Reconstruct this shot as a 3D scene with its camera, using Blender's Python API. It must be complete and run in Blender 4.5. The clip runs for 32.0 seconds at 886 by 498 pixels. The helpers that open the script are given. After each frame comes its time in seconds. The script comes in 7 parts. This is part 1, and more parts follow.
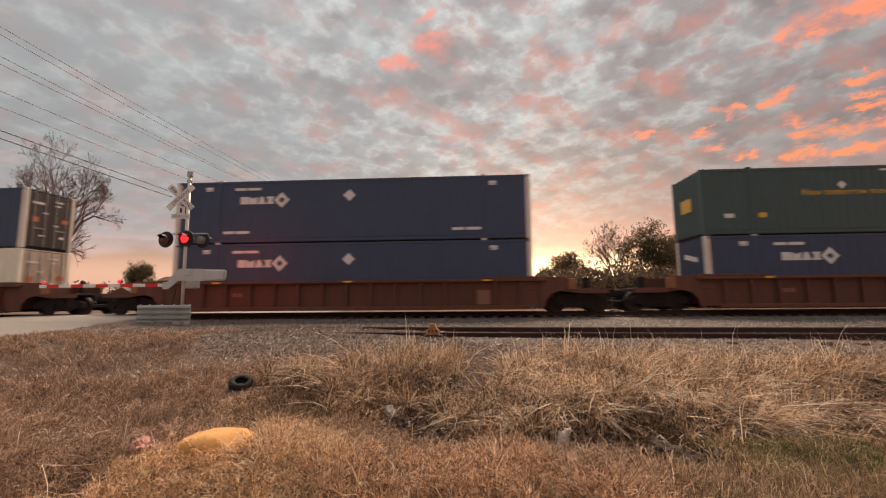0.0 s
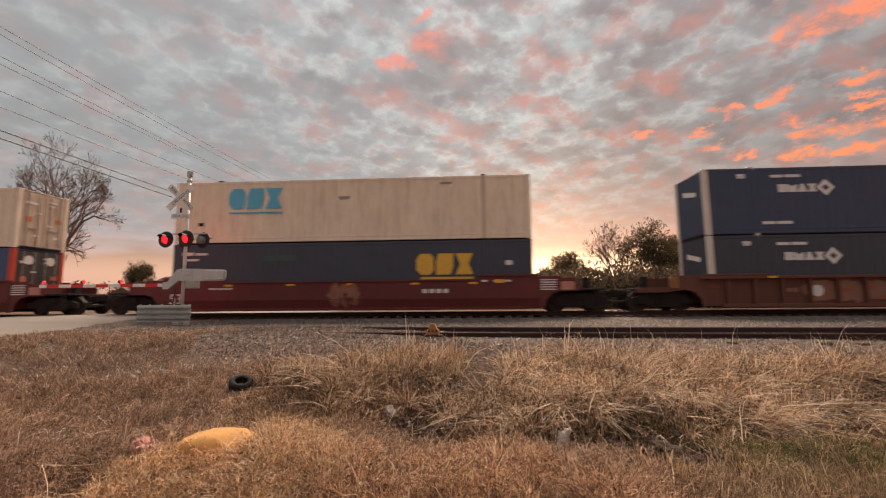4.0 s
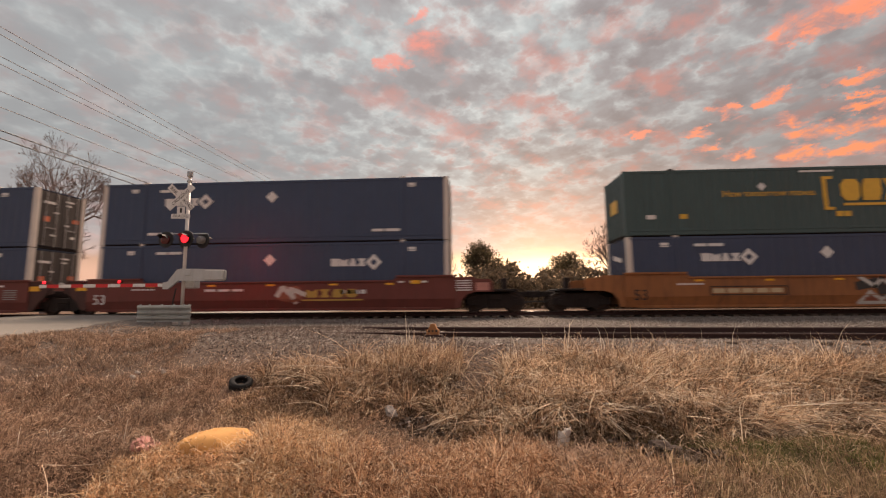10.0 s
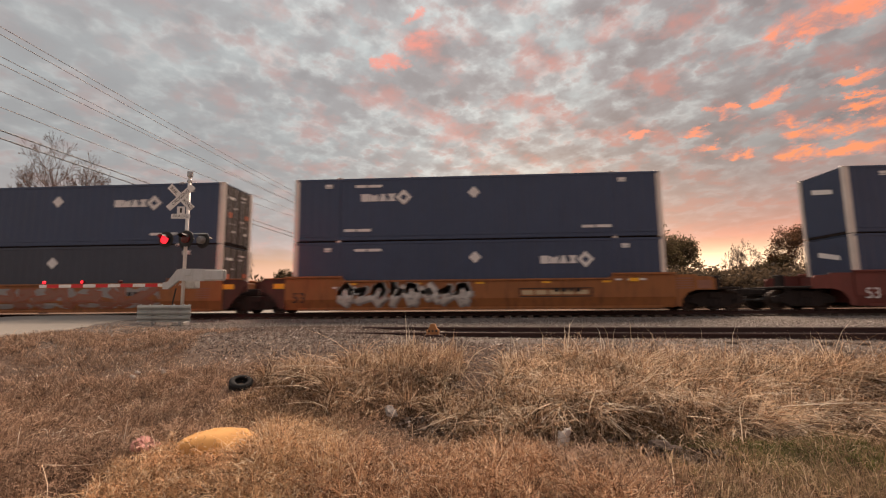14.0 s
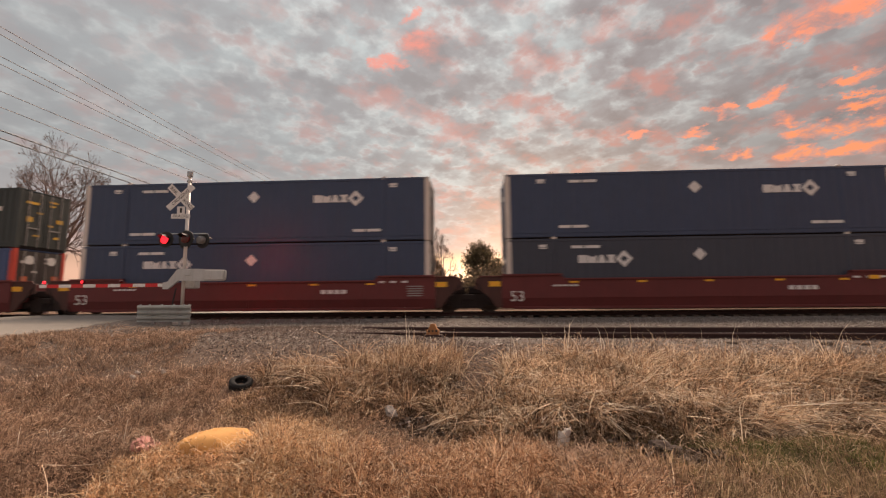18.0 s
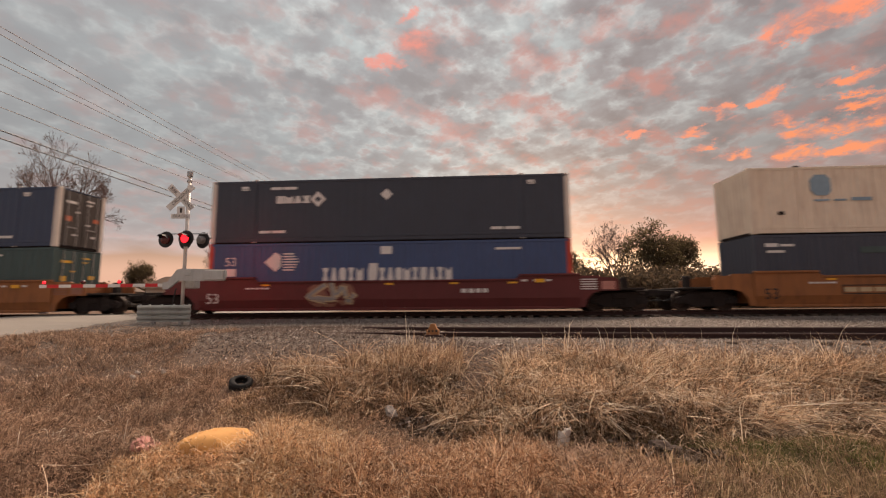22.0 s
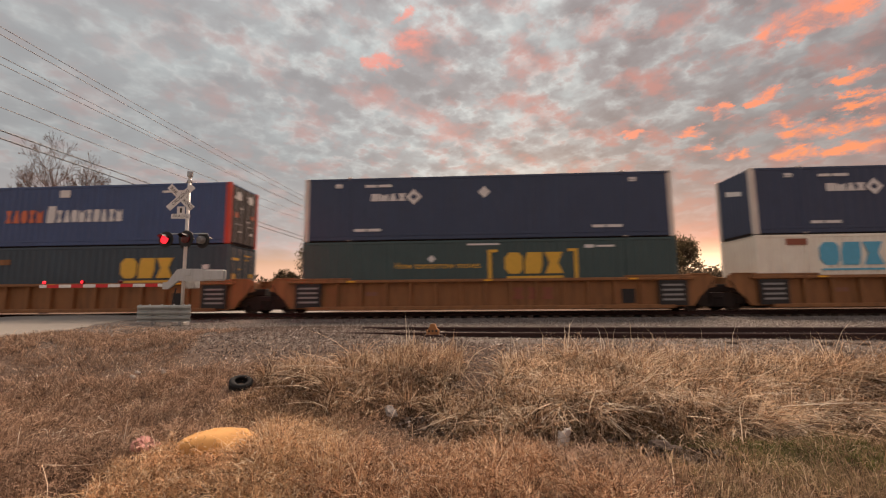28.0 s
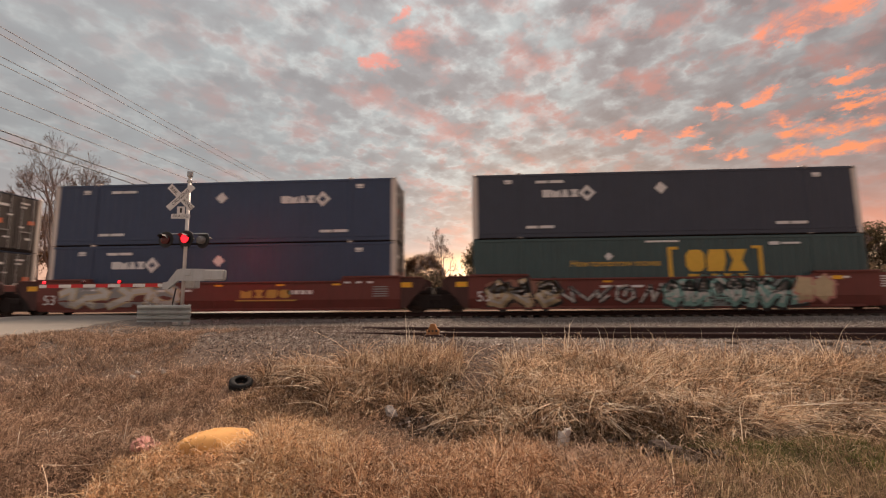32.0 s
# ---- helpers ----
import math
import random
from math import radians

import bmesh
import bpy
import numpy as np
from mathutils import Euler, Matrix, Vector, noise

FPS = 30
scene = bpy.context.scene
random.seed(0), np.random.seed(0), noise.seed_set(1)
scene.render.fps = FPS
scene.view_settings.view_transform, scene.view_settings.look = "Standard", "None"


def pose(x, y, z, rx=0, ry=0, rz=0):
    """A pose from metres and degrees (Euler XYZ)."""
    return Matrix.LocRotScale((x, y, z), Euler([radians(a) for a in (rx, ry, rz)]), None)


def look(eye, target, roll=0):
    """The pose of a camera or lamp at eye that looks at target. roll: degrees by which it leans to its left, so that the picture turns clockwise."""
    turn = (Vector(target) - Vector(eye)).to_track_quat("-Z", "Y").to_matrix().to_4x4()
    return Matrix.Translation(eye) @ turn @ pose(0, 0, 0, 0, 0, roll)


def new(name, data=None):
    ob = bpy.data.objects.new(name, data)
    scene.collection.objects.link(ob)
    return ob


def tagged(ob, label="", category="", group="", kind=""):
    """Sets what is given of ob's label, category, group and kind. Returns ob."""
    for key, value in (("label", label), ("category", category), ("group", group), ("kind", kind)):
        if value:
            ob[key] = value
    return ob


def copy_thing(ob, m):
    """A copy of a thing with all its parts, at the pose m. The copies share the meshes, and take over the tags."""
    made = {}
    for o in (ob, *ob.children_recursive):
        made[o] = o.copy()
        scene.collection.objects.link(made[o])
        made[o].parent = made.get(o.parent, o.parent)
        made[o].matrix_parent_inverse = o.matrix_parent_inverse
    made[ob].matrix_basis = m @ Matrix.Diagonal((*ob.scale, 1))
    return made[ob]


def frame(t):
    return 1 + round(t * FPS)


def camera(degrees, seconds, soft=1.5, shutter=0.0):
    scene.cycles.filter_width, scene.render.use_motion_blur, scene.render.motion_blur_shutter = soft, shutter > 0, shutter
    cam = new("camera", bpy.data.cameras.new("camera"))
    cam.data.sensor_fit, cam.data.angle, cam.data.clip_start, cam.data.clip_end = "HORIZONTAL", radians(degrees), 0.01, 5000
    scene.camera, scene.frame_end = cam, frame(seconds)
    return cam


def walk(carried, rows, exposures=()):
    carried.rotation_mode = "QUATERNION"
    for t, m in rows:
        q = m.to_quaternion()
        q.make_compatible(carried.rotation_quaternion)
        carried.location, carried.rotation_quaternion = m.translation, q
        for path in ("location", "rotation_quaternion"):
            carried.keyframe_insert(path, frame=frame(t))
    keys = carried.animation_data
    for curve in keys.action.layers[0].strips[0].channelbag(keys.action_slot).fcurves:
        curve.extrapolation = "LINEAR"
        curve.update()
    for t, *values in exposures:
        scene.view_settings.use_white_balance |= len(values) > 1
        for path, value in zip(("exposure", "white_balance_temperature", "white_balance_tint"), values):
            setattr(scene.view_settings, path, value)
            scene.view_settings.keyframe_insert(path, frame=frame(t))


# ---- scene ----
# the camera stands still beside the line
cam = camera(91.25, 32.0, soft=1.2, shutter=0.3)
EYE = (0.0, 0.0, 0.53)
AIM = (-0.0608, 0.9912, 0.1177)
STAND = look(EYE, (EYE[0] + AIM[0], EYE[1] + AIM[1], EYE[2] + AIM[2]), -0.5)
walk(cam, [(0.0, STAND), (32.0, STAND)], exposures=[(0.0, 1.07), (3.0, 1.04), (6.0, 1.0), (7.5, 1.06), (14.0, 1.09), (19.2, 1.1), (20.6, 1.01), (21.5, 1.01), (24.0, 1.06), (32.0, 1.06)])

# ---- light: dusk, a cloud deck over a low western glow ----
SUN_EL, SUN_AZ = radians(2.0), radians(9.0)
world = bpy.data.worlds.new("dusk_sky")
scene.world = world
world.use_nodes = True
wn = world.node_tree
sky = wn.nodes.new("ShaderNodeTexSky")
sky.sky_type, sky.sun_disc = "NISHITA", False
sky.sun_elevation, sky.sun_rotation = SUN_EL, SUN_AZ
sky.air_density, sky.dust_density, sky.ozone_density = 1.0, 3.0, 1.0
wn.nodes["Background"].inputs["Strength"].default_value = 0.06
soft_sky = wn.nodes.new("ShaderNodeHueSaturation")
soft_sky.inputs["Saturation"].default_value = 0.78
soft_sky.inputs["Value"].default_value = 0.55
wn.links.new(sky.outputs[0], soft_sky.inputs["Color"])
# peach haze that lies along the whole horizon at dusk
haze = wn.nodes.new("ShaderNodeMix")
haze.data_type, haze.blend_type = "RGBA", "ADD"
where = wn.nodes.new("ShaderNodeTexCoord")
height = wn.nodes.new("ShaderNodeSeparateXYZ")
wn.links.new(where.outputs["Generated"], height.inputs[0])
fall = wn.nodes.new("ShaderNodeMapRange")
fall.interpolation_type = "SMOOTHSTEP"
fall.inputs["From Min"].default_value, fall.inputs["From Max"].default_value = 0.05, 0.15
fall.inputs["To Min"].default_value, fall.inputs["To Max"].default_value = 1.0, 0.0
wn.links.new(height.outputs["Z"], fall.inputs["Value"])
wn.links.new(fall.outputs[0], haze.inputs[0])
haze.inputs[7].default_value = (6.3, 3.6, 2.6, 1)
wn.links.new(soft_sky.outputs[0], haze.inputs[6])
# the brighter yellow strip of clear sky where the sun has gone down
toward = wn.nodes.new("ShaderNodeVectorMath")
toward.operation = "DOT_PRODUCT"
toward.inputs[1].default_value = (math.sin(radians(23)), math.cos(radians(23)), 0)
wn.links.new(where.outputs["Generated"], toward.inputs[0])
near_sun = wn.nodes.new("ShaderNodeMapRange")
near_sun.interpolation_type = "SMOOTHSTEP"
near_sun.inputs["From Min"].default_value, near_sun.inputs["From Max"].default_value = 0.80, 1.0
wn.links.new(toward.outputs["Value"], near_sun.inputs["Value"])
strip = wn.nodes.new("ShaderNodeMapRange")
strip.interpolation_type = "SMOOTHSTEP"
strip.inputs["From Min"].default_value, strip.inputs["From Max"].default_value = 0.06, 0.125
strip.inputs["To Min"].default_value, strip.inputs["To Max"].default_value = 1.0, 0.0
wn.links.new(height.outputs["Z"], strip.inputs["Value"])
both = wn.nodes.new("ShaderNodeMath")
both.operation = "MULTIPLY"
wn.links.new(near_sun.outputs[0], both.inputs[0])
wn.links.new(strip.outputs[0], both.inputs[1])
glow_mix = wn.nodes.new("ShaderNodeMix")
glow_mix.data_type, glow_mix.blend_type = "RGBA", "ADD"
glow_mix.inputs[7].default_value = (5.6, 4.4, 2.7, 1)
wn.links.new(both.outputs[0], glow_mix.inputs[0])
wn.links.new(haze.outputs[2], glow_mix.inputs[6])
wn.links.new(glow_mix.outputs[2], wn.nodes["Background"].inputs["Color"])

# added wide fill, 50 degrees up where no sun stands, to brighten the ground
sky_fill_data = bpy.data.lights.new("sky_fill", "SUN")
sky_fill_data.energy, sky_fill_data.angle, sky_fill_data.color = 4.9, radians(36), (1.0, 0.745, 0.56)
sky_fill = new("sky_fill", sky_fill_data)
sky_fill.matrix_world = look((0, 0, 50), (-math.sin(SUN_AZ) * 10, -math.cos(SUN_AZ) * 10, 50 - 12))


# ---- node helpers ----
def nodes(name):
    m = bpy.data.materials.new(name)
    m.use_nodes = True
    t = m.node_tree
    return m, t, t.nodes["Principled BSDF"]


def add(t, kind, **kw):
    n = t.nodes.new("ShaderNode" + kind)
    for k, v in kw.items():
        if k == "blend":
            n.blend_type = v
        elif k == "op":
            n.operation = v
        elif k == "dtype":
            n.data_type = v
        else:
            n.inputs[k.replace("_", " ")].default_value = v
    return n


def tex(t, scale, detail=4.0, rough=0.6, coord="Object", stretch=(1, 1, 1), distort=0.0):
    c = t.nodes.new("ShaderNodeTexCoord")
    mp = t.nodes.new("ShaderNodeMapping")
    mp.inputs["Scale"].default_value = stretch
    t.links.new(c.outputs[coord], mp.inputs["Vector"])
    n = add(t, "TexNoise", Scale=scale, Detail=detail, Roughness=rough, Distortion=distort)
    t.links.new(mp.outputs[0], n.inputs["Vector"])
    return n.outputs["Fac"]


def ramp(t, fac, stops):
    r = t.nodes.new("ShaderNodeValToRGB")
    e = r.color_ramp.elements
    while len(e) < len(stops):
        e.new(0.5)
    for el, (pos, col) in zip(e, stops):
        el.position = pos
        el.color = (*col, 1) if len(col) == 3 else col
    t.links.new(fac, r.inputs[0])
    return r.outputs[0]


def mixc(t, fac, a, b, blend="MIX"):
    n = t.nodes.new("ShaderNodeMix")
    n.data_type, n.blend_type = "RGBA", blend
    for sock, v in ((n.inputs[0], fac), (n.inputs[6], a), (n.inputs[7], b)):
        if hasattr(v, "is_linked"):
            t.links.new(v, sock)
        elif isinstance(v, (int, float)):
            sock.default_value = v
        else:
            sock.default_value = (*v, 1)
    return n.outputs[2]


def maths(t, op, a, b=0.0, c=0.0, clamp=False):
    n = t.nodes.new("ShaderNodeMath")
    n.operation, n.use_clamp = op, clamp
    for sock, v in zip(n.inputs, (a, b, c)):
        if hasattr(v, "is_linked"):
            t.links.new(v, sock)
        else:
            sock.default_value = v
    return n.outputs[0]


def bump(t, b, fac, strength=0.3, dist=0.01):
    n = add(t, "Bump", Strength=strength, Distance=dist)
    t.links.new(fac, n.inputs["Height"])
    t.links.new(n.outputs[0], b.inputs["Normal"])


def paint(name, rgb, rough=0.5, dirt=(0.10, 0.075, 0.055), amount=0.35, scale=1.2, metal=0.0, vary=0.25, streak=True):
    """Painted, weathered surface: broad fading, streaks that run down, fine grime."""
    m, t, b = nodes(name)
    broad = tex(t, scale, 5, 0.65)
    run = tex(t, scale * 5, 4, 0.6, stretch=(1, 1, 0.12) if streak else (1, 1, 1))
    fine = tex(t, scale * 40, 3, 0.7)
    info = t.nodes.new("ShaderNodeObjectInfo")
    dark = tuple(c * (1 - vary) for c in rgb)
    light = tuple(min(1, c * (1 + vary) + 0.004) for c in rgb)
    col = mixc(t, broad, dark, light)
    col = mixc(t, maths(t, "MULTIPLY", info.outputs["Random"], 0.25), col, tuple(c * 1.3 for c in rgb))
    grime = ramp(t, run, [(0.48, (0, 0, 0)), (0.78, (1, 1, 1))])
    col = mixc(t, maths(t, "MULTIPLY", grime, amount), col, dirt)
    col = mixc(t, maths(t, "MULTIPLY", fine, amount * 0.4), col, dirt)
    t.links.new(col, b.inputs["Base Color"])
    t.links.new(maths(t, "ADD", maths(t, "MULTIPLY", fine, 0.25), rough - 0.1), b.inputs["Roughness"])
    b.inputs["Metallic"].default_value = metal
    bump(t, b, fine, 0.12, 0.004)
    return m


def plain(name, rgb, rough=0.6, metal=0.0, scale=18.0, vary=0.18):
    m, t, b = nodes(name)
    n = tex(t, scale, 5, 0.65)
    col = mixc(t, n, tuple(c * (1 - vary) for c in rgb), tuple(min(1, c * (1 + vary)) for c in rgb))
    t.links.new(col, b.inputs["Base Color"])
    b.inputs["Roughness"].default_value, b.inputs["Metallic"].default_value = rough, metal
    bump(t, b, n, 0.15, 0.004)
    return m


def glow(name, rgb, strength, body_=1.0):
    m, t, b = nodes(name)
    b.inputs["Base Color"].default_value = (*(c * body_ for c in rgb), 1)
    b.inputs["Emission Color"].default_value = (*rgb, 1)
    b.inputs["Emission Strength"].default_value = strength
    return m


def islands(name, stops, rough=0.8, sheen=0.0, trans=0.0):
    """Colour that differs from blade to blade, leaf to leaf or stone to stone."""
    m, t, b = nodes(name)
    g = t.nodes.new("ShaderNodeNewGeometry")
    col = ramp(t, g.outputs["Random Per Island"], stops)
    n = tex(t, 0.9, 3, 0.6)
    col = mixc(t, 0.34, col, ramp(t, n, [(0.34, (0.40, 0.39, 0.39)), (0.66, (1.30, 1.28, 1.26))]), "MULTIPLY")
    col = mixc(t, 0.45, col, ramp(t, tex(t, 3.2, 3, 0.6), [(0.36, (0.50, 0.49, 0.48)), (0.64, (1.32, 1.32, 1.32))]), "MULTIPLY")
    t.links.new(col, b.inputs["Base Color"])
    b.inputs["Roughness"].default_value = rough
    b.inputs["Specular IOR Level"].default_value = 0.25
    if trans:
        b.inputs["Subsurface Weight"].default_value = 0.0
        tr = t.nodes.new("ShaderNodeBsdfTranslucent")
        t.links.new(col, tr.inputs["Color"])
        mx = t.nodes.new("ShaderNodeMixShader")
        mx.inputs[0].default_value = trans
        t.links.new(b.outputs[0], mx.inputs[1])
        t.links.new(tr.outputs[0], mx.inputs[2])
        t.links.new(mx.outputs[0], t.nodes["Material Output"].inputs["Surface"])
    return m


# ---- materials ----
NAVY = paint("navy_container_paint", (0.031, 0.052, 0.106), 0.5, amount=0.12)
DARKBLUE = paint("faded_dark_blue_container_paint", (0.036, 0.049, 0.077), 0.5, amount=0.12)
BLACKISH = paint("charcoal_container_paint", (0.037, 0.046, 0.069), 0.55, dirt=(0.07, 0.06, 0.055), amount=0.12)
GREEN = paint("dark_green_container_paint", (0.040, 0.080, 0.083), 0.5, amount=0.14)
CREAM = paint("cream_container_paint", (0.93, 0.83, 0.69), 0.55, dirt=(0.42, 0.25, 0.14), amount=0.22)
OLDCREAM = paint("stained_cream_container_paint", (0.82, 0.70, 0.565), 0.55, dirt=(0.36, 0.19, 0.10), amount=0.38)
BLUE = paint("blue_container_paint", (0.045, 0.081, 0.193), 0.5, amount=0.15)
RUSTBROWN = paint("rusty_brown_car_paint", (0.14, 0.050, 0.031), 0.75, dirt=(0.05, 0.03, 0.022), amount=0.6)
TEAL = paint("dark_blue_green_container_paint", (0.035, 0.060, 0.083), 0.5, amount=0.14)
WHITEBOX = paint("weathered_white_container_paint", (0.90, 0.81, 0.69), 0.5, dirt=(0.46, 0.35, 0.26), amount=0.16)
DARKGREEN = paint("charcoal_green_container_paint", (0.029, 0.040, 0.039), 0.55, amount=0.14)
STAINED = paint("rust_streaked_cream_paint", (0.58, 0.50, 0.40), 0.6, dirt=(0.26, 0.11, 0.06), amount=0.75)
MAROON = paint("maroon_car_paint", (0.125, 0.020, 0.020), 0.65, dirt=(0.075, 0.020, 0.016), amount=0.4)
OXIDE = paint("oxide_red_car_paint", (0.155, 0.036, 0.027), 0.65, dirt=(0.06, 0.028, 0.018), amount=0.45)
ORANGE = paint("orange_tan_car_paint", (0.33, 0.122, 0.034), 0.65, dirt=(0.085, 0.038, 0.02), amount=0.78)
TAN = paint("faded_tan_car_paint", (0.30, 0.132, 0.046), 0.7, dirt=(0.08, 0.042, 0.024), amount=0.7)
GRIMY = paint("grimy_red_brown_paint", (0.075, 0.028, 0.022), 0.75, dirt=(0.022, 0.014, 0.012), amount=0.6)
IRON = paint("grimy_cast_iron", (0.014, 0.009, 0.008), 0.9, dirt=(0.035, 0.02, 0.016), amount=0.3)
WHEELSTEEL = plain("wheel_steel", (0.05, 0.036, 0.03), 0.55, 0.5)
RAILSIDE = paint("rusty_rail", (0.042, 0.018, 0.016), 0.85, dirt=(0.03, 0.018, 0.014), amount=0.5, streak=False)
RAILTOP = plain("polished_railhead", (0.62, 0.58, 0.55), 0.28, 1.0)
WHITE = plain("white_marking", (0.72, 0.70, 0.68), 0.5, scale=6)
POSTW = paint("white_end_post", (0.66, 0.60, 0.54), 0.5, dirt=(0.25, 0.17, 0.12), amount=0.3)
REDP = paint("red_end_post", (0.55, 0.055, 0.03), 0.5, amount=0.2)
GOLD = plain("gold_marking", (0.72, 0.43, 0.05), 0.5, scale=6)
SKYBLUE = plain("light_blue_marking", (0.10, 0.42, 0.62), 0.5, scale=6)
REDMARK = plain("orange_red_marking", (0.62, 0.16, 0.07), 0.5, scale=6)
DERAILP = paint("faded_orange_paint", (0.38, 0.17, 0.06), 0.7, dirt=(0.2, 0.09, 0.04), amount=0.5, scale=6, streak=False)
YELLOW = plain("yellow_reflector", (0.85, 0.42, 0.02), 0.4)
DOORDARK = paint("container_door_paint", (0.048, 0.042, 0.040), 0.5, amount=0.35)
STEEL = plain("galvanised_steel", (0.42, 0.43, 0.43), 0.42, 0.8, 9)
GUARD = paint("galvanised_guardrail", (0.38, 0.40, 0.38), 0.45, amount=0.2, metal=0.4)
GATEGREY = paint("grey_painted_metal", (0.50, 0.51, 0.50), 0.45, dirt=(0.2, 0.17, 0.14), amount=0.25, scale=3)
MASTM = paint("aluminium_mast", (0.70, 0.67, 0.64), 0.4, amount=0.15, metal=0.2, scale=3)
BLACK = plain("black_enamel", (0.012, 0.012, 0.013), 0.55)
LETTER = plain("black_lettering", (0.02, 0.02, 0.02), 0.6)
SIGNW = plain("white_sign_sheet", (0.74, 0.73, 0.71), 0.45)
REDREFL = plain("red_reflective_stripe", (0.62, 0.02, 0.025), 0.4)
REDGLASS = plain("dark_red_lens", (0.09, 0.012, 0.012), 0.25)
GREYGLASS = plain("grey_lamp_back", (0.20, 0.20, 0.20), 0.4)
LIT = glow("lit_red_lens", (1.0, 0.015, 0.025), 1.15, 0.25)
LITFAR = glow("bright_red_lens", (1.0, 0.03, 0.02), 45.0)
RUBBER = plain("old_rubber", (0.011, 0.011, 0.012), 0.9, 0, 60, 0.4)
WOODTIE = paint("weathered_tie", (0.085, 0.062, 0.048), 0.9, dirt=(0.2, 0.17, 0.14), amount=0.4, scale=5, streak=False)
POLEWOOD = paint("weathered_pole_wood", (0.075, 0.052, 0.040), 0.9, amount=0.3, scale=4)
WIREM = plain("weathered_cable", (0.10, 0.095, 0.095), 0.6)
BAREWIRE = plain("bare_aluminium_wire", (0.36, 0.35, 0.35), 0.9)
BARK = plain("grey_brown_bark", (0.075, 0.052, 0.042), 0.95, 0, 6, 0.4)
TWIG = plain("dark_twig_bark", (0.19, 0.142, 0.126), 0.95, 0, 6, 0.3)
LEAFDARK = islands("dark_evergreen_leaf", [(0, (0.08, 0.066, 0.036)), (0.6, (0.145, 0.115, 0.064)), (1, (0.23, 0.17, 0.1))], 0.7, trans=0.65)
LEAFRUST = islands("russet_winter_leaf", [(0, (0.07, 0.042, 0.024)), (0.6, (0.15, 0.085, 0.048)), (1, (0.26, 0.13, 0.07))], 0.8, trans=0.5)
SCRUBLEAF = islands("brown_green_scrub", [(0, (0.075, 0.057, 0.039)), (0.6, (0.14, 0.105, 0.07)), (1, (0.22, 0.16, 0.105))], 0.85, trans=0.45)
HOUSEWALL = paint("beige_siding", (0.62, 0.54, 0.45), 0.7, amount=0.2)
HOUSEROOF = paint("pale_tan_roof", (0.50, 0.42, 0.34), 0.8, amount=0.2)
PANE = plain("dark_window_glass", (0.03, 0.035, 0.04), 0.08)
BARWOOD = plain("brown_siding", (0.12, 0.08, 0.055), 0.8)
SACK = paint("yellow_woven_sack", (0.62, 0.32, 0.10), 0.8, dirt=(0.42, 0.22, 0.07), amount=0.3, scale=4, streak=False)
DEADLEAF = islands("dead_leaf_litter", [(0, (0.045, 0.032, 0.026)), (0.6, (0.12, 0.085, 0.065)), (0.9, (0.24, 0.18, 0.14)), (1, (0.55, 0.48, 0.42))], 0.85)
SHEETING = plain("dirty_grey_sheeting", (0.30, 0.26, 0.235), 0.7, scale=9, vary=0.3)
PAPER = plain("white_litter", (0.50, 0.46, 0.42), 0.7)
ROADM, t, b = nodes("worn_concrete_asphalt")
n1, n2, n3 = tex(t, 0.5, 5), tex(t, 9, 5, 0.7), tex(t, 90, 3, 0.7)
c = mixc(t, n1, (0.20, 0.182, 0.162), (0.295, 0.268, 0.235))
c = mixc(t, maths(t, "MULTIPLY", ramp(t, n2, [(0.5, (0, 0, 0)), (0.7, (1, 1, 1))]), 0.5), c, (0.2, 0.17, 0.14))
c = mixc(t, 0.3, c, n3, "OVERLAY")
t.links.new(c, b.inputs["Base Color"])
b.inputs["Roughness"].default_value = 0.9
bump(t, b, n3, 0.4, 0.006)
GRAVELSTONE = islands("grey_brown_ballast_stone", [(0, (0.045, 0.035, 0.031)), (0.5, (0.142, 0.115, 0.1)), (0.9, (0.29, 0.25, 0.22)), (1, (0.58, 0.53, 0.48))], 0.9)
DIRTSTONE = islands("dirty_brown_gravel", [(0, (0.030, 0.021, 0.018)), (0.5, (0.088, 0.062, 0.052)), (0.95, (0.16, 0.12, 0.10)), (1, (0.45, 0.39, 0.35))], 0.95)
VERGE = islands("grey_brown_verge_growth", [(0, (0.08, 0.05, 0.038)), (0.45, (0.37, 0.245, 0.175)), (0.85, (0.56, 0.40, 0.29)), (1, (0.82, 0.65, 0.50))], 0.85, trans=0.25)
STRAW = islands("tall_straw_grass", [(0, (0.055, 0.034, 0.023)), (0.42, (0.30, 0.185, 0.112)), (0.72, (0.80, 0.57, 0.38)), (1, (1.0, 0.88, 0.69))], 0.6, trans=0.36)
PALESTRAW = islands("bleached_straw", [(0, (0.55, 0.40, 0.26)), (0.5, (0.90, 0.73, 0.54)), (1, (1.0, 0.92, 0.78))], 0.55, trans=0.35)
RUSTGRASS = islands("russet_dry_grass", [(0, (0.055, 0.028, 0.018)), (0.42, (0.36, 0.20, 0.115)), (0.78, (0.80, 0.52, 0.325)), (1, (1.0, 0.84, 0.62))], 0.6, trans=0.40)
DULLGRASS = islands("dull_brown_turf", [(0, (0.06, 0.036, 0.026)), (0.45, (0.34, 0.218, 0.15)), (0.85, (0.68, 0.47, 0.33)), (1, (0.82, 0.63, 0.46))], 0.8, trans=0.3)
GREENGRASS = islands("sparse_green_turf", [(0, (0.06, 0.042, 0.025)), (0.40, (0.29, 0.20, 0.12)), (0.58, (0.21, 0.195, 0.08)), (0.72, (0.42, 0.30, 0.18)), (1, (0.78, 0.60, 0.40))], 0.8, trans=0.35)
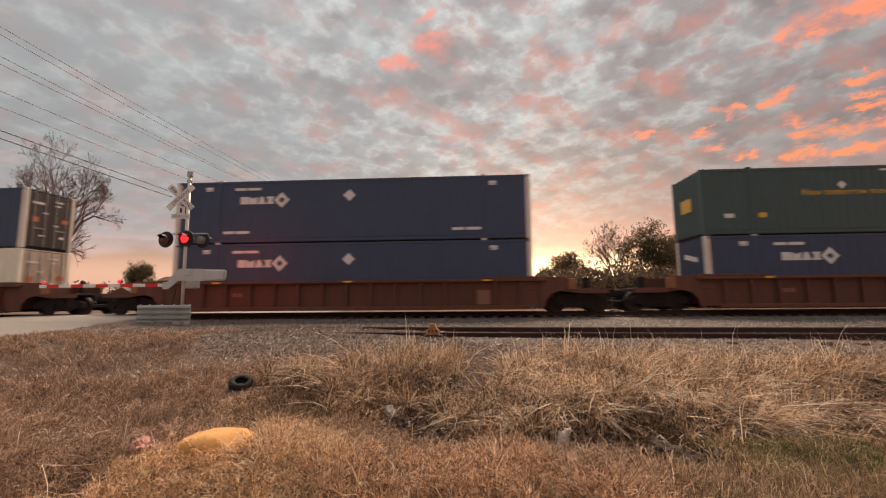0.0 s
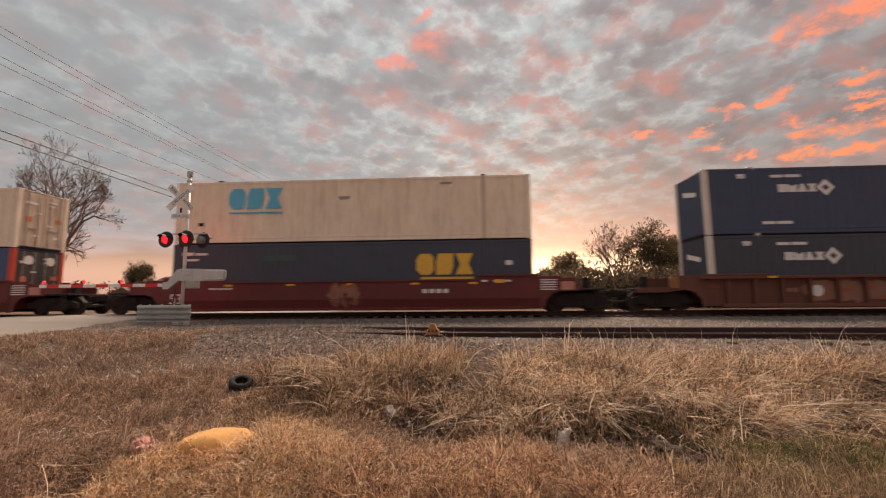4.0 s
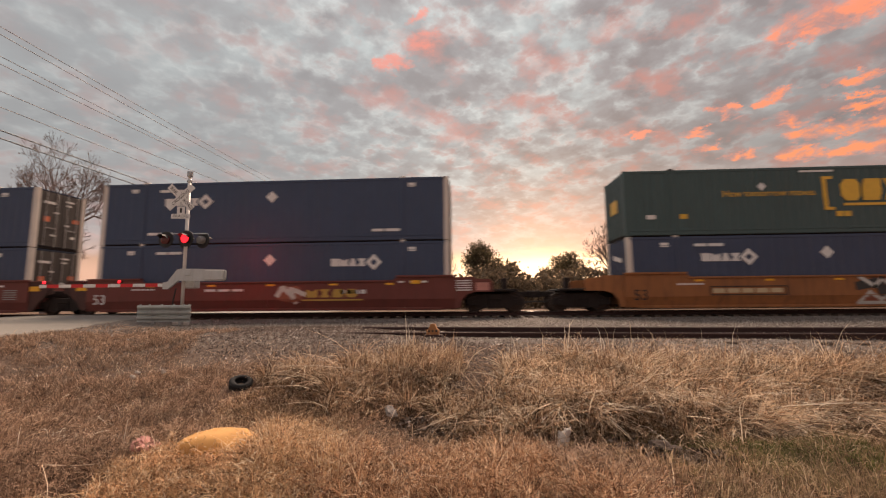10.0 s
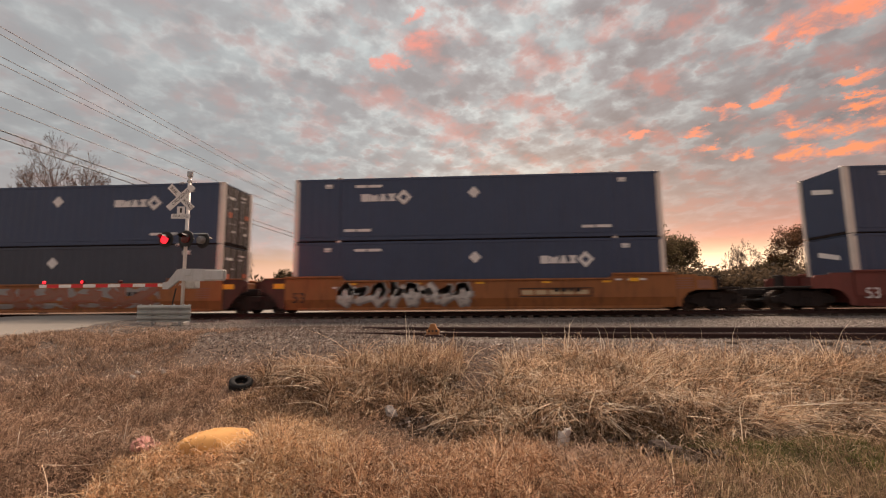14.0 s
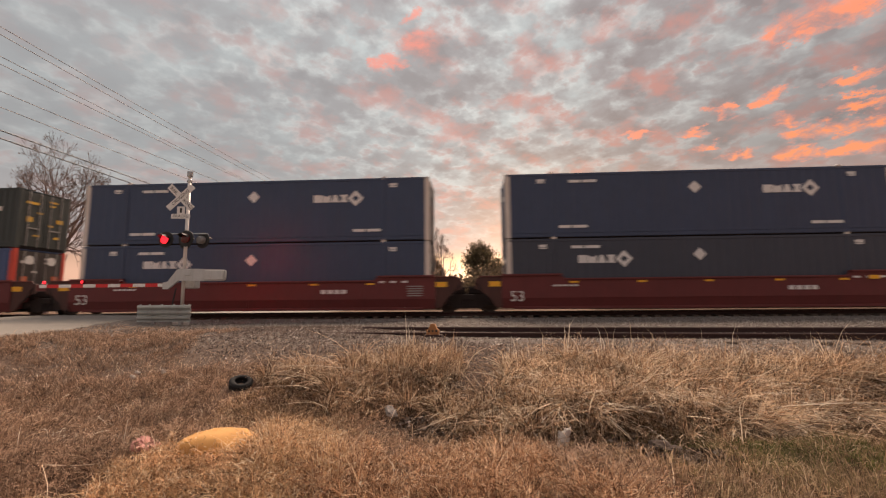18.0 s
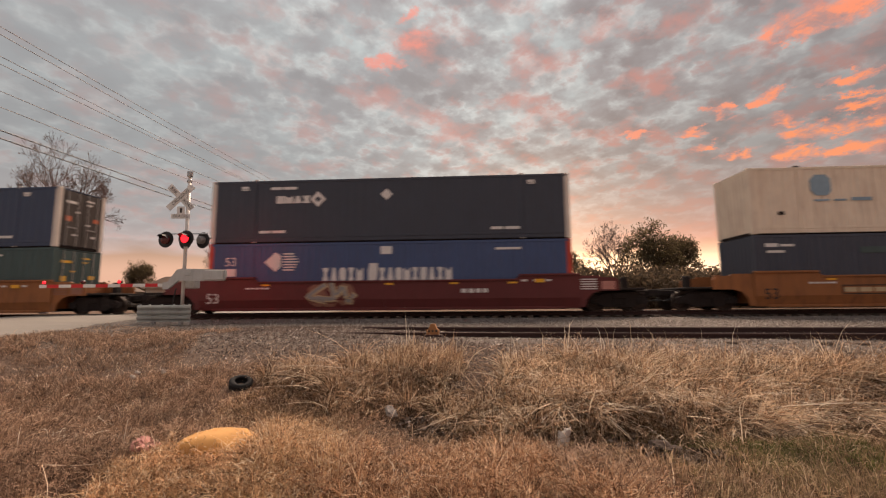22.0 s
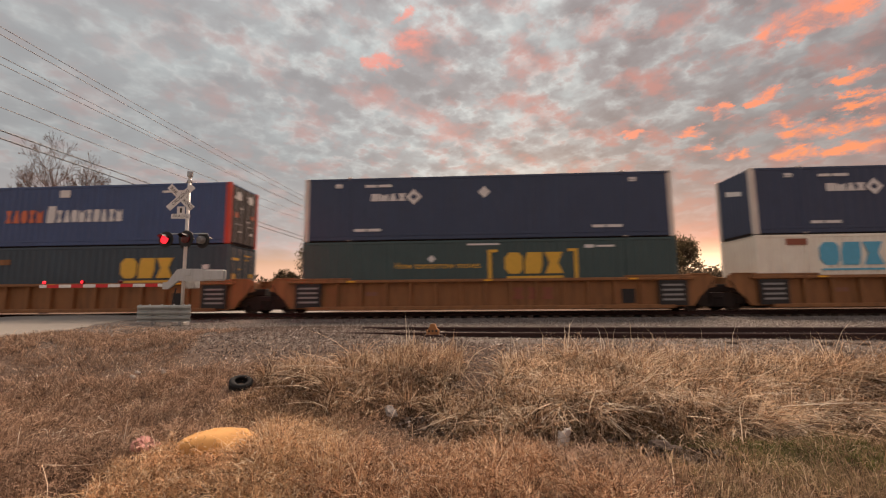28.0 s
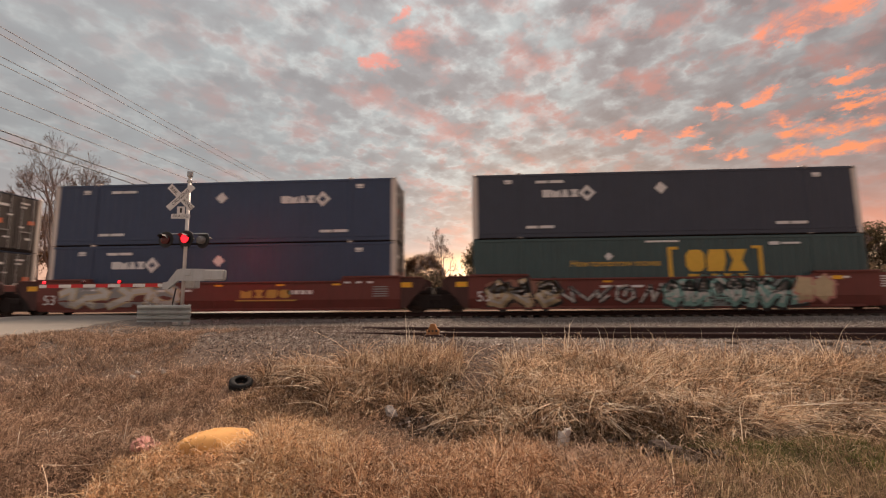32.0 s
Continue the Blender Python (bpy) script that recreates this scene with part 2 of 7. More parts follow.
GOLDGRASS = islands("golden_dry_grass", [(0, (0.08, 0.042, 0.024)), (0.36, (0.54, 0.325, 0.18)), (0.74, (1.0, 0.71, 0.44)), (1, (1.0, 0.90, 0.69))], 0.6, trans=0.43)
MOSSGREEN = islands("olive_green_turf", [(0, (0.06, 0.055, 0.022)), (0.5, (0.13, 0.15, 0.045)), (0.85, (0.25, 0.235, 0.09)), (1, (0.5, 0.38, 0.22))], 0.8, trans=0.35)
MATGRASS = islands("matted_dead_grass", [(0, (0.05, 0.03, 0.02)), (0.45, (0.29, 0.185, 0.112)), (0.82, (0.64, 0.445, 0.285)), (1, (0.9, 0.74, 0.54))], 0.75, trans=0.35)

# soil, turf and ballast on one sheet
SOIL, t, b = nodes("dry_soil_and_ballast")
g = t.nodes.new("ShaderNodeNewGeometry")
sep = t.nodes.new("ShaderNodeSeparateXYZ")
t.links.new(g.outputs["Position"], sep.inputs[0])
n1, n2, n3 = tex(t, 0.7, 5), tex(t, 6, 6, 0.7), tex(t, 30, 6, 0.8)
soil = mixc(t, n3, (0.04, 0.023, 0.015), (0.25, 0.150, 0.095))
soil = mixc(t, ramp(t, n1, [(0.42, (0, 0, 0)), (0.62, (1, 1, 1))]), soil, (0.16, 0.092, 0.055))
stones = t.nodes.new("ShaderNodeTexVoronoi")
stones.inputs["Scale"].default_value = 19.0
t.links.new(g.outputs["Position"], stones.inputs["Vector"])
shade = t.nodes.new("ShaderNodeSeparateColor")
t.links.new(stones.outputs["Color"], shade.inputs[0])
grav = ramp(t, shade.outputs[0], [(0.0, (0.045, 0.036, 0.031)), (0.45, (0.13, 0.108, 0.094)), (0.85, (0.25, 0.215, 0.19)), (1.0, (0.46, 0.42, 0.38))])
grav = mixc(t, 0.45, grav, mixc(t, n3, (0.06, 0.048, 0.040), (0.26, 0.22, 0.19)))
yy = maths(t, "ADD", sep.outputs["Y"], maths(t, "MULTIPLY", n1, 2.4))
near = ramp(t, maths(t, "MULTIPLY_ADD", yy, 1 / 20.0, 0.0), [(0.40, (0, 0, 0)), (0.52, (1, 1, 1))])
far = ramp(t, maths(t, "MULTIPLY_ADD", yy, 1 / 60.0, 0.0), [(0.42, (1, 1, 1)), (0.47, (0, 0, 0))])
c = mixc(t, maths(t, "MULTIPLY", near, far), soil, grav)
t.links.new(c, b.inputs["Base Color"])
b.inputs["Roughness"].default_value = 0.95
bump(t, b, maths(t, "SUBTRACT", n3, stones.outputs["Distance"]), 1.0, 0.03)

# the cloud deck: grey puffs, pale gaps, pink and orange undersides towards the sunset
CLOUD, t, b = nodes("sunset_clouds")
t.nodes.remove(b)
tc = t.nodes.new("ShaderNodeTexCoord")
sep = t.nodes.new("ShaderNodeSeparateXYZ")
t.links.new(tc.outputs["Object"], sep.inputs[0])
cx, cy = sep.outputs["X"], sep.outputs["Y"]
reach = maths(t, "SQRT", maths(t, "ADD", maths(t, "MULTIPLY_ADD", cx, cx, 90000.0), maths(t, "MULTIPLY", cy, cy)))
# the deck's streets run from the far left towards the near right, its puffs drawn out along them
# the deck has depth, so far puffs are less foreshortened than those of a flat sheet
shrink = maths(t, "DIVIDE", 1950.0, maths(t, "ADD", reach, 1350.0))
eased = t.nodes.new("ShaderNodeVectorMath")
eased.operation = "SCALE"
t.links.new(tc.outputs["Object"], eased.inputs[0])
t.links.new(shrink, eased.inputs["Scale"])
street = t.nodes.new("ShaderNodeMapping")
street.inputs["Rotation"].default_value = (0, 0, radians(50))
t.links.new(eased.outputs[0], street.inputs["Vector"])
turn = t.nodes.new("ShaderNodeMapping")
turn.inputs["Scale"].default_value = (0.98, 0.90, 1.0)
t.links.new(street.outputs[0], turn.inputs["Vector"])


def puff(scale, detail, rough, distort=0.0):
    n = add(t, "TexNoise", Scale=scale, Detail=detail, Roughness=rough, Distortion=distort)
    t.links.new(turn.outputs[0], n.inputs["Vector"])
    return n.outputs["Fac"]


big, mid, small = puff(1 / 170, 4, 0.5), puff(1 / 34, 7, 0.55, 0.0), puff(1 / 60, 7, 0.6, 0.0)
# rolls and cells of the deck: cell cores thick, their borders thin and pale
drift = add(t, "TexNoise", Scale=1 / 46, Detail=6.0, Roughness=0.6)
t.links.new(turn.outputs[0], drift.inputs["Vector"])
push = t.nodes.new("ShaderNodeVectorMath")
push.operation = "MULTIPLY_ADD"
t.links.new(drift.outputs["Color"], push.inputs[0])
push.inputs[1].default_value = (56, 56, 0)
t.links.new(turn.outputs[0], push.inputs[2])
cell = t.nodes.new("ShaderNodeTexVoronoi")
cell.feature = "SMOOTH_F1"
cell.inputs["Scale"].default_value, cell.inputs["Smoothness"].default_value = 1 / 50, 0.35
t.links.new(push.outputs[0], cell.inputs["Vector"])
core = maths(t, "SUBTRACT", 1.0, cell.outputs["Distance"])
thick = maths(t, "MULTIPLY_ADD", mid, 0.40, maths(t, "MULTIPLY_ADD", big, 0.66, maths(t, "MULTIPLY_ADD", core, 0.35, -0.285)))
body = ramp(t, thick, [(0.26, (0.64, 0.68, 0.67)), (0.36, (0.505, 0.50, 0.495)), (0.45, (0.43, 0.392, 0.388)), (0.60, (0.325, 0.28, 0.275))])


# the cooler side, away from the sunset
cool = maths(t, "MULTIPLY_ADD", cx, -1 / 620.0, 0.28, clamp=True)
body = mixc(t, maths(t, "MULTIPLY", cool, 0.84), body, (0.418, 0.422, 0.428))
# thin bright brush strokes where the deck breaks
wisp = maths(t, "SUBTRACT", 1.0, maths(t, "ABSOLUTE", maths(t, "MULTIPLY_ADD", puff(1 / 30, 4, 0.5, 0.0), 3.4, -1.7)), clamp=True)
sparse = ramp(t, puff(1 / 40, 3, 0.5), [(0.43, (0, 0, 0)), (0.58, (1, 1, 1))])
wisp = maths(t, "MULTIPLY", maths(t, "MULTIPLY", maths(t, "POWER", wisp, 2.0), sparse), ramp(t, thick, [(0.40, (1, 1, 1)), (0.55, (0, 0, 0))]))
body = mixc(t, maths(t, "MULTIPLY", wisp, maths(t, "MULTIPLY_ADD", cool, -0.6, 0.85)), body, (0.84, 0.86, 0.83))


# the lit banks have torn edges
tear = add(t, "TexNoise", Scale=1 / 34, Detail=7.0, Roughness=0.66)
t.links.new(turn.outputs[0], tear.inputs["Vector"])
torn = t.nodes.new("ShaderNodeSeparateColor")
t.links.new(tear.outputs["Color"], torn.inputs[0])
fray = maths(t, "MULTIPLY", reach, 0.12)
bx_ = maths(t, "ADD", cx, maths(t, "MULTIPLY", maths(t, "ADD", torn.outputs[0], -0.5), fray))
by_ = maths(t, "ADD", cy, maths(t, "MULTIPLY", maths(t, "ADD", torn.outputs[1], -0.5), maths(t, "MULTIPLY", fray, 1.6)))


def blob(x, y, along, across, angle):
    c, s = math.cos(radians(angle)), math.sin(radians(angle))
    u = maths(t, "ADD", bx_, -x)
    v = maths(t, "ADD", by_, -y)
    a = maths(t, "MULTIPLY_ADD", u, c / along, maths(t, "MULTIPLY", v, s / along))
    d = maths(t, "MULTIPLY_ADD", u, -s / across, maths(t, "MULTIPLY", v, c / across))
    r = maths(t, "ADD", maths(t, "MULTIPLY", a, a), maths(t, "MULTIPLY", d, d))
    return maths(t, "SUBTRACT", 1.0, r, clamp=True)


dist = maths(t, "SQRT", maths(t, "ADD", maths(t, "MULTIPLY", cx, cx), maths(t, "MULTIPLY", cy, cy)))
# rosy undersides everywhere, more of them towards the sunset side; a few strongly lit banks
rose = ramp(t, small, [(0.49, (0, 0, 0)), (0.68, (1, 1, 1))])
side = maths(t, "MULTIPLY_ADD", cx, 1 / 800.0, 0.56, clamp=True)
low = maths(t, "MULTIPLY_ADD", dist, 1 / 2600.0, -0.12, clamp=True)
warm = maths(t, "MULTIPLY", rose, maths(t, "ADD", side, low), clamp=True)
col = mixc(t, maths(t, "MULTIPLY", warm, 0.9), body, (0.80, 0.33, 0.265))
banks = [(381, 472, 32, 38, -59), (414, 449, 34, 34, -27), (399, 502, 18, 15, -66), (541, 602, 38, 19, -49), (466, 655, 26, 18, -64), (555, 742, 26, 43, -44), (647, 807, 50, 56, -42), (705, 778, 50, 50, -33),
         (711, 927, 40, 65, -51), (800, 893, 66, 52, -30), (598, 652, 16, 32, -85), (422, 706, 17, 33, -53), (325, 785, 19, 36, -61), (427, 794, 28, 26, -42), (488, 867, 24, 34, -36), (587, 930, 30, 34, -31)]
banks += [(-85, 517, 23, 19, -42), (-44, 482, 23, 23, -34), (-48, 429, 18, 9, -63), (640, 700, 40, 26, -40)]
hot = None
for bank in banks:
    v = blob(bank[0], bank[1], bank[2] * 1.18, bank[3] * 1.18, bank[4])
    hot = v if hot is None else maths(t, "MAXIMUM", hot, v)
shred = maths(t, "MULTIPLY_ADD", puff(1 / 40, 8, 0.64, 0.5), 3.4, -1.75)
hot = ramp(t, maths(t, "ADD", hot, maths(t, "MULTIPLY", maths(t, "MULTIPLY", shred, 1.1), maths(t, "ADD", hot, 0.10, clamp=True))), [(0.02, (0, 0, 0)), (1.05, (1, 1, 1))])
ember = mixc(t, maths(t, "MULTIPLY_ADD", cx, 1 / 650.0, -0.05, clamp=True), (1.06, 0.34, 0.25), (1.30, 0.37, 0.13))
ember = mixc(t, ramp(t, hot, [(0.25, (0, 0, 0)), (0.85, (1, 1, 1))]), (0.86, 0.33, 0.26), ember)
sunward = maths(t, "MULTIPLY_ADD", cx, 1 / 600.0, 0.0, clamp=True)
col = mixc(t, maths(t, "MULTIPLY", sunward, 0.66), col, (0.25, 0.20, 0.195))
col = mixc(t, maths(t, "MULTIPLY", hot, maths(t, "MULTIPLY_ADD", sunward, 0.25, 0.78)), col, ember)
veil = ramp(t, maths(t, "MULTIPLY", dist, 1 / 5000.0), [(0.20, (0, 0, 0)), (0.55, (1, 1, 1))])
col = mixc(t, maths(t, "MULTIPLY", veil, 0.74), col, mixc(t, maths(t, "MULTIPLY_ADD", cx, 1 / 1600.0, 0.1, clamp=True), (0.74, 0.585, 0.575), (1.34, 0.475, 0.30)))
em = t.nodes.new("ShaderNodeEmission")
# an overcast sky is brighter overhead than near the horizon
rise = maths(t, "DIVIDE", 300.0, maths(t, "SQRT", maths(t, "MULTIPLY_ADD", dist, dist, 90000.0)))
t.links.new(maths(t, "MULTIPLY_ADD", rise, 0.24, 0.306), em.inputs["Strength"])
t.links.new(col, em.inputs["Color"])
clear = t.nodes.new("ShaderNodeBsdfTransparent")
thin = maths(t, "ADD", maths(t, "MULTIPLY", dist, 1 / 5000.0), maths(t, "MULTIPLY_ADD", big, 0.35, -0.17))
thin = ramp(t, thin, [(0.52, (0, 0, 0)), (0.68, (1, 1, 1))])
# thin cloud: it glows with scattered light and lets the rest through
lets = t.nodes.new("ShaderNodeAddShader")
t.links.new(em.outputs[0], lets.inputs[0])
veiled = t.nodes.new("ShaderNodeBsdfTransparent")
veiled.inputs["Color"].default_value = (0.5, 0.5, 0.5, 1)
t.links.new(veiled.outputs[0], lets.inputs[1])
mx = t.nodes.new("ShaderNodeMixShader")
t.links.new(thin, mx.inputs[0])
t.links.new(lets.outputs[0], mx.inputs[1])
t.links.new(clear.outputs[0], mx.inputs[2])
t.links.new(mx.outputs[0], t.nodes["Material Output"].inputs["Surface"])


# ---- mesh helpers ----
class Geo:
    """Gathers vertices and faces of one part."""

    def __init__(self):
        self.v, self.f = [], []

    def face_set(self, vs, fs):
        k = len(self.v)
        self.v += [tuple(p) for p in vs]
        self.f += [tuple(i + k for i in f) for f in fs]
        return self

    def box(self, x0, x1, y0, y1, z0, z1, b=0.0):
        if b <= 0:
            return self.face_set([(x, y, z) for x in (x0, x1) for y in (y0, y1) for z in (z0, z1)],
                                 [(0, 1, 3, 2), (4, 6, 7, 5), (0, 4, 5, 1), (2, 3, 7, 6), (0, 2, 6, 4), (1, 5, 7, 3)])
        bm = bmesh.new()
        bmesh.ops.create_cube(bm, size=1.0)
        for v in bm.verts:
            v.co = Vector(((x0 + x1) / 2 + v.co.x * (x1 - x0), (y0 + y1) / 2 + v.co.y * (y1 - y0), (z0 + z1) / 2 + v.co.z * (z1 - z0)))
        bmesh.ops.bevel(bm, geom=bm.edges[:], offset=b, segments=1, affect="EDGES")
        bm.verts.index_update()
        self.face_set([v.co for v in bm.verts], [[v.index for v in f.verts] for f in bm.faces])
        bm.free()
        return self

    def tube(self, p0, p1, r0, r1=None, n=10, caps=True):
        r1 = r0 if r1 is None else r1
        p0, p1 = Vector(p0), Vector(p1)
        d = (p1 - p0).normalized()
        a = d.orthogonal().normalized()
        c = d.cross(a)
        vs = []
        for p, r in ((p0, r0), (p1, r1)):
            for i in range(n):
                w = 2 * math.pi * i / n
                vs.append(p + (a * math.cos(w) + c * math.sin(w)) * r)
        fs = [(i, (i + 1) % n, n + (i + 1) % n, n + i) for i in range(n)]
        if caps:
            fs += [tuple(range(n))[::-1], tuple(range(n, 2 * n))]
        return self.face_set(vs, fs)

    def prism(self, pts, y0, y1):
        """An outline in x and z, given depth from y0 to y1."""
        n = len(pts)
        vs = [(x, y0, z) for x, z in pts] + [(x, y1, z) for x, z in pts]
        fs = [tuple(range(n)), tuple(range(n, 2 * n))[::-1]] + [(i, n + i, n + (i + 1) % n, (i + 1) % n) for i in range(n)]
        return self.face_set(vs, fs)

    def lathe(self, prof, n=24, at=(0, 0, 0), axis="Y"):
        """A profile of (radius, height) turned about an axis."""
        vs = []
        for r, h in prof:
            for i in range(n):
                w = 2 * math.pi * i / n
                a, c = r * math.cos(w), r * math.sin(w)
                q = (a, h, c) if axis == "Y" else (a, c, h) if axis == "Z" else (h, a, c)
                vs.append((q[0] + at[0], q[1] + at[1], q[2] + at[2]))
        fs = []
        for j in range(len(prof) - 1):
            for i in range(n):
                k = (i + 1) % n
                fs.append((j * n + i, j * n + k, j * n + n + k, j * n + n + i))
        return self.face_set(vs, fs)

    def mesh(self, name, material, smooth=False):
        me = bpy.data.meshes.new(name)
        me.from_pydata(self.v, [], self.f)
        bm = bmesh.new()
        bm.from_mesh(me)
        bmesh.ops.recalc_face_normals(bm, faces=bm.faces[:])
        bm.to_mesh(me)
        bm.free()
        me.materials.append(material)
        if smooth:
            me.polygons.foreach_set("use_smooth", [True] * len(me.polygons))
        return me


def part(name, geo, material, parent=None, label="", smooth=False, at=None):
    ob = new(name, geo if isinstance(geo, bpy.types.Mesh) else geo.mesh(name, material, smooth))
    if parent is not None:
        ob.parent = parent
    if at is not None:
        ob.matrix_basis = at
    return tagged(ob, label)


def thing(name, label, category, m, group="", kind=""):
    ob = new(name)
    ob.empty_display_size = 0.3
    ob.matrix_basis = m
    return tagged(ob, label, category, group, kind)


def raw(name, verts, faces, material):
    """A large mesh straight from arrays."""
    me = bpy.data.meshes.new(name)
    verts, faces = np.asarray(verts, dtype=np.float32), np.asarray(faces, dtype=np.int32)
    k = faces.shape[1]
    me.vertices.add(len(verts))
    me.vertices.foreach_set("co", verts.ravel())
    me.loops.add(faces.size)
    me.loops.foreach_set("vertex_index", faces.ravel())
    me.polygons.add(len(faces))
    me.polygons.foreach_set("loop_start", np.arange(0, faces.size, k, dtype=np.int32))
    me.update(calc_edges=True)
    me.materials.append(material)
    return me


def lettering(text, size, material, name, parent, at, label=""):
    cu = bpy.data.curves.new(name, "FONT")
    cu.body, cu.size, cu.extrude, cu.align_x, cu.align_y = text, size, 0.002, "CENTER", "CENTER"
    tmp = new("scratch", cu)
    me = bpy.data.meshes.new_from_object(tmp)
    bpy.data.objects.remove(tmp)
    bpy.data.curves.remove(cu)
    me.materials.append(material)
    return part(name, me, material, parent, label, at=at)


rng = np.random.default_rng(7)

# ---- sky deck ----
sheet = Geo()
RING = 48
for r in (0.001, 300, 900, 1800, 3000, 4700):
    for i in range(RING):
        w = 2 * math.pi * i / RING
        sheet.v.append((r * math.cos(w), r * math.sin(w), 0))
for j in range(5):
    for i in range(RING):
        k = (i + 1) % RING
        sheet.f.append((j * RING + i, j * RING + k, j * RING + RING + k, j * RING + RING + i))
cloud_layer = part("backdrop_clouds", sheet, CLOUD)
tagged(cloud_layer, "grey sunset cloud deck with pink and orange undersides", "sky", kind="structure")
cloud_layer.location = (0, 0, 300)

# ---- ground ----
PROF_Y = [-5000, -20, 2.6, 3.7, 4.7, 5.5, 6.6, 8.0, 9.0, 14, 17.4, 18.2, 21.9, 22.8, 30, 60, 5000]
PROF_Z = [-1.6, -1.2, -1.10, -0.97, -1.00, -1.07, -0.80, -0.46, -0.29, -0.27, -0.30, -0.235, -0.235, -0.36, -0.5, -0.6, -3.0]
ROAD_Y = [-5000, -40, 0, 5, 8.4, 9.6, 11.1, 14.5, 16.7, 22, 40, 120, 400]
ROAD_X = [-13, -13, -12.6, -11.5, -10.6, -10.4, -10.9, -12.9, -13.3, -13.9, -14.6, -16, -25]
ROAD_RY = [-30, 0, 8, 15, 18.4, 21.8, 26, 40, 120]
ROAD_RZ = [-0.9, -0.6, -0.17, -0.13, -0.02, -0.02, -0.14, -0.3, -0.4]


def wob(x, y, s, seed):
    """Smooth unevenness from a few sine waves."""
    r = np.random.default_rng(seed)
    out = 0
    for _ in range(7):
        a, p, f = r.uniform(0, 6.28), r.uniform(0, 6.28), r.uniform(0.6, 2.2) * s
        out = out + np.sin((x * math.cos(a) + y * math.sin(a)) * f + p)
    return out / 7


def ground_z(x, y):
    x, y = np.asarray(x, float), np.asarray(y, float)
    shift = 0.35 * np.sin(x * 0.45 + 1.0) + 0.25 * np.sin(x * 1.1)
    near = np.clip((8.6 - y) / 2.0, 0, 1) * np.clip((y + 20) / 10, 0, 1)
    z = np.interp(y + shift * near, PROF_Y, PROF_Z)
    z = z + near * (0.07 * wob(x, y, 1.2, 1) + 0.035 * wob(x, y, 4.5, 2)) + 0.012 * wob(x, y, 7, 3) * (np.abs(y) < 60)
    z = z + 0.055 * wob(x, y, 3.0, 7) * np.clip((5.6 - y) / 0.6, 0, 1) * np.clip((y - 1.0) / 1.5, 0, 1)
    z = z + 0.16 * np.exp(-((x + 1.5) / 2.6) ** 2 - ((y - 4.0) / 0.75) ** 2)
    z = z + 0.10 * np.exp(-((x - 3.2) / 2.4) ** 2 - ((y - 7.4) / 1.0) ** 2)
    z = z - 0.12 * np.exp(-((x - 0.2) / 1.2) ** 2 - ((y - 5.6) / 0.6) ** 2)
    z = z + 0.17 * np.exp(-((y + shift * near - 6.15) / 0.42) ** 2) * np.clip((x - 0.1) / 0.7, 0, 1)
    z = z + 0.14 * np.exp(-((x + 4.6) / 3.0) ** 2 - ((y - 10.5) / 2.5) ** 2)
    # the verge rises to the road's edge
    off = x - np.interp(y, ROAD_Y, ROAD_X)
    rise_ = np.clip(1.2 - off / 2.2, 0, 1) * np.clip((y - 5.5) / 3.0, 0, 1) * np.clip((17.6 - y) / 1.0, 0, 1) * (off > -8.5)
    level = np.interp(y, ROAD_RY, ROAD_RZ) - 0.035 + 0.03 * wob(x, y, 2.4, 12) - 0.10 * np.clip(-off, 0, 1)
    return z + (level - z) * rise_


def spread(a, b, step, far):
    mid = np.arange(a, b + 1e-6, step)
    g1, d = [], step
    q = b
    while q < far:
        d *= 1.25
        q += d
        g1.append(q)
    g0, d, q = [], step, a
    while q > -far:
        d *= 1.25
        q -= d
        g0.append(q)
    return np.array(g0[::-1] + list(mid) + g1)


gx, gy = spread(-15, 16, 0.14, 4800), spread(1.5, 24, 0.14, 4800)
GX, GY = np.meshgrid(gx, gy)
GZ = ground_z(GX, GY)
nx, ny = len(gx), len(gy)
idx = np.arange(nx * ny).reshape(ny, nx)
quads = np.stack([idx[:-1, :-1], idx[:-1, 1:], idx[1:, 1:], idx[1:, :-1]], -1).reshape(-1, 4)
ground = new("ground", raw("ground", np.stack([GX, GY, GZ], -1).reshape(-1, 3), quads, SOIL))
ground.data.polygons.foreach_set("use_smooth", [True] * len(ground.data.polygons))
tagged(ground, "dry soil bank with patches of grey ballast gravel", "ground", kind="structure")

# ---- road over the crossing ----
geo = Geo()
ry = np.concatenate([np.arange(-30, 8, 2.0), np.arange(8, 24, 0.5), np.arange(24, 120, 6.0)])
rough_edge = 0.22 * wob(ry, ry * 0.3, 1.6, 11)
edge_x = np.interp(ry, ROAD_Y, ROAD_X) + rough_edge
rz = np.interp(ry, ROAD_RY, ROAD_RZ)
for i, (yy_, ex, z) in enumerate(zip(ry, edge_x, rz)):
    geo.v += [(ex + 0.25, yy_, z - 0.35), (ex, yy_, z - 0.03), (ex - 0.4, yy_, z), (ex - 3.6, yy_, z + 0.04), (ex - 7.2, yy_, z), (ex - 7.6, yy_, z - 0.35)]
    if i:
        k = (i - 1) * 6
        geo.f += [(k + j, k + j + 1, k + j + 7, k + j + 6) for j in range(5)]
road = part("road", geo, ROADM, smooth=True)
tagged(road, "worn pale asphalt road with ragged edge crossing the tracks", "road", kind="structure")

# ---- tracks ----
RAIL = [(-0.07, 0), (0.07, 0), (0.07, 0.012), (0.012, 0.03), (0.012, 0.115), (0.036, 0.125), (0.036, 0.155), (0.028, 0.162), (-0.028, 0.162), (-0.036, 0.155), (-0.036, 0.125), (-0.012, 0.115), (-0.012, 0.03), (-0.07, 0.012)]


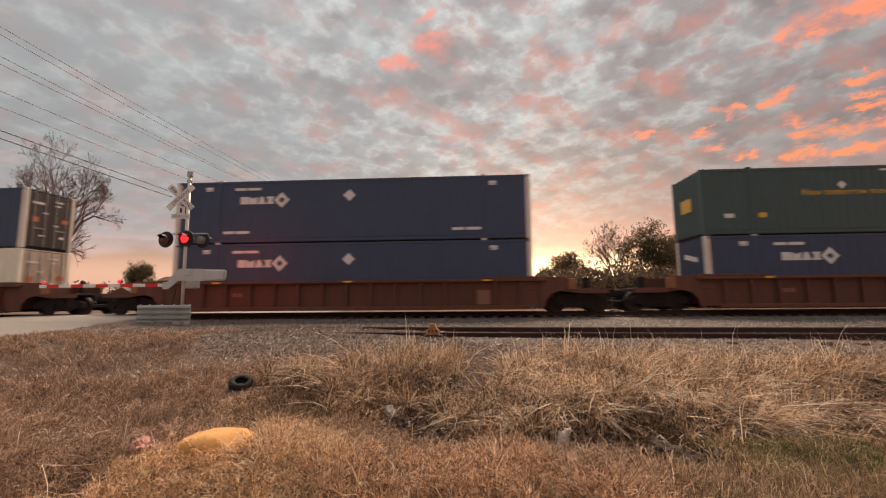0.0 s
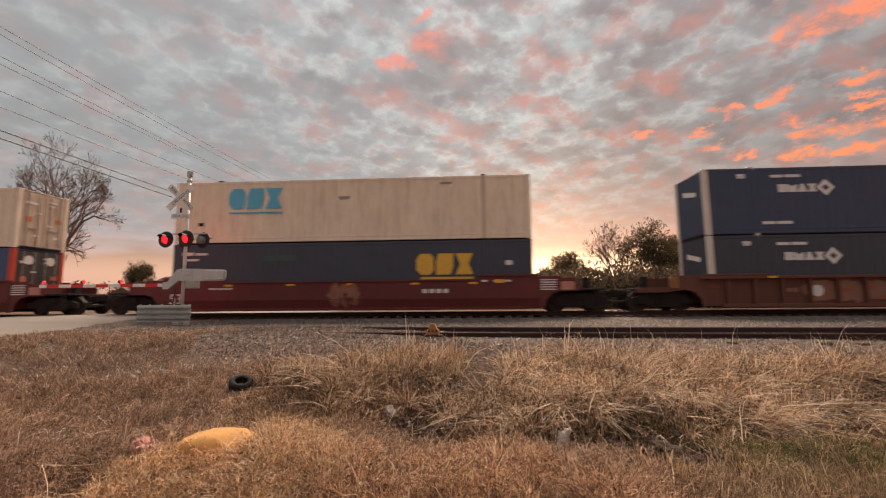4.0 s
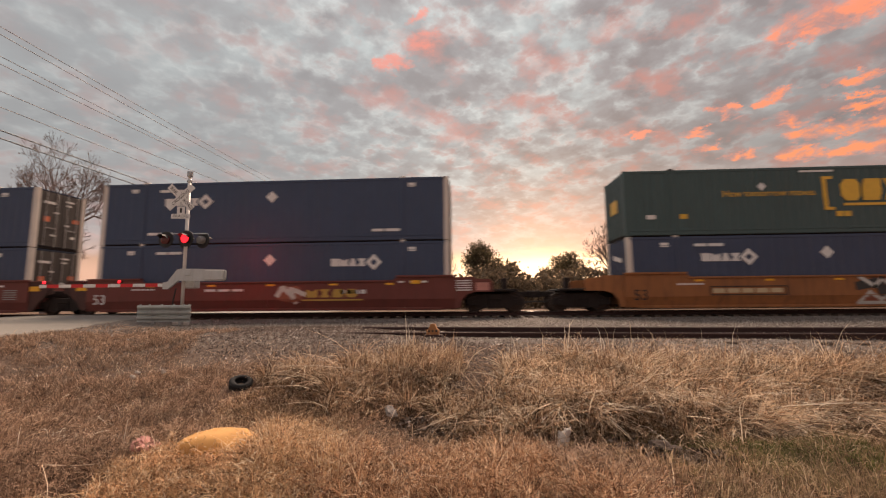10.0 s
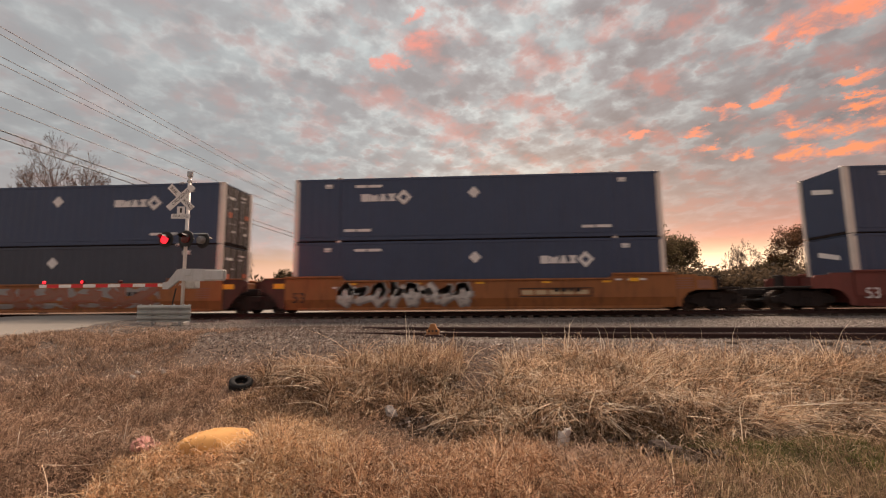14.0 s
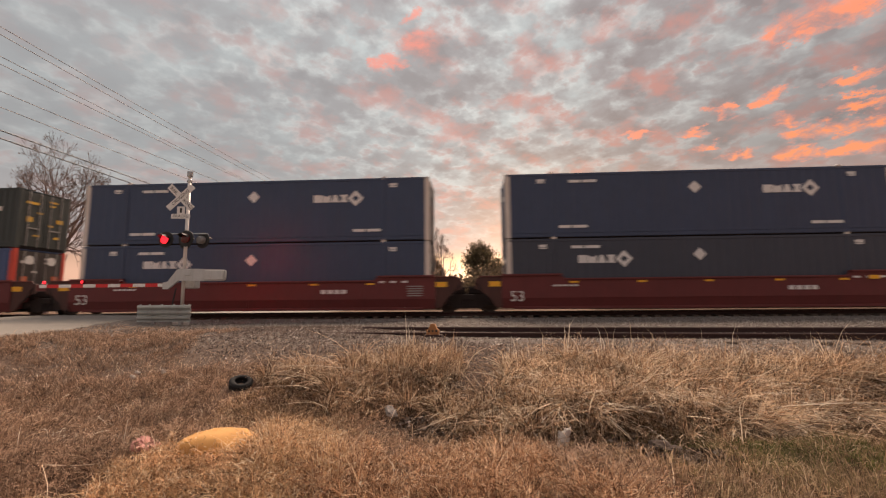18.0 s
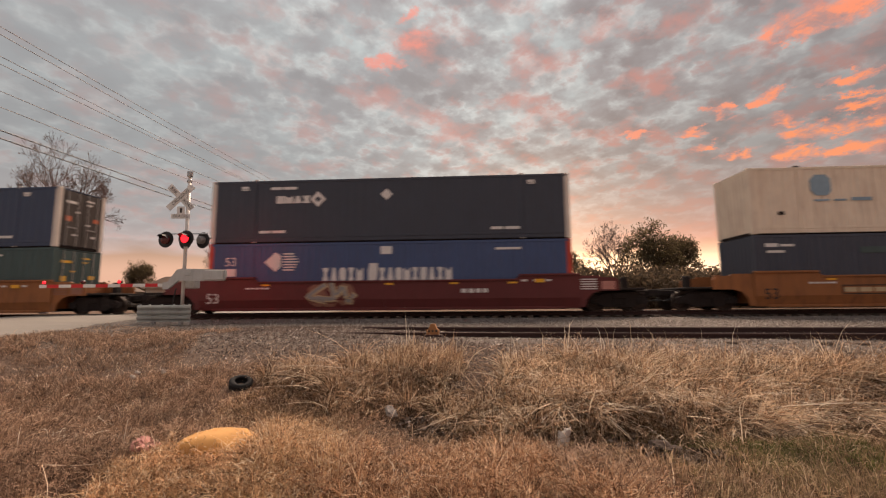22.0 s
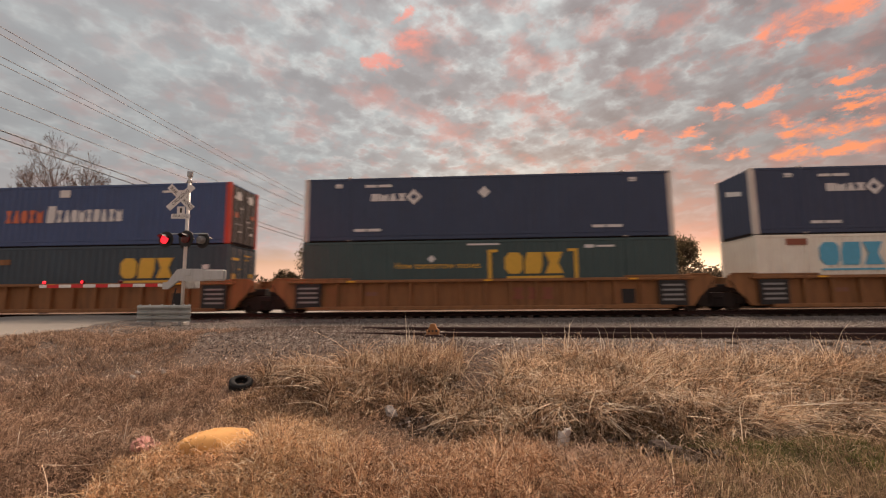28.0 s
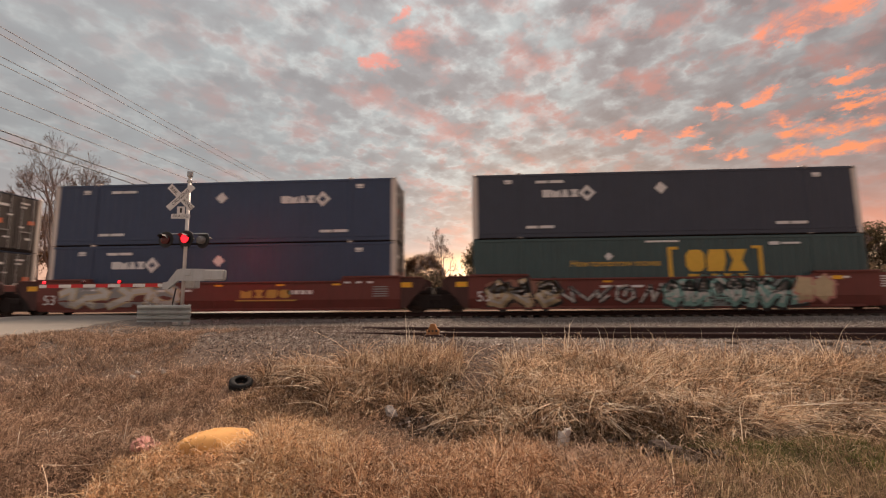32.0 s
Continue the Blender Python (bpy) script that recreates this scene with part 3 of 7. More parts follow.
def rail_run(p0, p1, parent, k=1.0):
    """One rail between two points of its running surface."""
    p0, p1 = Vector(p0), Vector(p1)
    side = Vector((-(p1 - p0).y, (p1 - p0).x, 0)).normalized()
    g = Geo()
    g.v = [tuple(p + side * a * k + Vector((0, 0, (h - 0.162) * k))) for p in (p0, p1) for a, h in RAIL]
    n = len(RAIL)
    g.f = [(i, (i + 1) % n, n + (i + 1) % n, n + i) for i in range(n)] + [tuple(range(n)), tuple(range(n, 2 * n))]
    rail = part("rail", g, RAILSIDE, parent)
    top = Geo()
    top.v = [tuple(p + side * a * k + Vector((0, 0, 0.002 + b))) for p in (p0, p1) for a, b in ((-0.026, 0), (0.026, 0), (0.020, 0.003), (-0.020, 0.003))]
    top.f = [(0, 1, 5, 4), (1, 2, 6, 5), (2, 3, 7, 6), (3, 0, 4, 7), (0, 3, 2, 1), (4, 5, 6, 7)]
    part("railhead", top, RAILTOP if k == 1.0 else RAILSIDE, rail, "polished running surface" if k == 1.0 else "")
    return rail


CY = 20.115
main_track = thing("railway_track", "busy main-line track with polished rails on grey ballast", "track", pose(0, 0, 0))
for yy_ in (CY - 0.7525, CY + 0.7525):
    rail_run((-160, yy_, 0), (160, yy_, 0), main_track)
tie = Geo().box(-0.115, 0.115, -1.3, 1.3, -0.34, -0.165, 0.012).mesh("tie", WOODTIE)
for i in range(-44, 46):
    part("tie", tie, WOODTIE, main_track, at=pose(i * 0.52 + rng.uniform(-0.03, 0.03), CY, 0, 0, 0, rng.uniform(-1.5, 1.5)))

SP0, SP1 = Vector((-3.7, 10.02, -0.18)), Vector((26.0, 7.36, -0.18))
SDIR = (SP1 - SP0).normalized()
SNRM = Vector((-SDIR.y, SDIR.x, 0))
spur = thing("spur_track", "rusty disused spur track half buried in gravel", "track", pose(0, 0, 0))
rail_run(SP0, SP1, spur, 0.84)
rail_run(SP0 + SDIR * 0.75 + SNRM * 1.47 + Vector((0, 0, 0.03)), SP1 + SNRM * 1.47 + Vector((0, 0, 0.03)), spur, 0.84)
stie = Geo().box(-0.10, 0.10, -1.25, 1.25, -0.16, 0.0, 0.015).mesh("tie", WOODTIE)
for i in range(0, 52):
    c = SP0 + SDIR * (0.9 + i * 0.56 + rng.uniform(-0.06, 0.06)) + SNRM * (0.735 + rng.uniform(-0.07, 0.07))
    part("tie", stie, WOODTIE, spur, at=pose(c.x, c.y, -0.175 - 0.128 + rng.uniform(-0.02, 0.012), rng.uniform(-0.6, 1.6), rng.uniform(-1.5, 1.5), math.degrees(math.atan2(SDIR.y, SDIR.x)) + rng.uniform(-3, 3)))
# ---- containers ----
GP = {k: plain("spray_" + k, c, 0.6, scale=5, vary=0.25) for k, c in {"white": (0.55, 0.52, 0.48), "black": (0.03, 0.028, 0.028), "mint": (0.21, 0.38, 0.34), "haze": (0.22, 0.26, 0.25), "pink": (0.50, 0.22, 0.18), "cream": (0.52, 0.40, 0.24), "yellow": (0.48, 0.30, 0.06), "grey": (0.28, 0.27, 0.26), "sky": (0.25, 0.36, 0.45), "rust": (0.28, 0.09, 0.05), "red": (0.34, 0.024, 0.018), "faint": (0.26, 0.12, 0.08), "green": (0.10, 0.17, 0.05)}.items()}
CL, CH, CW = 16.154, 2.866, 1.295


def marks(name, rects, material, parent, label="", y=-CW - 0.012):
    """Flat painted rectangles, each a part."""
    for x0, x1, z0, z1 in rects:
        part(name, Geo().box(x0, x1, y, y + 0.02, z0, z1), material, parent, label)


def sheet_shapes(name, polys, material, parent, label="", y=-CW - 0.012):
    for pts in polys:
        part(name, Geo().prism(pts, y, y + 0.02), material, parent, label)


# plain cut-out blocks that stand for logo shapes, in a unit square
SHAPES = {
    "open": [[(0, .25), (.25, 0), (.8, 0), (1, .2), (1, .8), (.8, 1), (.25, 1), (0, .75)]],
    "step": [[(0, 0), (.85, 0), (1, .4), (1, 1), (.15, 1), (0, .6)]],
    "waist": [[(0, 0), (1, 0), (.74, .5), (1, 1), (0, 1), (.26, .5)]],
    "cup": [[(0, .1), (.1, 0), (1, 0), (1, 1), (0, 1)]],
    "slab": [[(0, 0), (1, 0), (1, 1), (.5, .7), (0, 1)]],
    "roof": [[(0, 0), (1, 0), (.66, 1), (.34, 1)]],
    "post": [[(.1, 0), (.9, 0), (.9, .2), (.72, .35), (.72, .65), (.9, .8), (.9, 1), (.1, 1), (.1, .8), (.28, .65), (.28, .35), (.1, .2)]],
}


def blocks(seq, x, z, w, h, gap):
    out = []
    for s in seq:
        out += [[(x + a * w, z + c * h) for a, c in poly] for poly in SHAPES[s]]
        x += w + gap
    return out


def diamond(x, z, r, s=1.0):
    return [(x - r * s, z), (x, z - r), (x + r * s, z), (x, z + r)]


def hollow_diamond(x, z, r, q):
    return [[(x - r, z), (x, z - r), (x, z - q), (x - q, z)], [(x, z - r), (x + r, z), (x + q, z), (x, z - q)],
            [(x + r, z), (x, z + r), (x, z + q), (x + q, z)], [(x, z + r), (x - r, z), (x - q, z), (x, z + q)]]


def corrugated(side, ribs, depth):
    """One long wall with its pressed ribs."""
    g = Geo()
    xs, ys = [], []
    x0, x1 = 0.20, CL - 0.20
    p = (x1 - x0) / ribs
    for i in range(ribs):
        for a, d in ((0.0, 0), (0.52, 0), (0.60, depth), (0.92, depth)):
            xs.append(x0 + (i + a) * p)
            ys.append(d)
    xs.append(x1)
    ys.append(0)
    n = len(xs)
    for z in (0.16, CH - 0.12):
        g.v += [(x, side * (CW - 0.012 - y), z) for x, y in zip(xs, ys)]
    g.f = [(i, i + 1, n + i + 1, n + i) for i in range(n - 1)]
    return g


LOOKS = {  # paint, posts, ribs, rib depth, words
    "U": (NAVY, POSTW, 40, 0.012, "dark navy shipping container, white end posts"),
    "B": (BLACKISH, POSTW, 40, 0.012, "sooty charcoal shipping container, white end posts"),
    "G": (GREEN, GREEN, 44, 0.022, "dark green container with gold bracketed logo"),
    "K": (TEAL, TEAL, 48, 0.03, "dark blue-green corrugated container with gold logo"),
    "C": (DARKGREEN, DARKGREEN, 48, 0.03, "charcoal green corrugated container with gold logo"),
    "N": (DARKBLUE, DARKBLUE, 48, 0.02, "dark blue corrugated container with gold logo"),
    "W": (CREAM, CREAM, 52, 0.03, "stained cream corrugated container, light blue logo"),
    "Y": (OLDCREAM, OLDCREAM, 52, 0.03, "rust-streaked cream corrugated container, light blue logo"),
    "V": (WHITEBOX, WHITEBOX, 52, 0.03, "weathered white corrugated container, light blue logo"),
    "F": (OLDCREAM, OLDCREAM, 52, 0.03, "stained cream corrugated container, flaking blue logo"),
    "P": (BLUE, REDP, 48, 0.022, "blue container, red end posts, white logo"),
}
made_boxes = {}


def container(look_, logo, m, where):
    key = look_ + logo
    body, postm, ribs, depth, words = LOOKS[look_]
    label = words + where
    if key in made_boxes:
        return tagged(copy_thing(made_boxes[key], m), label)
    c = thing("shipping_container", label, "container", m, "containers on the train")
    for s in (-1, 1):
        part("side_wall", corrugated(s, ribs, depth), body, c)
        part("top_rail", Geo().box(0.1, CL - 0.1, s * CW - 0.03 * s - 0.03, s * CW - 0.03 * s + 0.03, CH - 0.13, CH - 0.01, 0.01), body, c)
        part("bottom_rail", Geo().box(0.21, CL - 0.21, s * (CW - 0.03) - 0.03, s * (CW - 0.03) + 0.033, 0.03, 0.17, 0.01).box(0.21, CL - 0.21, s * (CW - 0.03) - 0.03, s * (CW - 0.03) + 0.024, 0.20, 0.30, 0.008), body, c)
        for x in (0.0, CL - 0.22):
            part("corner_post", Geo().box(x, x + 0.22, s * (CW - 0.10) - 0.10, s * (CW - 0.10) + 0.10, 0.0, CH, 0.012), postm, c, "pale end post" if postm is POSTW else "")
        for x in (1.98, 14.17 - 0.14):
            part("lift_post", Geo().box(x, x + 0.14, s * (CW - 0.05) - 0.06, s * (CW - 0.05) + 0.062, 0.02, CH - 0.01, 0.02), STAINED if look_ in "WFY" and x > 5 else body, c)
            part("corner_casting", Geo().box(x - 0.03, x + 0.17, s * (CW - 0.09) - 0.09, s * (CW - 0.09) + 0.09, CH - 0.10, CH + 0.055, 0.015), POSTW if look_ in "UB" else IRON, c)
            part("corner_casting", Geo().box(x - 0.03, x + 0.17, s * (CW - 0.09) - 0.09, s * (CW - 0.09) + 0.095, -0.0, 0.11, 0.015), POSTW if look_ in "UB" else IRON, c)
    g = Geo().box(0.05, CL - 0.05, -CW + 0.05, CW - 0.05, CH - 0.05, CH - 0.012)
    for i in range(40):
        g.box(0.3 + i * 0.39, 0.45 + i * 0.39, -CW + 0.1, CW - 0.1, CH - 0.014, CH)
    part("roof", g, body, c)
    part("floor_frame", Geo().box(0.05, CL - 0.05, -CW + 0.05, CW - 0.05, 0.0, 0.1), IRON, c)
    g = Geo()
    ys = []
    for i in range(9):
        ys += [(-1.09 + i * 0.242, 0.045), (-1.03 + i * 0.242, 0.045), (-1.0 + i * 0.242, 0.01), (-0.90 + i * 0.242, 0.01), (-0.87 + i * 0.242, 0.045)]
    ys.append((1.09, 0.045))
    g.v = [(x_, y_, z_) for z_ in (0.1, CH - 0.08) for y_, x_ in ys]
    g.f = [(i, i + 1, len(ys) + i + 1, len(ys) + i) for i in range(len(ys) - 1)]
    front = part("front_wall", g, body, c)
    if look_ in "UB":
        part("emblem", Geo().face_set([(-0.006, y_, z_) for y_, z_ in ((-0.62, 2.0), (0.5, 2.25), (0.5, 2.02), (-0.62, 1.8))], [(0, 1, 2, 3)]), WHITE, front)
    elif look_ == "G":
        part("emblem", Geo().box(-0.008, 0.0, -0.4, 0.5, 1.2, 1.8), GOLD, front)
    for s in (-1, 1):
        g = Geo().box(CL - 0.05, CL - 0.015, min(s * 0.01, s * (CW - 0.2)), max(s * 0.01, s * (CW - 0.2)), 0.12, CH - 0.1)
        for i in range(4):
            g.box(CL - 0.018, CL - 0.004, min(s * 0.06, s * 1.04), max(s * 0.06, s * 1.04), 0.35 + i * 0.62, 0.72 + i * 0.62)
        door = part("door", g, DOORDARK if look_ in "UBP" else STAINED if look_ in "WFY" else body, c, "double end door with lock rods")
        for y_ in (0.28, 0.82):
            part("lock_rod", Geo().tube((CL + 0.012, s * y_, 0.1), (CL + 0.012, s * y_, CH - 0.08), 0.017, n=6), STEEL, door)
        part("door_handle", Geo().box(CL, CL + 0.03, min(s * 0.25, s * 0.8), max(s * 0.25, s * 0.8), 0.98, 1.02), STEEL, door)
        rows_ = [(0.18, 0.62, 2.42, 2.50), (0.2, 0.5, 2.22, 2.30), (0.62, 0.95, 1.42, 1.62), (0.2, 0.45, 1.2, 1.28), (0.55, 0.85, 0.6, 0.72)] if s > 0 else [(0.35, 0.95, 2.18, 2.3), (0.15, 0.4, 1.75, 1.83), (0.6, 0.9, 1.3, 1.55), (0.2, 0.5, 0.62, 0.70)]
        for q, (a, e, z0, z1) in enumerate(rows_):
            part("placard", Geo().box(CL + 0.002, CL + 0.008, min(s * a, s * e), max(s * a, s * e), z0, z1), GOLD if look_ in "GKNC" else REDMARK if q == 2 else WHITE, door)
        if look_ == "P":
            part("placard", Geo().lathe([(0.0, CL + 0.01), (0.22, CL + 0.01), (0.22, CL)], 14, (0, s * 0.55, 2.35), "X"), WHITE, door)
    # side markings
    if look_ in "UB":
        x = 10.9 if logo == "r" else 3.05
        if logo != "n":
            sheet_shapes("logo", blocks(("cup", "slab", "roof", "waist"), x, 1.78, 0.37, 0.34, 0.03) + hollow_diamond(x + 1.92, 1.95, 0.36, 0.15), WHITE, c, "white logo blocks and hollow diamond")
        sheet_shapes("emblem", [diamond(8.1, 2.1, 0.27)], WHITE, c, "white diamond")
        for nm, r in (("serial_bar", (2.78, 3.98, 2.42, 2.54)), ("serial_bar", (2.3, 3.5, 0.42, 0.54)), ("serial_bar", (12.72, 13.98, 0.42, 0.54))):
            x0, x1, z0, z1 = r
            marks(nm, [(x0, x0 + 0.42 * (x1 - x0), z0, z1), (x0 + 0.48 * (x1 - x0), x1, z0, z1)], WHITE, c)
        for x0 in (1.40, 14.35):
            marks("size_plate", [(x0, x0 + 0.33, 2.42, 2.47), (x0, x0 + 0.33, 2.49, 2.60)], WHITE, c)
    elif look_ == "G":
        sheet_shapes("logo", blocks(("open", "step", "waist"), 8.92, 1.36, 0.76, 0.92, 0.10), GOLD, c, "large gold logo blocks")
        marks("underline", [(9.0, 11.4, 1.15, 1.26)], GOLD, c)
        sheet_shapes("bracket", [[(8.2, 0.98), (8.62, 0.98), (8.62, 1.1), (8.36, 1.1), (8.36, 2.30), (8.62, 2.30), (8.62, 2.42), (8.2, 2.42)]], GOLD, c, "gold square bracket")
        sheet_shapes("bracket", [[(12.04, 0.98), (12.04, 2.42), (11.62, 2.42), (11.62, 2.30), (11.88, 2.30), (11.88, 1.1), (11.62, 1.1), (11.62, 0.98)]], GOLD, c, "gold square bracket")
        for x0 in (8.65, 8.97, 11.05, 11.37):
            marks("dot", [(x0, x0 + 0.26, 0.70, 0.92)], GOLD, c)
        lettering("How tomorrow moves", 0.40, GOLD, "slogan", c, pose(6.0, -CW - 0.004, 1.75, 90))
        marks("serial_bar", [(7.32, 8.7, 2.62, 2.70)], WHITE, c)
        marks("serial_bar", [(12.35, 12.75, 2.44, 2.58), (12.85, 13.6, 2.47, 2.55)], WHITE, c)
        marks("size_plate", [(0.9, 1.28, 0.72, 0.90)], WHITE, c)
        marks("size_plate", [(2.3, 2.6, 0.72, 0.92)], GOLD, c)
        sheet_shapes("emblem", [diamond(5.75, 2.05, 0.18)], WHITE, c)
    elif look_ in "KNC":
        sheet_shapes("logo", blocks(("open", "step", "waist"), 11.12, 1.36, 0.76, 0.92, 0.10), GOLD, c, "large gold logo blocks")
        marks("underline", [(11.3, 13.6, 1.16, 1.26)], GOLD, c)
        marks("size_plate", [(0.53, 0.95, 0.78, 1.12)], GOLD, c)
        marks("size_plate", [(0.45, 0.95, 2.35, 2.5), (1.05, 1.6, 2.36, 2.46), (0.5, 1.2, 2.1, 2.2)], WHITE, c)
        marks("size_plate", [(15.0, 15.3, 1.75, 1.95)], WHITE, c)
        marks("serial_bar", [(4.2, 5.7, 2.05, 2.3)], GREEN if look_ == "N" else TAN, c)
    elif look_ in "WFVY":
        if look_ in "WVY":
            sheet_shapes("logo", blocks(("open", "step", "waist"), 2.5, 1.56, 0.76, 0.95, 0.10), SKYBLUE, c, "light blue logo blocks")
            marks("underline", [(2.55, 5.0, 1.34, 1.42)], SKYBLUE, c)
        else:
            sheet_shapes("logo", blocks(("open",), 2.5, 1.6, 0.82, 0.9, 0.02), GP["sky"], c, "flaking light blue logo block")
            marks("underline", [(2.6, 3.2, 1.36, 1.44), (3.4, 3.9, 1.36, 1.44), (4.1, 4.9, 1.36, 1.5)], GP["sky"], c)
        marks("size_plate", [(1.1, 1.35, 0.8, 0.95)], IRON, c)
        marks("serial_bar", [(7.6, 8.1, 1.95, 2.05), (12.2, 12.7, 2.5, 2.6)], GP["grey"], c)
    elif look_ == "P":
        sheet_shapes("logo", blocks(("post", "roof", "open", "post", "slab"), 5.24, 1.12, 0.30, 0.60, 0.085), WHITE if logo == "w" else REDMARK, c, "" if logo == "w" else "orange-red logo blocks")
        sheet_shapes("logo", blocks(("step",), 7.30, 1.10, 0.42, 0.80, 0.04) + blocks(("post", "roof", "open", "slab", "post", "step", "roof", "post", "slab"), 7.78, 1.12, 0.29, 0.58, 0.075), WHITE, c, "white logo blocks")
        sheet_shapes("emblem", [[(2.6, 2.0), (3.1, 1.58), (3.35, 1.8), (3.35, 2.28), (3.1, 2.45)]], WHITE, c, "white chevron")
        marks("stripe", [(3.45, 4.15 - abs(i - 3) * 0.07, 1.62 + i * 0.12, 1.68 + i * 0.12) for i in range(7)], WHITE, c)
        marks("placard", [(7.85, 8.35, 2.3, 2.65)], WHITE, c)
        marks("size_plate", [(0.78, 1.28, 1.38, 1.72)], WHITE, c)
        lettering("53", 0.55, WHITE, "size_number", c, pose(1.03, -CW - 0.004, 2.02, 90))
        marks("serial_bar", [(12.9, 14.0, 2.42, 2.52)], WHITE, c)
    made_boxes[key] = c
    return c


# ---- well cars ----
SIDE_Y = 1.50
wheel_geo = Geo().lathe([(0.02, 0.80), (0.07, 0.80), (0.09, 0.77), (0.10, 0.74), (0.33, 0.72), (0.36, 0.79), (0.42, 0.79), (0.425, 0.70), (0.455, 0.69), (0.455, 0.66), (0.38, 0.655), (0.33, 0.69), (0.12, 0.67), (0.09, 0.64), (0.085, -0.64), (0.12, -0.67), (0.33, -0.69), (0.38, -0.655), (0.455, -0.66), (0.455, -0.69), (0.425, -0.70), (0.42, -0.79), (0.36, -0.79), (0.33, -0.72), (0.10, -0.74), (0.09, -0.77), (0.07, -0.80), (0.02, -0.80)], 20)
wheel_mesh = wheel_geo.mesh("wheelset", WHEELSTEEL)
SF = [(-1.22, 0.33), (-1.10, 0.30), (-0.80, 0.32), (-0.62, 0.18), (0.62, 0.18), (0.80, 0.32), (1.10, 0.30), (1.22, 0.33), (1.22, 0.56), (0.98, 0.62), (0.52, 0.80), (-0.52, 0.80), (-0.98, 0.62), (-1.22, 0.56)]
bg = Geo()
for s in (-1, 1):
    bg.prism(SF, s * 1.0 - 0.07, s * 1.0 + 0.07)
    for x in (-0.89, 0.89):
        bg.tube((x, s * 0.93, 0.42), (x, s * 1.13, 0.42), 0.13, 0.11, 12)
    for x in (-0.22, 0.0, 0.22):
        bg.tube((x, s * 1.06, 0.26), (x, s * 1.06, 0.52), 0.075, n=8)
bg.box(-0.25, 0.25, -1.15, 1.15, 0.52, 0.78, 0.03)
bogie_mesh = bg.mesh("bogie", IRON)
wheel_shafts = {-0.89: [], 0.89: []}


def bogie(parent, x):
    b_ = part("bogie", bogie_mesh, IRON, parent, "grimy cast four-wheel bogie", at=pose(x, 0, 0))
    for dx in (-0.89, 0.89):
        w_ = part("wheelset", wheel_mesh, WHEELSTEEL, b_, at=pose(dx, 0, 0.42))
        wheel_shafts[dx].append(w_)
    return b_


def stroke(g, path, w, y):
    """A painted line of even width along a bent path."""
    for (x0, z0), (x1, z1) in zip(path, path[1:]):
        d = math.hypot(x1 - x0, z1 - z0) + 1e-6
        ux, uz = (x1 - x0) / d * w * 0.5, (z1 - z0) / d * w * 0.5
        g.prism([(x0 - ux - uz, z0 - uz + ux), (x0 - ux + uz, z0 - uz - ux), (x1 + ux + uz, z1 + uz - ux), (x1 + ux - uz, z1 + uz + ux)], y, y + 0.008)


def hug(g):
    """Lays painted shapes against the inward slope of the lower panel."""
    g.v = [(a, b_ + max(0.0, 0.60 - c) * 0.32, c) for a, b_, c in g.v]


def tag_paint(parent, x0, x1, z0, z1, cols, n, seed, y=-SIDE_Y - 0.016):
    """Sprayed street painting as abstract bubbles: a ragged ground, fat bent shapes with an outline, highlights."""
    r = np.random.default_rng(seed)
    w = (x1 - x0) / n
    h = z1 - z0
    paths = []
    for i in range(n):
        c_ = x0 + (i + 0.5) * w + r.normal(0, 0.05) * w
        kind_ = int(r.integers(0, 4))
        tilt = r.normal(0.1, 0.2)
        q = np.linspace(0, 1, 7)
        if kind_ == 0:  # a bow
            u, v = 0.36 * np.cos(0.9 + 4.6 * q), 0.36 * np.sin(0.9 + 4.6 * q)
        elif kind_ == 1:  # a swung bar
            u, v = 0.30 * np.sin(2 * math.pi * q), 0.38 - 0.76 * q
        elif kind_ == 2:  # a hook
            u, v = np.where(q < 0.6, -0.25, -0.25 + 1.3 * (q - 0.6)), np.where(q < 0.6, 0.38 - 1.2 * q, -0.34 + 0.35 * (q - 0.6))
        else:  # a peak
            u, v = -0.36 + 0.72 * q, 0.36 - 0.9 * np.abs(2 * q - 1) ** 1.3 * 0.8
        spin = r.uniform(0, 2 * math.pi)
        u, v = u * math.cos(spin) - v * math.sin(spin), u * math.sin(spin) + v * math.cos(spin)
        paths.append([(float(c_ + (a + tilt * e) * w * 1.35), float((z0 + z1) / 2 + e * h * 0.9)) for a, e in zip(u, v)])
    fat = min(0.34, w * 0.36)
    for j, mcol in enumerate(cols):
        g = Geo()
        for path in paths:
            if j == 0:
                cx_ = sum(p[0] for p in path) / len(path)
                pts = [(cx_ + w * 0.66 * math.cos(q) * r.uniform(0.8, 1.1), (z0 + z1) / 2 + h * 0.5 * max(-1, min(1, math.sin(q) * 1.25)) * r.uniform(0.8, 1.0)) for q in np.linspace(0, 2 * math.pi, 12, endpoint=False)]
                g.prism(pts, y, y + 0.008)
            elif j == 1:
                stroke(g, path, fat, y - 0.004)
            elif j == 2:
                stroke(g, [(u - 0.02, v + 0.015) for u, v in path], fat * 0.62, y - 0.008)
            else:
                k = int(r.integers(0, 4))
                stroke(g, path[k:k + 3], 0.05, y - 0.012)
        if y < -SIDE_Y:
            hug(g)
        tagged(part("graffiti", g, mcol, parent, "sprayed graffiti"), kind="stuff")




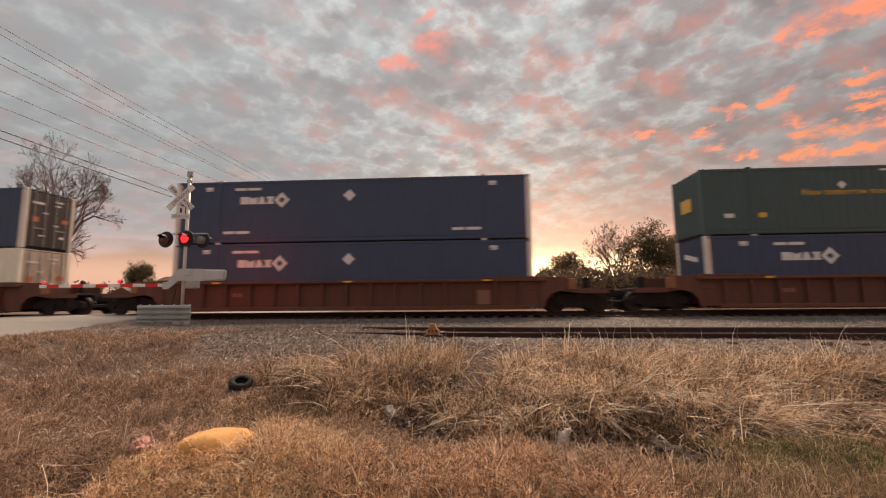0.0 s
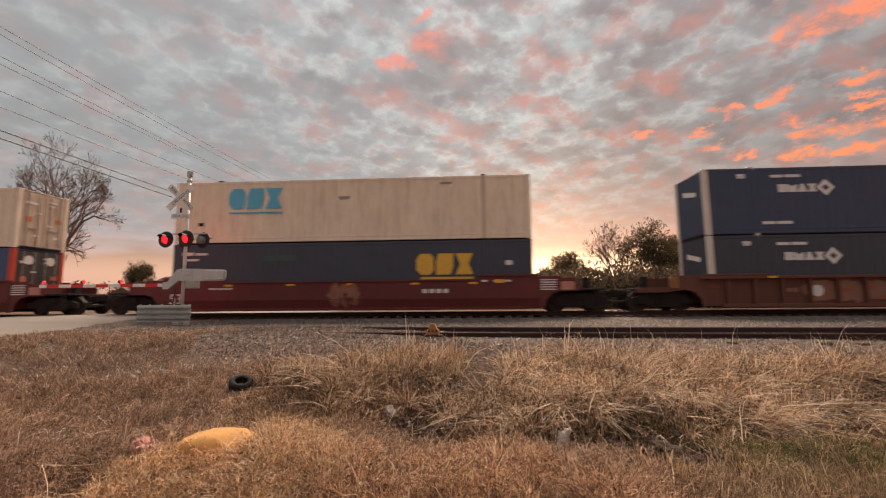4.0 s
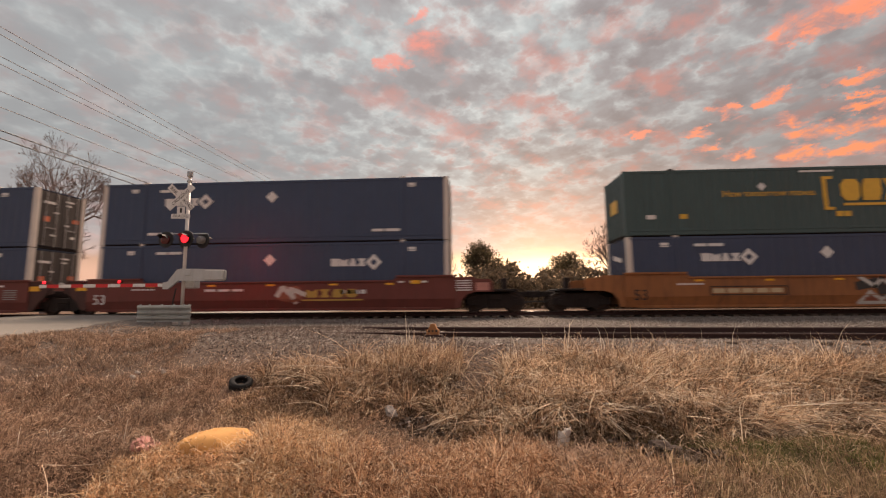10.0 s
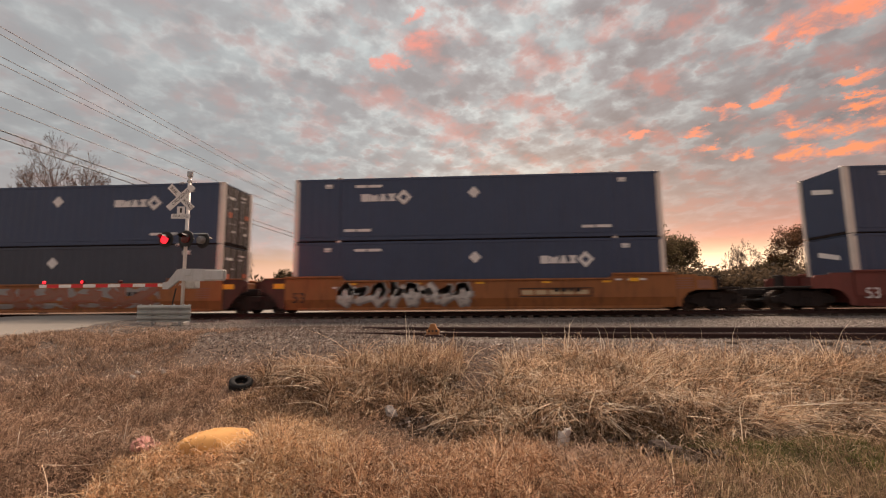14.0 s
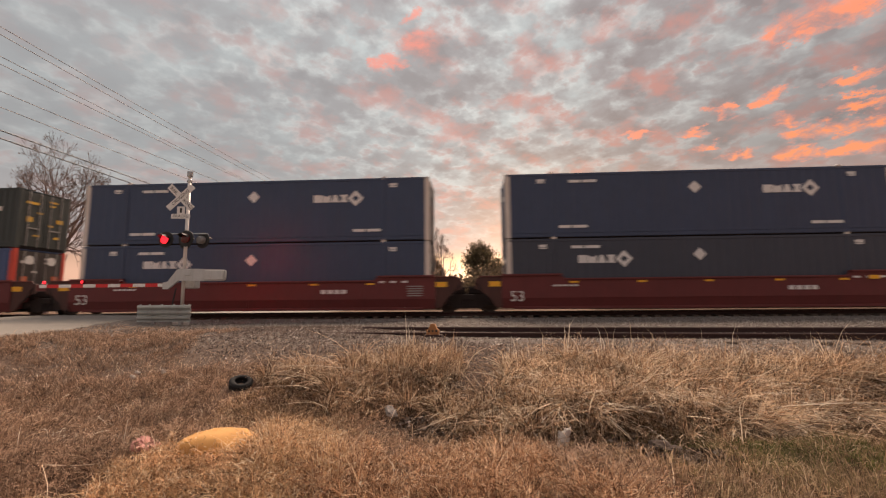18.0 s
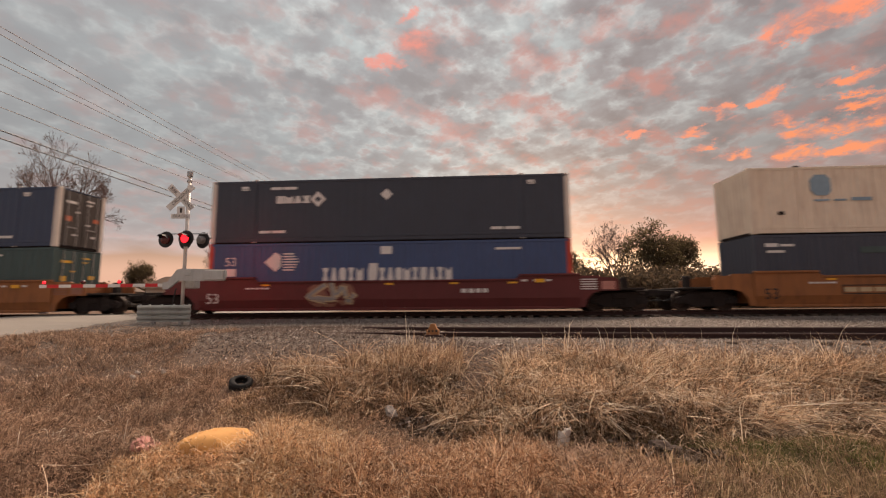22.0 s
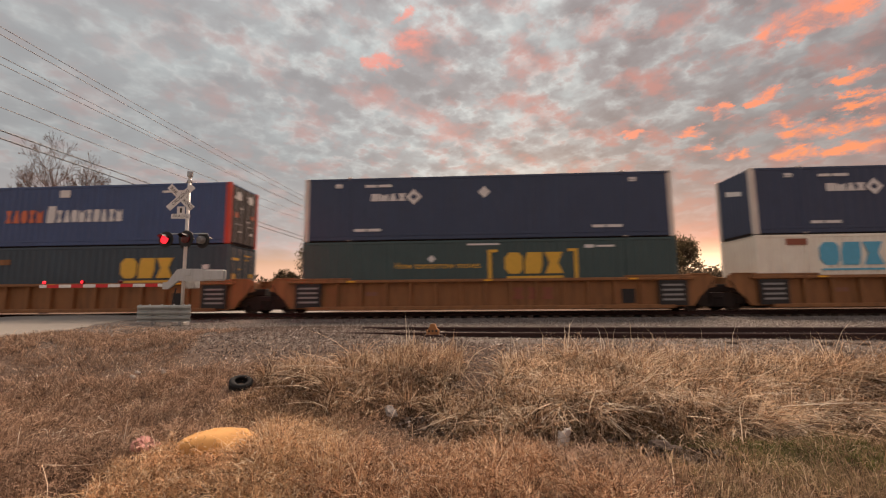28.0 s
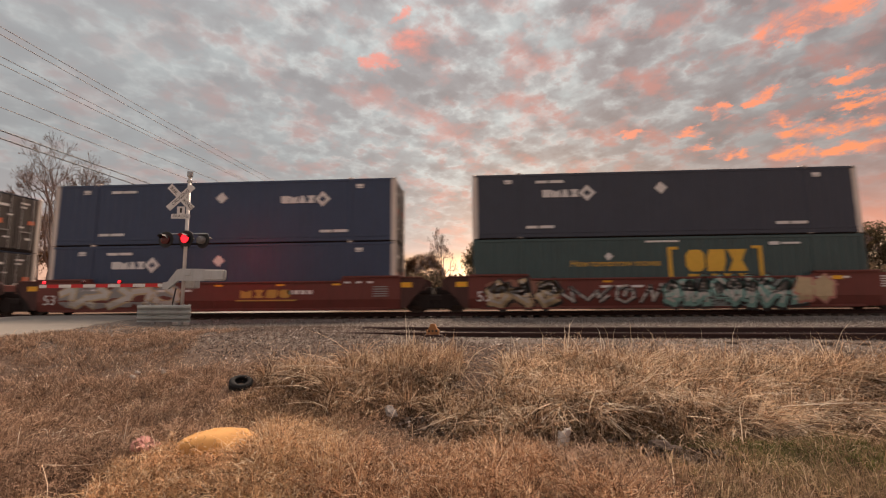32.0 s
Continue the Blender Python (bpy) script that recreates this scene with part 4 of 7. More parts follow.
FORMS = {  # strokes in a unit square
    "peaks": [[(0, 0), (0.22, 1), (0.5, 0.4), (0.78, 1), (1, 0)]],
    "arch": [[(0, 0), (0.5, 1), (1, 0)], [(0.24, 0.34), (0.78, 0.34)]],
    "fork": [[(0, 1), (0.5, 0.46), (1, 1)], [(0.5, 0.46), (0.5, 0)]],
    "ring": [[(0.5, 1), (0.1, 0.8), (0, 0.4), (0.4, 0), (0.85, 0.15), (1, 0.6), (0.5, 1)]],
    "flag": [[(0.05, 0), (0.1, 1), (0.8, 0.92), (0.88, 0.6), (0.15, 0.46), (1, 0)]],
    "bolt": [[(0.1, 1), (0.65, 0.62), (0.3, 0.48), (0.95, 0)], [(0.1, 0.3), (0.4, 0.05)]],
    "coil": [[(0.95, 0.5), (0.7, 0.95), (0.2, 0.9), (0.02, 0.45), (0.3, 0.08), (0.75, 0.15), (0.72, 0.5), (0.4, 0.55)]],
    "twist": [[(0, 0.05), (0.9, 0.4), (0.1, 0.6), (1, 1)]],
    "claw": [[(0.1, 1), (0.15, 0.12), (0.9, 0), (0.62, 0.6)], [(0.45, 0.95), (0.95, 0.86)]],
    "wedge": [[(0, 0.15), (1, 0.55), (0.05, 0.95), (0.35, 0.52)]],
}


def burner(parent, forms, x0, x1, z0, z1, fill, edge, ground=None, shine=None, fat=0.20, dome=0.0, seed=1, y=-SIDE_Y - 0.016, wild=True):
    """A row of fat sprayed forms with a dark edge, over a ragged ground; wild: turned, swollen and interlocked."""
    r = np.random.default_rng(seed)
    w, h = (x1 - x0) / len(forms), z1 - z0
    if ground is not None:
        g = Geo()
        n_ = 5 * len(forms)
        for i in range(n_):
            a, e = x0 + (x1 - x0) * i / n_, x0 + (x1 - x0) * (i + 1) / n_
            mid_ = max(0.60, z0 + 0.02)
            tops = [z0 + h * (1 - dome * abs(2 * (q - x0) / (x1 - x0) - 1) ** 2.2) * (1 + 0.05 * math.sin(9 * q)) for q in (a, e)]
            if min(tops) > mid_ + 0.02:
                g.prism([(a, z0 - 0.05 * h), (e, z0 - 0.05 * h), (e, mid_), (a, mid_)], y, y + 0.008)
                g.prism([(a, mid_), (e, mid_), (e, tops[1]), (a, tops[0])], y, y + 0.008)
            else:
                g.prism([(a, z0 - 0.05 * h), (e, z0 - 0.05 * h), (e, tops[1]), (a, tops[0])], y, y + 0.008)
        hug(g)
        tagged(part("graffiti", g, ground, parent, "sprayed graffiti ground"), kind="stuff")
    paths = []

    def fine(path):
        out = [path[0]]
        for (a, e), (c_, d_) in zip(path, path[1:]):
            m_ = max(1, int(math.hypot(c_ - a, d_ - e) / 0.13))
            out += [(a + (c_ - a) * q / m_, e + (d_ - e) * q / m_) for q in range(1, m_ + 1)]
        return out

    for i, f in enumerate(forms):
        tilt, lift = r.normal(0.04, 0.06), r.uniform(-0.04, 0.04)
        tall = 1 - dome * abs((2 * i + 1) / len(forms) - 1) ** 2.2
        turn_, flip_ = r.uniform(0.5, 2.6), r.choice((-1, 1))
        for st in FORMS[f]:
            if wild:
                ca, sa_ = math.cos(turn_), math.sin(turn_)
                st = [(0.5 + 0.62 * ((a - 0.5) * flip_ * ca - (e - 0.5) * sa_) * 1.5, min(1.0, max(0.0, 0.5 + 0.62 * ((a - 0.5) * flip_ * sa_ + (e - 0.5) * ca) * 1.6))) for a, e in st]
            paths.append([(x0 + w * (i + 0.10 + 0.80 * a + tilt * e), z0 + h * tall * (0.08 + 0.84 * e + lift)) for a, e in st])
    for k_, (mat_, wd, dx_, dz_) in enumerate(((edge, fat * 1.5, 0.05, -0.03), (fill, fat, 0.0, 0.0), (shine, fat * 0.28, -0.03, 0.04))):
        if mat_ is None:
            continue
        g = Geo()
        for path in paths:
            stroke(g, fine([(a + dx_, e + dz_) for a, e in path]), wd, y - 0.008 * (k_ + 1))
        hug(g)
        tagged(part("graffiti", g, mat_, parent, "sprayed graffiti letters"), kind="stuff")


def boxed_number(parent, x0, x1, z0, z1, bars, y=-SIDE_Y - 0.014):
    """A black painted panel border with a pale line of stencilled bars."""
    marks("number_border", [(x0, x1, z1 - 0.04, z1), (x0, x1, z0, z0 + 0.04), (x0, x0 + 0.05, z0 + 0.041, z1 - 0.041), (x1 - 0.05, x1, z0 + 0.041, z1 - 0.041)], BLACK, parent, "black panel border", y)
    w = (x1 - x0 - 0.2) / bars
    marks("serial_bar", [(x0 + 0.1 + i * w, x0 + 0.1 + (i + 0.84) * w, z0 + 0.10, z1 - 0.10) for i in range(bars)], GP["cream"], parent, "", y)


def well_car(paintm, style, words, m, front, rear, seed):
    """A well car unit. front and rear: 'end' (own bogie and coupler), 'joint' (bears the shared bogie) or 'rest' (rests on the neighbour's)."""
    car = thing("well_car", words, "railway wagon", m, "well cars of the train")
    r = np.random.default_rng(seed)
    hi, lo, top = 1.60, 0.15, 1.40
    for s in (-1, 1):
        y0, y1 = sorted((s * SIDE_Y, s * (SIDE_Y - 0.07)))
        if style == "smooth":
            pts = [(-0.25, 0.60), (16.4, 0.60), (16.4, hi), (13.9, hi), (13.7, top), (2.45, top), (2.25, hi), (-0.25, hi)]
            wall = part("side_wall", Geo().prism(pts, y0, y1), paintm, car)
            g = Geo().box(2.4, 13.75, min(s * 1.40, s * 1.56), max(s * 1.40, s * 1.56), top - 0.06, top + 0.02, 0.015)
            g.box(-0.25, 2.3, min(s * 1.38, s * 1.57), max(s * 1.38, s * 1.57), hi - 0.07, hi + 0.02, 0.015)
            g.box(13.85, 16.4, min(s * 1.38, s * 1.57), max(s * 1.38, s * 1.57), hi - 0.07, hi + 0.02, 0.015)
            part("top_chord", g, paintm, car)
            part("bottom_chord", Geo().box(0.3, 15.85, min(s * 1.26, s * 1.40), max(s * 1.26, s * 1.40), lo - 0.02, lo + 0.10, 0.02), paintm, car)
            low = Geo()
            for x0, x1 in ((-0.25, 8.07), (8.08, 16.4)):
                low.face_set([(x_, s * y_, z_) for x_ in (x0, x1) for y_, z_ in ((SIDE_Y, 0.605), (SIDE_Y - 0.06, 0.605), (SIDE_Y - 0.20, 0.17), (SIDE_Y - 0.14, 0.17))],
                             [(0, 1, 2, 3), (7, 6, 5, 4), (0, 4, 5, 1), (1, 5, 6, 2), (2, 6, 7, 3), (3, 7, 4, 0)])
            part("lower_panel", low, paintm, car)
            part("seam", Geo().box(0.2, 15.95, min(s * 1.5, s * 1.512), max(s * 1.5, s * 1.512), 0.60, 0.625), paintm, car)
        else:
            pts = [(-0.22, lo + 0.05), (16.37, lo + 0.05), (16.37, 1.30), (-0.22, 1.30)]
            y0, y1 = sorted((s * (SIDE_Y - 0.10), s * (SIDE_Y - 0.16)))
            wall = part("side_wall", Geo().prism(pts, y0, y1), paintm, car)
            part("top_chord", Geo().box(-0.5, 16.65, min(s * 1.36, s * 1.62), max(s * 1.36, s * 1.62), 1.30, 1.43, 0.02), paintm, car)
            part("bottom_chord", Geo().box(0.3, 15.85, min(s * 1.36, s * 1.60), max(s * 1.36, s * 1.60), lo - 0.02, lo + 0.14, 0.02), paintm, car)
            rib = Geo().box(-0.055, 0.055, min(s * 1.38, s * 1.58), max(s * 1.38, s * 1.58), lo + 0.12, 1.31, 0.012).mesh("rib", paintm)
            for i in range(15):
                part("rib", rib, paintm, car, at=pose(0.55 + i * 1.075, 0, 0))
            for x0, x1 in ((-0.4, 2.2), (13.9, 16.5)):
                part("end_cap", Geo().box(x0, x1, min(s * 1.36, s * 1.60), max(s * 1.36, s * 1.60), 1.43, 1.52, 0.02), paintm, car)
            for x in (2.1, 8.0, 14.0):
                part("reflector", Geo().box(x, x + 0.35, min(s * 1.62, s * 1.628), max(s * 1.62, s * 1.628), 1.33, 1.40), YELLOW, car)
    part("well_floor", Geo().box(0.2, 15.95, -1.33, 1.33, 0.16, 0.282), IRON, car)
    for x, sgn, how in ((0.0, -1, rear), (CL, 1, front)):
        part("bulkhead", Geo().box(x - 0.2, x + 0.2, -1.42, 1.42, 0.9, 1.15, 0.02).box(x + sgn * 0.2, x + sgn * 0.32, -1.42, 1.42, 0.3, 1.45, 0.02), paintm, car)
        if how == "end":
            def out(d):
                return x + sgn * d
            for s in (-1, 1):
                y0, y1 = sorted((s * 1.45, s * 1.38))
                if style == "ribbed":
                    pts = [(out(0.25), 0.92), (out(0.25), 1.50), (out(1.66), 1.46), (out(1.74), 0.98), (out(3.1), 0.96), (out(3.1), 0.78), (out(1.9), 0.78), (out(1.2), 0.88)]
                else:
                    pts = [(out(0.25), 0.92), (out(0.25), 1.52), (out(1.1), 1.52), (out(1.15), 1.45), (out(1.75), 1.42), (out(1.86), 1.30), (out(1.86), 0.88), (out(1.2), 0.88)]
                part("end_gusset", Geo().prism(pts, y0, y1), paintm, car)
                arc = [(out(0.22), 0.2), (out(0.22), 0.95), (out(1.15), 0.9), (out(0.75), 0.78), (out(0.5), 0.5), (out(0.45), 0.2)]
                part("end_gusset", Geo().prism(arc, y0, y1), paintm, car)
                if style == "ribbed":
                    part("end_post", Geo().box(min(out(1.42), out(1.76)), max(out(1.42), out(1.76)), s * 1.46 - 0.06, s * 1.46 + 0.06, 0.95, 1.42, 0.02), TAN, car, "faded yellow end post")
                part("grab_iron", Geo().box(min(out(2.7), out(2.9)), max(out(2.7), out(2.9)), s * 1.40 - 0.02, s * 1.40 + 0.02, 0.35, 0.40).box(min(out(2.7), out(2.74)), max(out(2.7), out(2.74)), s * 1.4 - 0.02, s * 1.4 + 0.02, 0.36, 0.95).box(min(out(2.86), out(2.9)), max(out(2.86), out(2.9)), s * 1.4 - 0.02, s * 1.4 + 0.02, 0.36, 0.95), IRON, car)
            part("end_platform", Geo().box(min(out(0.3), out(2.95)), max(out(0.3), out(2.95)), -1.38, 1.38, 0.90, 0.99, 0.02).box(min(out(0.3), out(3.0)), max(out(0.3), out(3.0)), -0.3, 0.3, 0.6, 0.9, 0.03), IRON, car)
            part("handbrake_stand", Geo().box(min(out(2.3), out(2.55)), max(out(2.3), out(2.55)), -0.55, -0.2, 0.98, 1.5, 0.03), IRON, car)
            part("coupler", Geo().box(min(out(2.9), out(3.82)), max(out(2.9), out(3.82)), -0.11, 0.11, 0.66, 0.90, 0.03).box(min(out(3.5), out(3.80)), max(out(3.5), out(3.80)), -0.2, 0.2, 0.62, 0.94, 0.04), IRON, car)
            part("air_hose", Geo().tube((out(2.9), -0.5, 0.75), (out(3.35), -0.45, 0.42), 0.03, n=6).tube((out(3.35), -0.45, 0.42), (out(3.8), -0.4, 0.46), 0.03, n=6), BLACK, car)
            bogie(car, out(1.95))
        else:
            def out(d):
                return x + sgn * d
            tipx = 1.70 if how == "joint" else 1.55
            part("end_beam", Geo().box(min(out(0.2), out(tipx)), max(out(0.2), out(tipx)), -0.75, 0.75, 0.80, 1.12, 0.03), IRON, car)
            for s in (-1, 1):
                y0, y1 = sorted((s * 1.45, s * 1.38))
                pts = [(out(0.25), 0.22), (out(0.25), 1.52), (out(1.2), 1.52), (out(1.36), 1.42), (out(1.4), 1.0), (out(1.1), 0.92), (out(0.75), 0.6), (out(0.5), 0.22)]
                part("end_gusset", Geo().prism(pts, y0, y1), GRIMY if style == "smooth" else paintm, car, "grimy end gusset" if style == "smooth" else "")
                part("gusset_cap", Geo().box(min(out(0.25), out(1.2)), max(out(0.25), out(1.2)), min(s * 1.34, s * 1.50), max(s * 1.34, s * 1.50), 1.52, 1.56, 0.01), paintm, car)
                part("hand_rail", Geo().tube((out(0.9), s * 1.48, 0.55), (out(1.3), s * 1.48, 1.25), 0.02, n=6), IRON, car)
            if how == "joint":
                bogie(car, out(1.68))
    # lettering and reflectors on the near side
    y = -SIDE_Y - 0.014
    if style == "smooth":
        for x in (2.6, 5.4, 8.1, 10.9, 13.4):
            marks("reflector", [(x, x + 0.36, 1.22, 1.30)], YELLOW, car, "yellow reflective patch", y)
        lettering("53", 0.62, WHITE if paintm is not ORANGE else BLACK, "size_number", car, pose(0.4, y, 0.66, 90))
        marks("serial_bar", [(11.4 + i * 0.3, 11.62 + i * 0.3, 0.85, 1.02) for i in range(4)], WHITE if paintm is not ORANGE else BLACK, car, "", y)
        marks("serial_bar", [(1.9 + i * 0.22, 2.06 + i * 0.22, 1.08, 1.15) for i in range(5)], WHITE, car, "", y)
        if front == "end":
            marks("data_panel", [(16.44, 17.1, 0.94 + i * 0.1, 0.985 + i * 0.1) for i in range(5)], GP["faint"] if paintm is ORANGE else WHITE, car, "", -1.462)
            marks("data_panel", [(17.3, 17.85, 0.94, 1.28)], GP["faint"] if paintm is ORANGE else GP["pink"], car, "", -1.462)
            marks("reflector", [(14.5, 14.9, 1.25, 1.40)], YELLOW, car, "yellow reflective patch", y - 0.06)
        else:
            marks("data_panel", [(15.2, 15.85, 0.72 + i * 0.1, 0.765 + i * 0.1) for i in range(5)], GP["faint"] if paintm is ORANGE else GP["grey"], car, "", y)
            marks("reflector", [(16.42, 16.9, 1.10, 1.32)], YELLOW, car, "yellow reflective patch", -1.462)
        if rear != "end":
            marks("reflector", [(-0.78, -0.3, 1.10, 1.32)], YELLOW, car, "yellow reflective patch", -1.462)
        marks("serial_bar", [(13.95 + i * 0.5, 14.2 + i * 0.5, 1.30, 1.38) for i in range(3)], WHITE, car, "", y)
    else:
        y = -SIDE_Y + 0.09
        marks("serial_bar", [(2.9 + i * 0.26, 3.1 + i * 0.26, 0.75, 0.92) for i in range(2)], GP["faint"], car, "", y)
        marks("data_panel", [(13.75, 14.3, 0.35, 0.95)], WHITE if r.random() < 0.4 else BLACK if paintm is TAN else GP["faint"], car, "", y)
        if paintm is TAN:
            for x in (-0.2, 15.2):
                marks("data_panel", [(x, x + 1.15, 0.25, 1.28)], BLACK, car, "black stencilled data panel", -SIDE_Y - 0.09)
                marks("data_line", [(x + 0.15, x + 1.0, 0.45 + i * 0.2, 0.53 + i * 0.2) for i in range(4)], GP["grey"], car, "", -SIDE_Y - 0.096)
    return car


# ---- the train: place of each unit, its boxes and its wagon ----
TRAIN = [
    (9.94, "G", "", "U", "l", RUSTBROWN, "ribbed", "single"), (-13.45, "U", "l", "U", "l", RUSTBROWN, "ribbed", "single"),
    (-37.07, "U", "l", "W", "", RUSTBROWN, "ribbed", "single"), (-60.57, "U", "l", "B", "l", RUSTBROWN, "ribbed", "single"),
    (-84.08, "Y", "", "N", "", MAROON, "smooth", "single"), (-108.04, "Y", "", "P", "", MAROON, "smooth", "single"),
    (-131.80, "U", "l", "U", "l", ORANGE, "smooth", "lead"), (-151.25, "U", "l", "U", "l", ORANGE, "smooth", "mid"), (-170.73, "G", "", "U", "l", ORANGE, "smooth", "tail"),
    (-194.47, "U", "l", "U", "r", OXIDE, "smooth", "lead"), (-213.92, "U", "l", "U", "r", OXIDE, "smooth", "mid"), (-233.41, "U", "l", "U", "l", OXIDE, "smooth", "tail"),
    (-257.10, "U", "l", "U", "r", ORANGE, "smooth", "lead"), (-276.59, "U", "r", "B", "n", ORANGE, "smooth", "mid"), (-296.26, "G", "", "G", "", ORANGE, "smooth", "tail"),
    (-319.97, "U", "r", "B", "l", MAROON, "smooth", "lead"), (-339.46, "U", "r", "U", "l", MAROON, "smooth", "mid"), (-358.93, "C", "", "P", "w", MAROON, "smooth", "tail"),
    (-382.54, "F", "", "N", "", ORANGE, "smooth", "single"), (-406.22, "B", "l", "P", "w", MAROON, "smooth", "single"),
    (-429.83, "U", "l", "G", "", ORANGE, "smooth", "lead"), (-449.31, "B", "l", "U", "r", ORANGE, "smooth", "mid"), (-468.74, "U", "l", "U", "l", ORANGE, "smooth", "tail"),
    (-492.87, "U", "l", "V", "", TAN, "ribbed", "lead"), (-512.28, "U", "l", "G", "", TAN, "ribbed", "mid"), (-531.92, "P", "", "K", "", TAN, "ribbed", "tail"),
    (-555.43, "P", "", "K", "", RUSTBROWN, "ribbed", "single"),
    (-579.08, "B", "l", "G", "", OXIDE, "smooth", "lead"), (-598.66, "U", "r", "U", "l", OXIDE, "smooth", "mid"), (-618.20, "B", "l", "U", "l", OXIDE, "smooth", "tail"),
]
WORDS = {RUSTBROWN: "rusty brown ribbed well car", MAROON: "maroon smooth-sided well car", ORANGE: "orange-tan smooth-sided well car with graffiti", OXIDE: "oxide red smooth-sided well car with graffiti", TAN: "faded tan ribbed well car"}
ENDS = {"single": ("end", "end"), "lead": ("end", "joint"), "mid": ("rest", "joint"), "tail": ("rest", "end")}
# sprayed tags: reach along the side, colours
GRAF = {5: (5.3, 12.0, ("faint", "rust")), 7: (10.3, 14.1, ("faint", "white", "sky")), 8: (8.9, 15.4, ("rust", "black")),
        11: (4.9, 7.2, ("grey", "white", "black")), 13: (1.0, 5.0, ("cream", "grey")),
        14: (9.5, 14.0, ("rust", "white")), 19: (4.7, 6.7, ("faint", "cream", "grey")), 28: (0.9, 6.4, ("grey", "cream", "white")), 4: (7.4, 8.6, ("rust", "faint"))}
rolling = []
for k, (s, t1, l1, t2, l2, pm, style, place) in enumerate(TRAIN):
    front, rear = ENDS[place]
    at = pose(s, CY, 0)
    car = well_car(pm, style, WORDS[pm] + " under stacked containers", at, front, rear, 100 + k)
    low_box = container(t2, l2, pose(s, CY, 0.285), ", in a well car")
    high_box = container(t1, l1, pose(s, CY, 0.285 + 2.896), ", atop another container")
    rolling += [(car, s, 0.0), (low_box, s, 0.285), (high_box, s, 3.181)]
    if k in (2, 3):
        tag_paint(car, 3.5, 13.5, 0.4, 1.2, [GP["rust"], GP["faint"]], 9, k, -SIDE_Y + 0.085)
    if k == 3:
        part("emblem", Geo().lathe([(0.0, 0.0), (0.24, 0.0), (0.24, 0.01)], 16, (4.1, -SIDE_Y + 0.07, 0.8)), WHITE, car, "round white emblem")
    if k == 6:
        burner(car, ("coil", "twist", "coil"), 1.3, 5.0, 0.26, 1.36, GP["black"], GP["white"], None, None, 0.26, 0.0, 409)
    elif k == 7:
        g = Geo()
        for q in range(9):
            a_ = q * 2 * math.pi / 9
            stroke(g, [(7.7, 0.82), (7.7 + 0.4 * math.cos(a_), 0.82 + 0.4 * math.sin(a_)), (7.7 + 0.72 * math.cos(a_ + 0.5), 0.82 + 0.46 * math.sin(a_ + 0.5)), (7.7 + 0.4 * math.cos(a_ + 0.9), 0.82 + 0.4 * math.sin(a_ + 0.9))], 0.075, -SIDE_Y - 0.02)
        hug(g)
        tagged(part("graffiti", g, GP["white"], car, "white sprayed web of loops"), kind="stuff")
        marks("logo", [(8.75 + i * 0.48, 9.12 + i * 0.48, 0.66, 1.0) for i in range(3)], GP["rust"], car, "faded red logo blocks", -SIDE_Y - 0.014)
    elif k == 10:
        burner(car, ("arch", "peaks", "arch", "wedge", "peaks"), 1.0, 7.0, 0.26, 1.40, GP["green"], GP["mint"], GP["sky"], GP["mint"], 0.30, 0.6, 310, wild=False)
    elif k == 12:
        burner(car, ("coil", "twist", "coil", "wedge", "coil", "bolt", "twist", "coil"), 2.06, 7.9, 0.28, 1.34, GP["white"], GP["grey"], None, None, 0.20, 0.0, 312)
    elif k == 18:
        burner(car, ("peaks", "arch", "fork", "ring", "flag"), 6.2, 11.1, 0.26, 1.38, GP["grey"], GP["black"], None, GP["white"], 0.24, 0.0, 318, wild=False)
        boxed_number(car, 11.12, 12.45, 0.62, 1.06, 3)
    elif k == 21:
        burner(car, ("coil", "twist", "wedge", "coil", "bolt", "twist", "coil", "wedge", "coil"), 0.97, 5.6, 0.26, 1.40, GP["cream"], GP["black"], GP["yellow"], GP["white"], 0.26, 0.2, 321)
        burner(car, ("coil", "coil", "twist"), 5.4, 6.9, 0.3, 1.38, GP["pink"], GP["white"], None, GP["cream"], 0.26, 0.1, 324)
    elif k == 22:
        burner(car, ("coil", "twist", "coil", "wedge", "bolt", "coil", "twist", "coil"), 7.85, 12.6, 0.26, 1.36, GP["black"], GP["pink"], GP["faint"], GP["cream"], 0.24, 0.15, 322)
        burner(car, ("coil", "twist"), 12.5, 14.2, 0.3, 1.25, GP["pink"], GP["faint"], None, None, 0.2, 0.0, 323)
    elif k == 27:
        burner(car, ("coil", "wedge", "coil"), 0.5, 3.6, 0.26, 1.36, GP["cream"], GP["black"], GP["faint"], GP["white"], 0.34, 0.1, 327)
        burner(car, ("twist", "bolt", "coil", "twist"), 3.5, 7.9, 0.30, 1.20, GP["white"], GP["black"], None, None, 0.09, 0.0, 328)
    if pm is ORANGE and k in (6, 8, 12, 18, 20):
        a_ = {6: 10.0, 8: 3.2, 12: 9.95, 18: 3.15, 20: 9.9}[k]
        boxed_number(car, a_, a_ + 3.05, 0.64, 1.02, 5)
    if k in GRAF:
        a, e, cs = GRAF[k]
        tag_paint(car, a, e, 0.28, 1.33, [GP[c_] for c_ in cs], max(3, int((e - a) / 0.95)), 300 + k)
